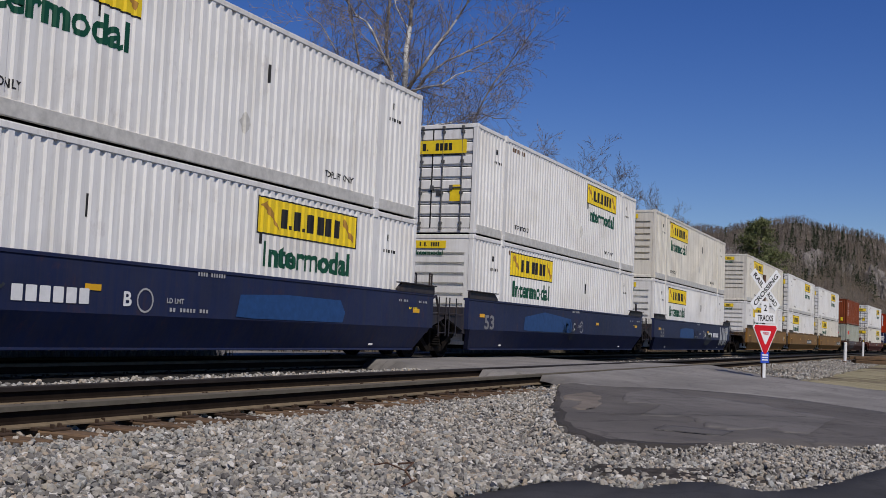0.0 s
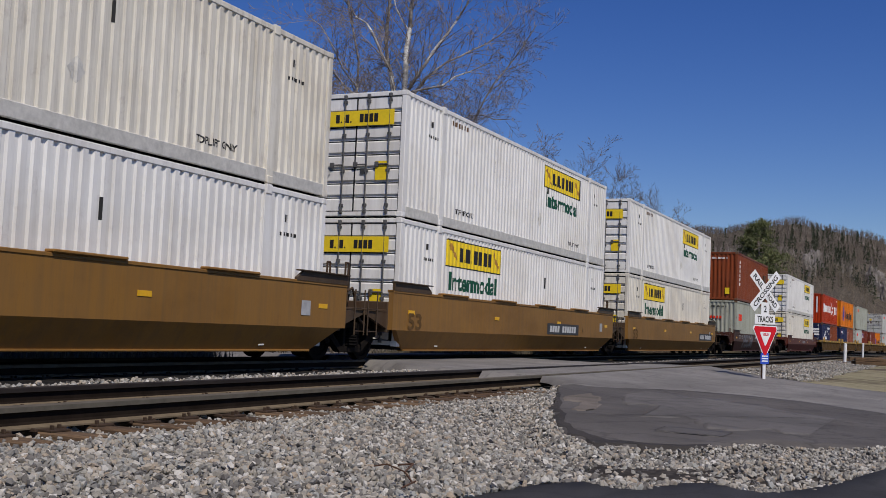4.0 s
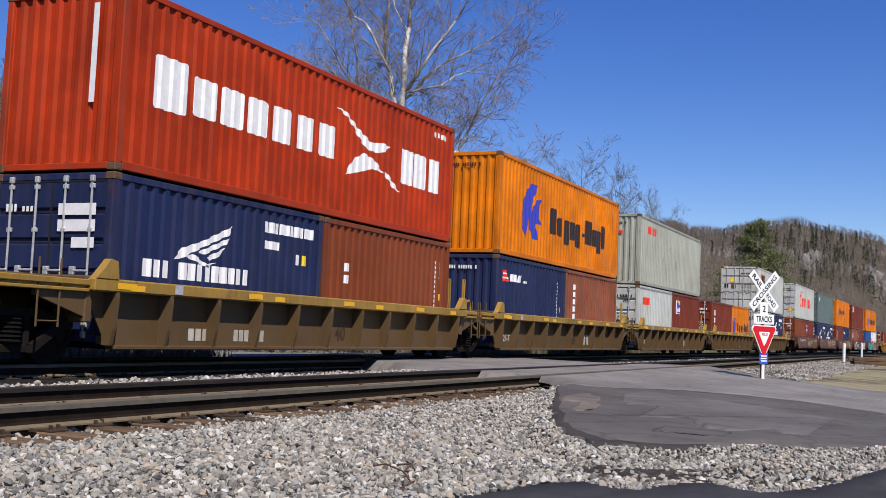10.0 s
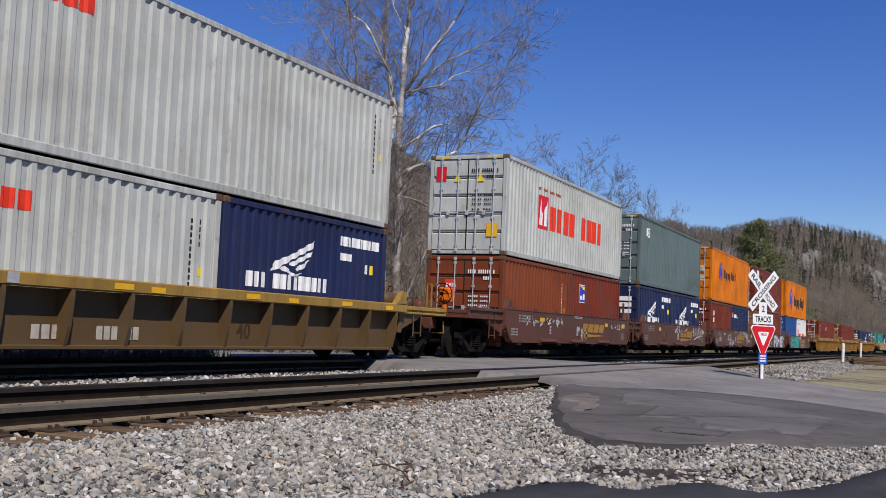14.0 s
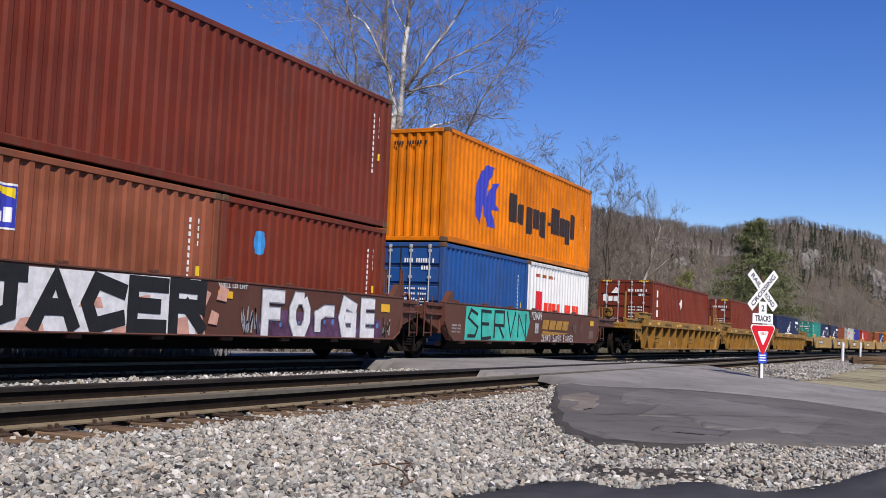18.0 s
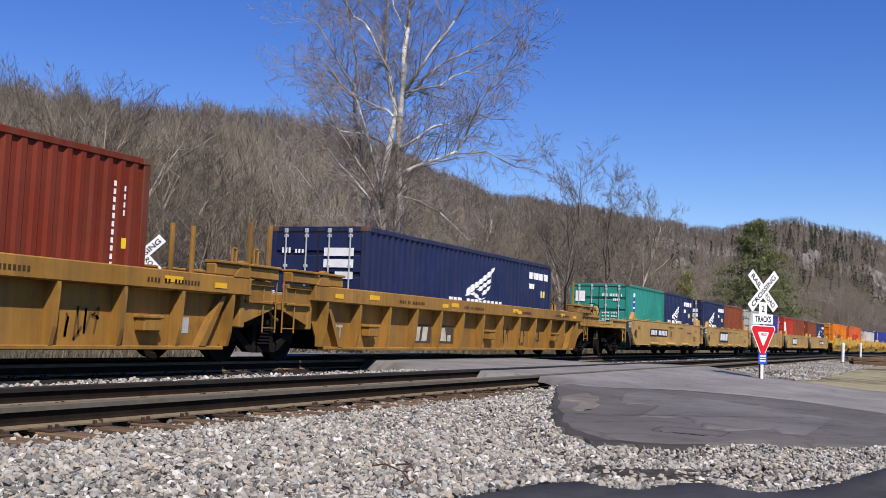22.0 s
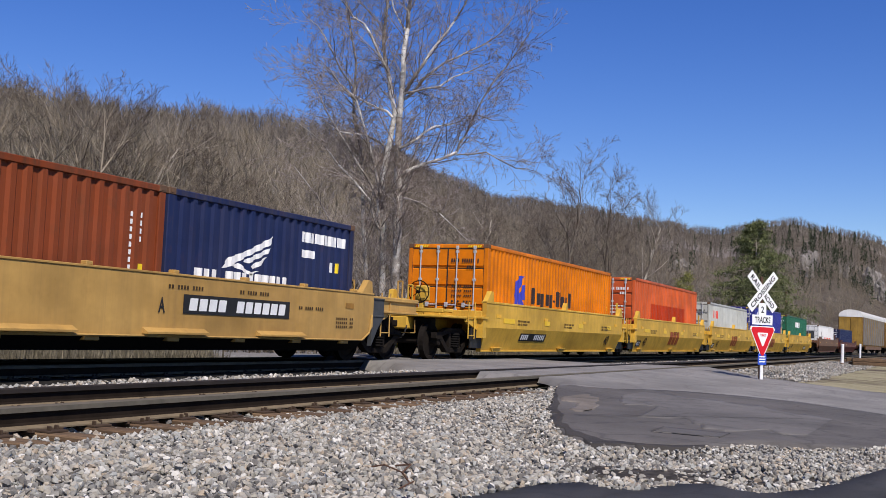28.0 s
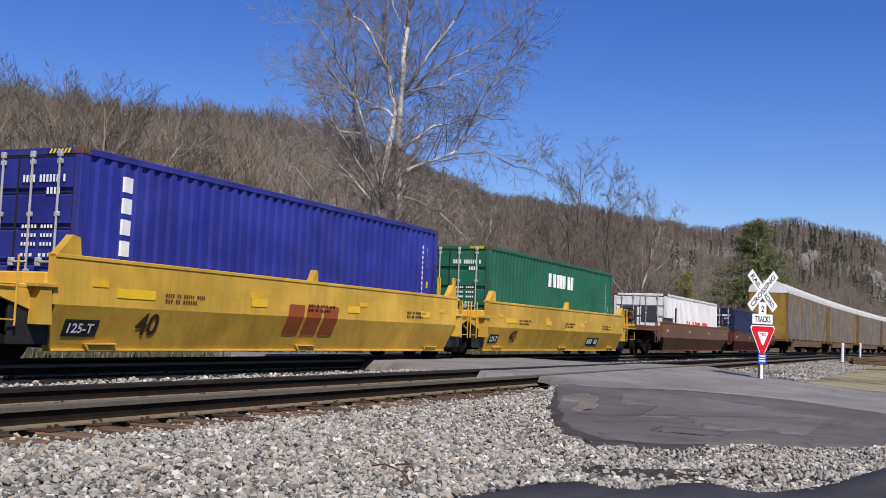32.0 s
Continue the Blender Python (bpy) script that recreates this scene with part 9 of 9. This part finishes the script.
# five clean yellow cars
def yellow_car(s, ends, n):
    c = set_car(well_car("angled", C_YEL, "clean bright yellow well car with a bent lower side", 7.8, 1.55, ends, 0.86, end_mat=C_YEL), s)
    lean = 20.4
    side_mark(c, "stencil", word_flat("40", 0.50, 0.36), STENCIL, (4.62, -5.38, -5.20, -4.95, -4.95)[n], 0.46, -1.360, lean)
    for e in (-1, 1):
        part("end_plate", shared("dark_end_plate", lambda: Build().box(-0.36, 0.36, -0.03, 0.03, 0.30, 0.98, 0.01), BLACKP), c, at(e * 6.98, -1.30, 0), "black end plate")
    if n:
        side_mark(c, "stencil", word_flat("125-T", 0.50, 0.15), WHITEP, -6.33, 0.47, -1.368, lean)
        side_mark(c, "black_plate", rects([(0, 0, 0.68, 0.26)]), BLACKP, -6.42, 0.42, -1.344, lean)
    for i in range(4):
        side_mark(c, "side_stripe", rects([(0, 0, 0.85 if i == 0 else 0.5, 0.14)]), REFLECTY, -5.5 + i * 3.4, 1.00)
    for i in range(3):
        side_mark(c, "small_stencil", bars("TTTT TT TTTTT TTTT", 1.0, 0.055), STENCIL, -4.4 + i * 4.2, 1.06)
        side_mark(c, "small_stencil", bars("TTT TT TTTTTT", 0.8, 0.055), STENCIL, -4.4 + i * 4.2, 0.97)
    if n == 0:
        side_mark(c, "number_panel", rects([(0, 0, 2.25, 0.24)]), BLACKP, -4.02, 0.52, -1.382, lean)
        side_mark(c, "number_mark", bars("TTTT   TTTTTT", 2.05, 0.16, 0.66), WHITEP, -3.92, 0.56, -1.402, lean)
    elif n < 4:
        bent_mark(c, "barred_name", bars("TTT", 1.9, 0.56, 0.85, 0.15), REDBRN, -0.95, 0.53, 0.86)
    else:
        side_mark(c, "number_panel", rects([(0, 0, 1.4, 0.28)]), BLACKP, 2.4, 0.40, -1.337, lean)
        side_mark(c, "number_mark", bars("TTT TT", 1.2, 0.18, 0.66), WHITEP, 2.5, 0.45, -1.361, lean)
    for x in (-5.6, 0.0, 5.6):
        part("jacking_bracket", shared("jacking_bracket", lambda: Build().prism([(-0.34, 0.10), (0.34, 0.10), (0.26, 0.0), (-0.26, 0.0)], "y", -0.09, 0.05).box(-0.28, 0.28, -0.14, 0.05, 0.085, 0.11, 0.005), C_YEL), c, at(x, -1.26, 0.22))
    for e in (-1, 1):
        part("end_bracket", shared("end_bracket", lambda: Build().prism([(-0.12, 0.0), (0.14, 0.0), (0.10, 0.52), (-0.10, 0.52)], "y", -0.1, 0.08).box(-0.2, 0.2, -0.13, 0.1, 0.5, 0.56, 0.01), C_YEL), c, at(e * 6.9, -1.42, 0.58))
    return c


REFLECTY = plain("yellow_tape", (0.80, 0.50, 0.02), 0.4, 0, 0.08)
H5 = (487.20, 502.84, 518.45, 534.07, 549.65)
for i, s in enumerate(H5):
    yellow_car(s, (-1,) if i == 0 else ((1,) if i == 4 else ()), i)
ob = load("c40h", P_ORANGE, H5[0], BASE - 0.06, "bright orange container with blue emblem, pale doors")
folded_marks(ob, "c40h", 2.10, 0.76, 1.20, 3.55, 3.82, 0.50, 1.39)
id_marks(ob, "c40h", BLACKP, True)
ob = load("c40h", P_RUSTO, H5[1], BASE, "faded red-orange container with a repainted rectangle")
mark(ob, "c40h", "repaint_patch", rects([(0, 0, 6.6, 0.95)]), P_SIGNAL, 2.8, 0.98, "brighter repainted rectangle")
id_marks(ob, "c40h", WHITEP, True)
ob = load("c40", P_LGREY, H5[2], BASE - 0.04, "light grey container with red mark")
cargo_marks(ob, "c40", 1.2, 1.75, 0.42, 1.2, 2)
id_marks(ob, "c40", BLACKP, True)
ob = load("c40h", P_ULTRA, H5[3], BASE - 0.04, "ultramarine container with a white upright name", True, 4)
mark(ob, "c40h", "upright_name", column(6, 0.25, 1.95, 0.72), WHITEP, 0.92, 0.72)
id_marks(ob, "c40h", WHITEP, True)
ob = load("c40h", P_GREEN, H5[4], BASE - 0.10, "bottle-green container with a white barred name")
mark(ob, "c40h", "barred_name", bars("TTTTTTT", 2.5, 0.43, 0.55), WHITEP, 5.03, 2.02)
id_marks(ob, "c40h", WHITEP, True)

# the last two wells, then covered car carriers
c = set_car(well_car("angled", C_RBRN, "dull brown well car with rust streaks", 8.9, 1.46, (-1,), 0.8), 570.7)
ob = load("c40", P_REEF, 570.7, BASE - 0.12, "white refrigerated container with a low red name")
mark(ob, "c40", "barred_name", bars("TT TTTT TTT", 5.2, 0.5, 0.55), REDP, 4.4, 0.95)
mark(ob, "c40", "vent", rects([(0, 0, 0.5, 0.8)]), LOGOBLK, 1.8, 1.2)
end_mark(ob, "c40", "cooling_grille", rects([(0, 0, 0.8, 0.9), (1.0, 0.2, 1.7, 0.9)]), CHARP, 0.3, 1.1)
c = set_car(well_car("angled", C_MAR, "red-maroon well car behind a brown one", 8.9, 1.30, (1,), 0.8), 588.6)
ob = load("c40", P_NAVY, 588.6, BASE - 0.12, "navy blue container with small white plates")
id_marks(ob, "c40", WHITEP, True)
for i in range(6):
    ride(car_carrier("silver-roofed covered car carrier with ochre end doors", plain("galvanised_panel", (0.20, 0.175, 0.145), 0.65, 0.1, 0.5, 0.8)), 617.6 + i * 28.6, 0.0)


def motions():
    """The whole train rolls past on the main track, and every wheel turns."""
    ts = [0, 1] + list(range(2, 31, 2)) + [31, 32]
    for ob, s, z in RIDERS:
        rows = []
        for t in ts:
            x, y, a = on_track(s - gone(t))
            rows.append((t, Matrix.Translation((x, y, z)) @ Matrix.Rotation(a, 4, "Z")))
        walk(ob, rows)
    first = SPUN[0]
    walk(first, roll_rows())
    turn = first.animation_data
    for w in WHEELSETS[1:]:
        w.rotation_mode = "QUATERNION"
        a = w.animation_data_create()
        a.action = turn.action
        a.action_slot = turn.action_slot


motions()
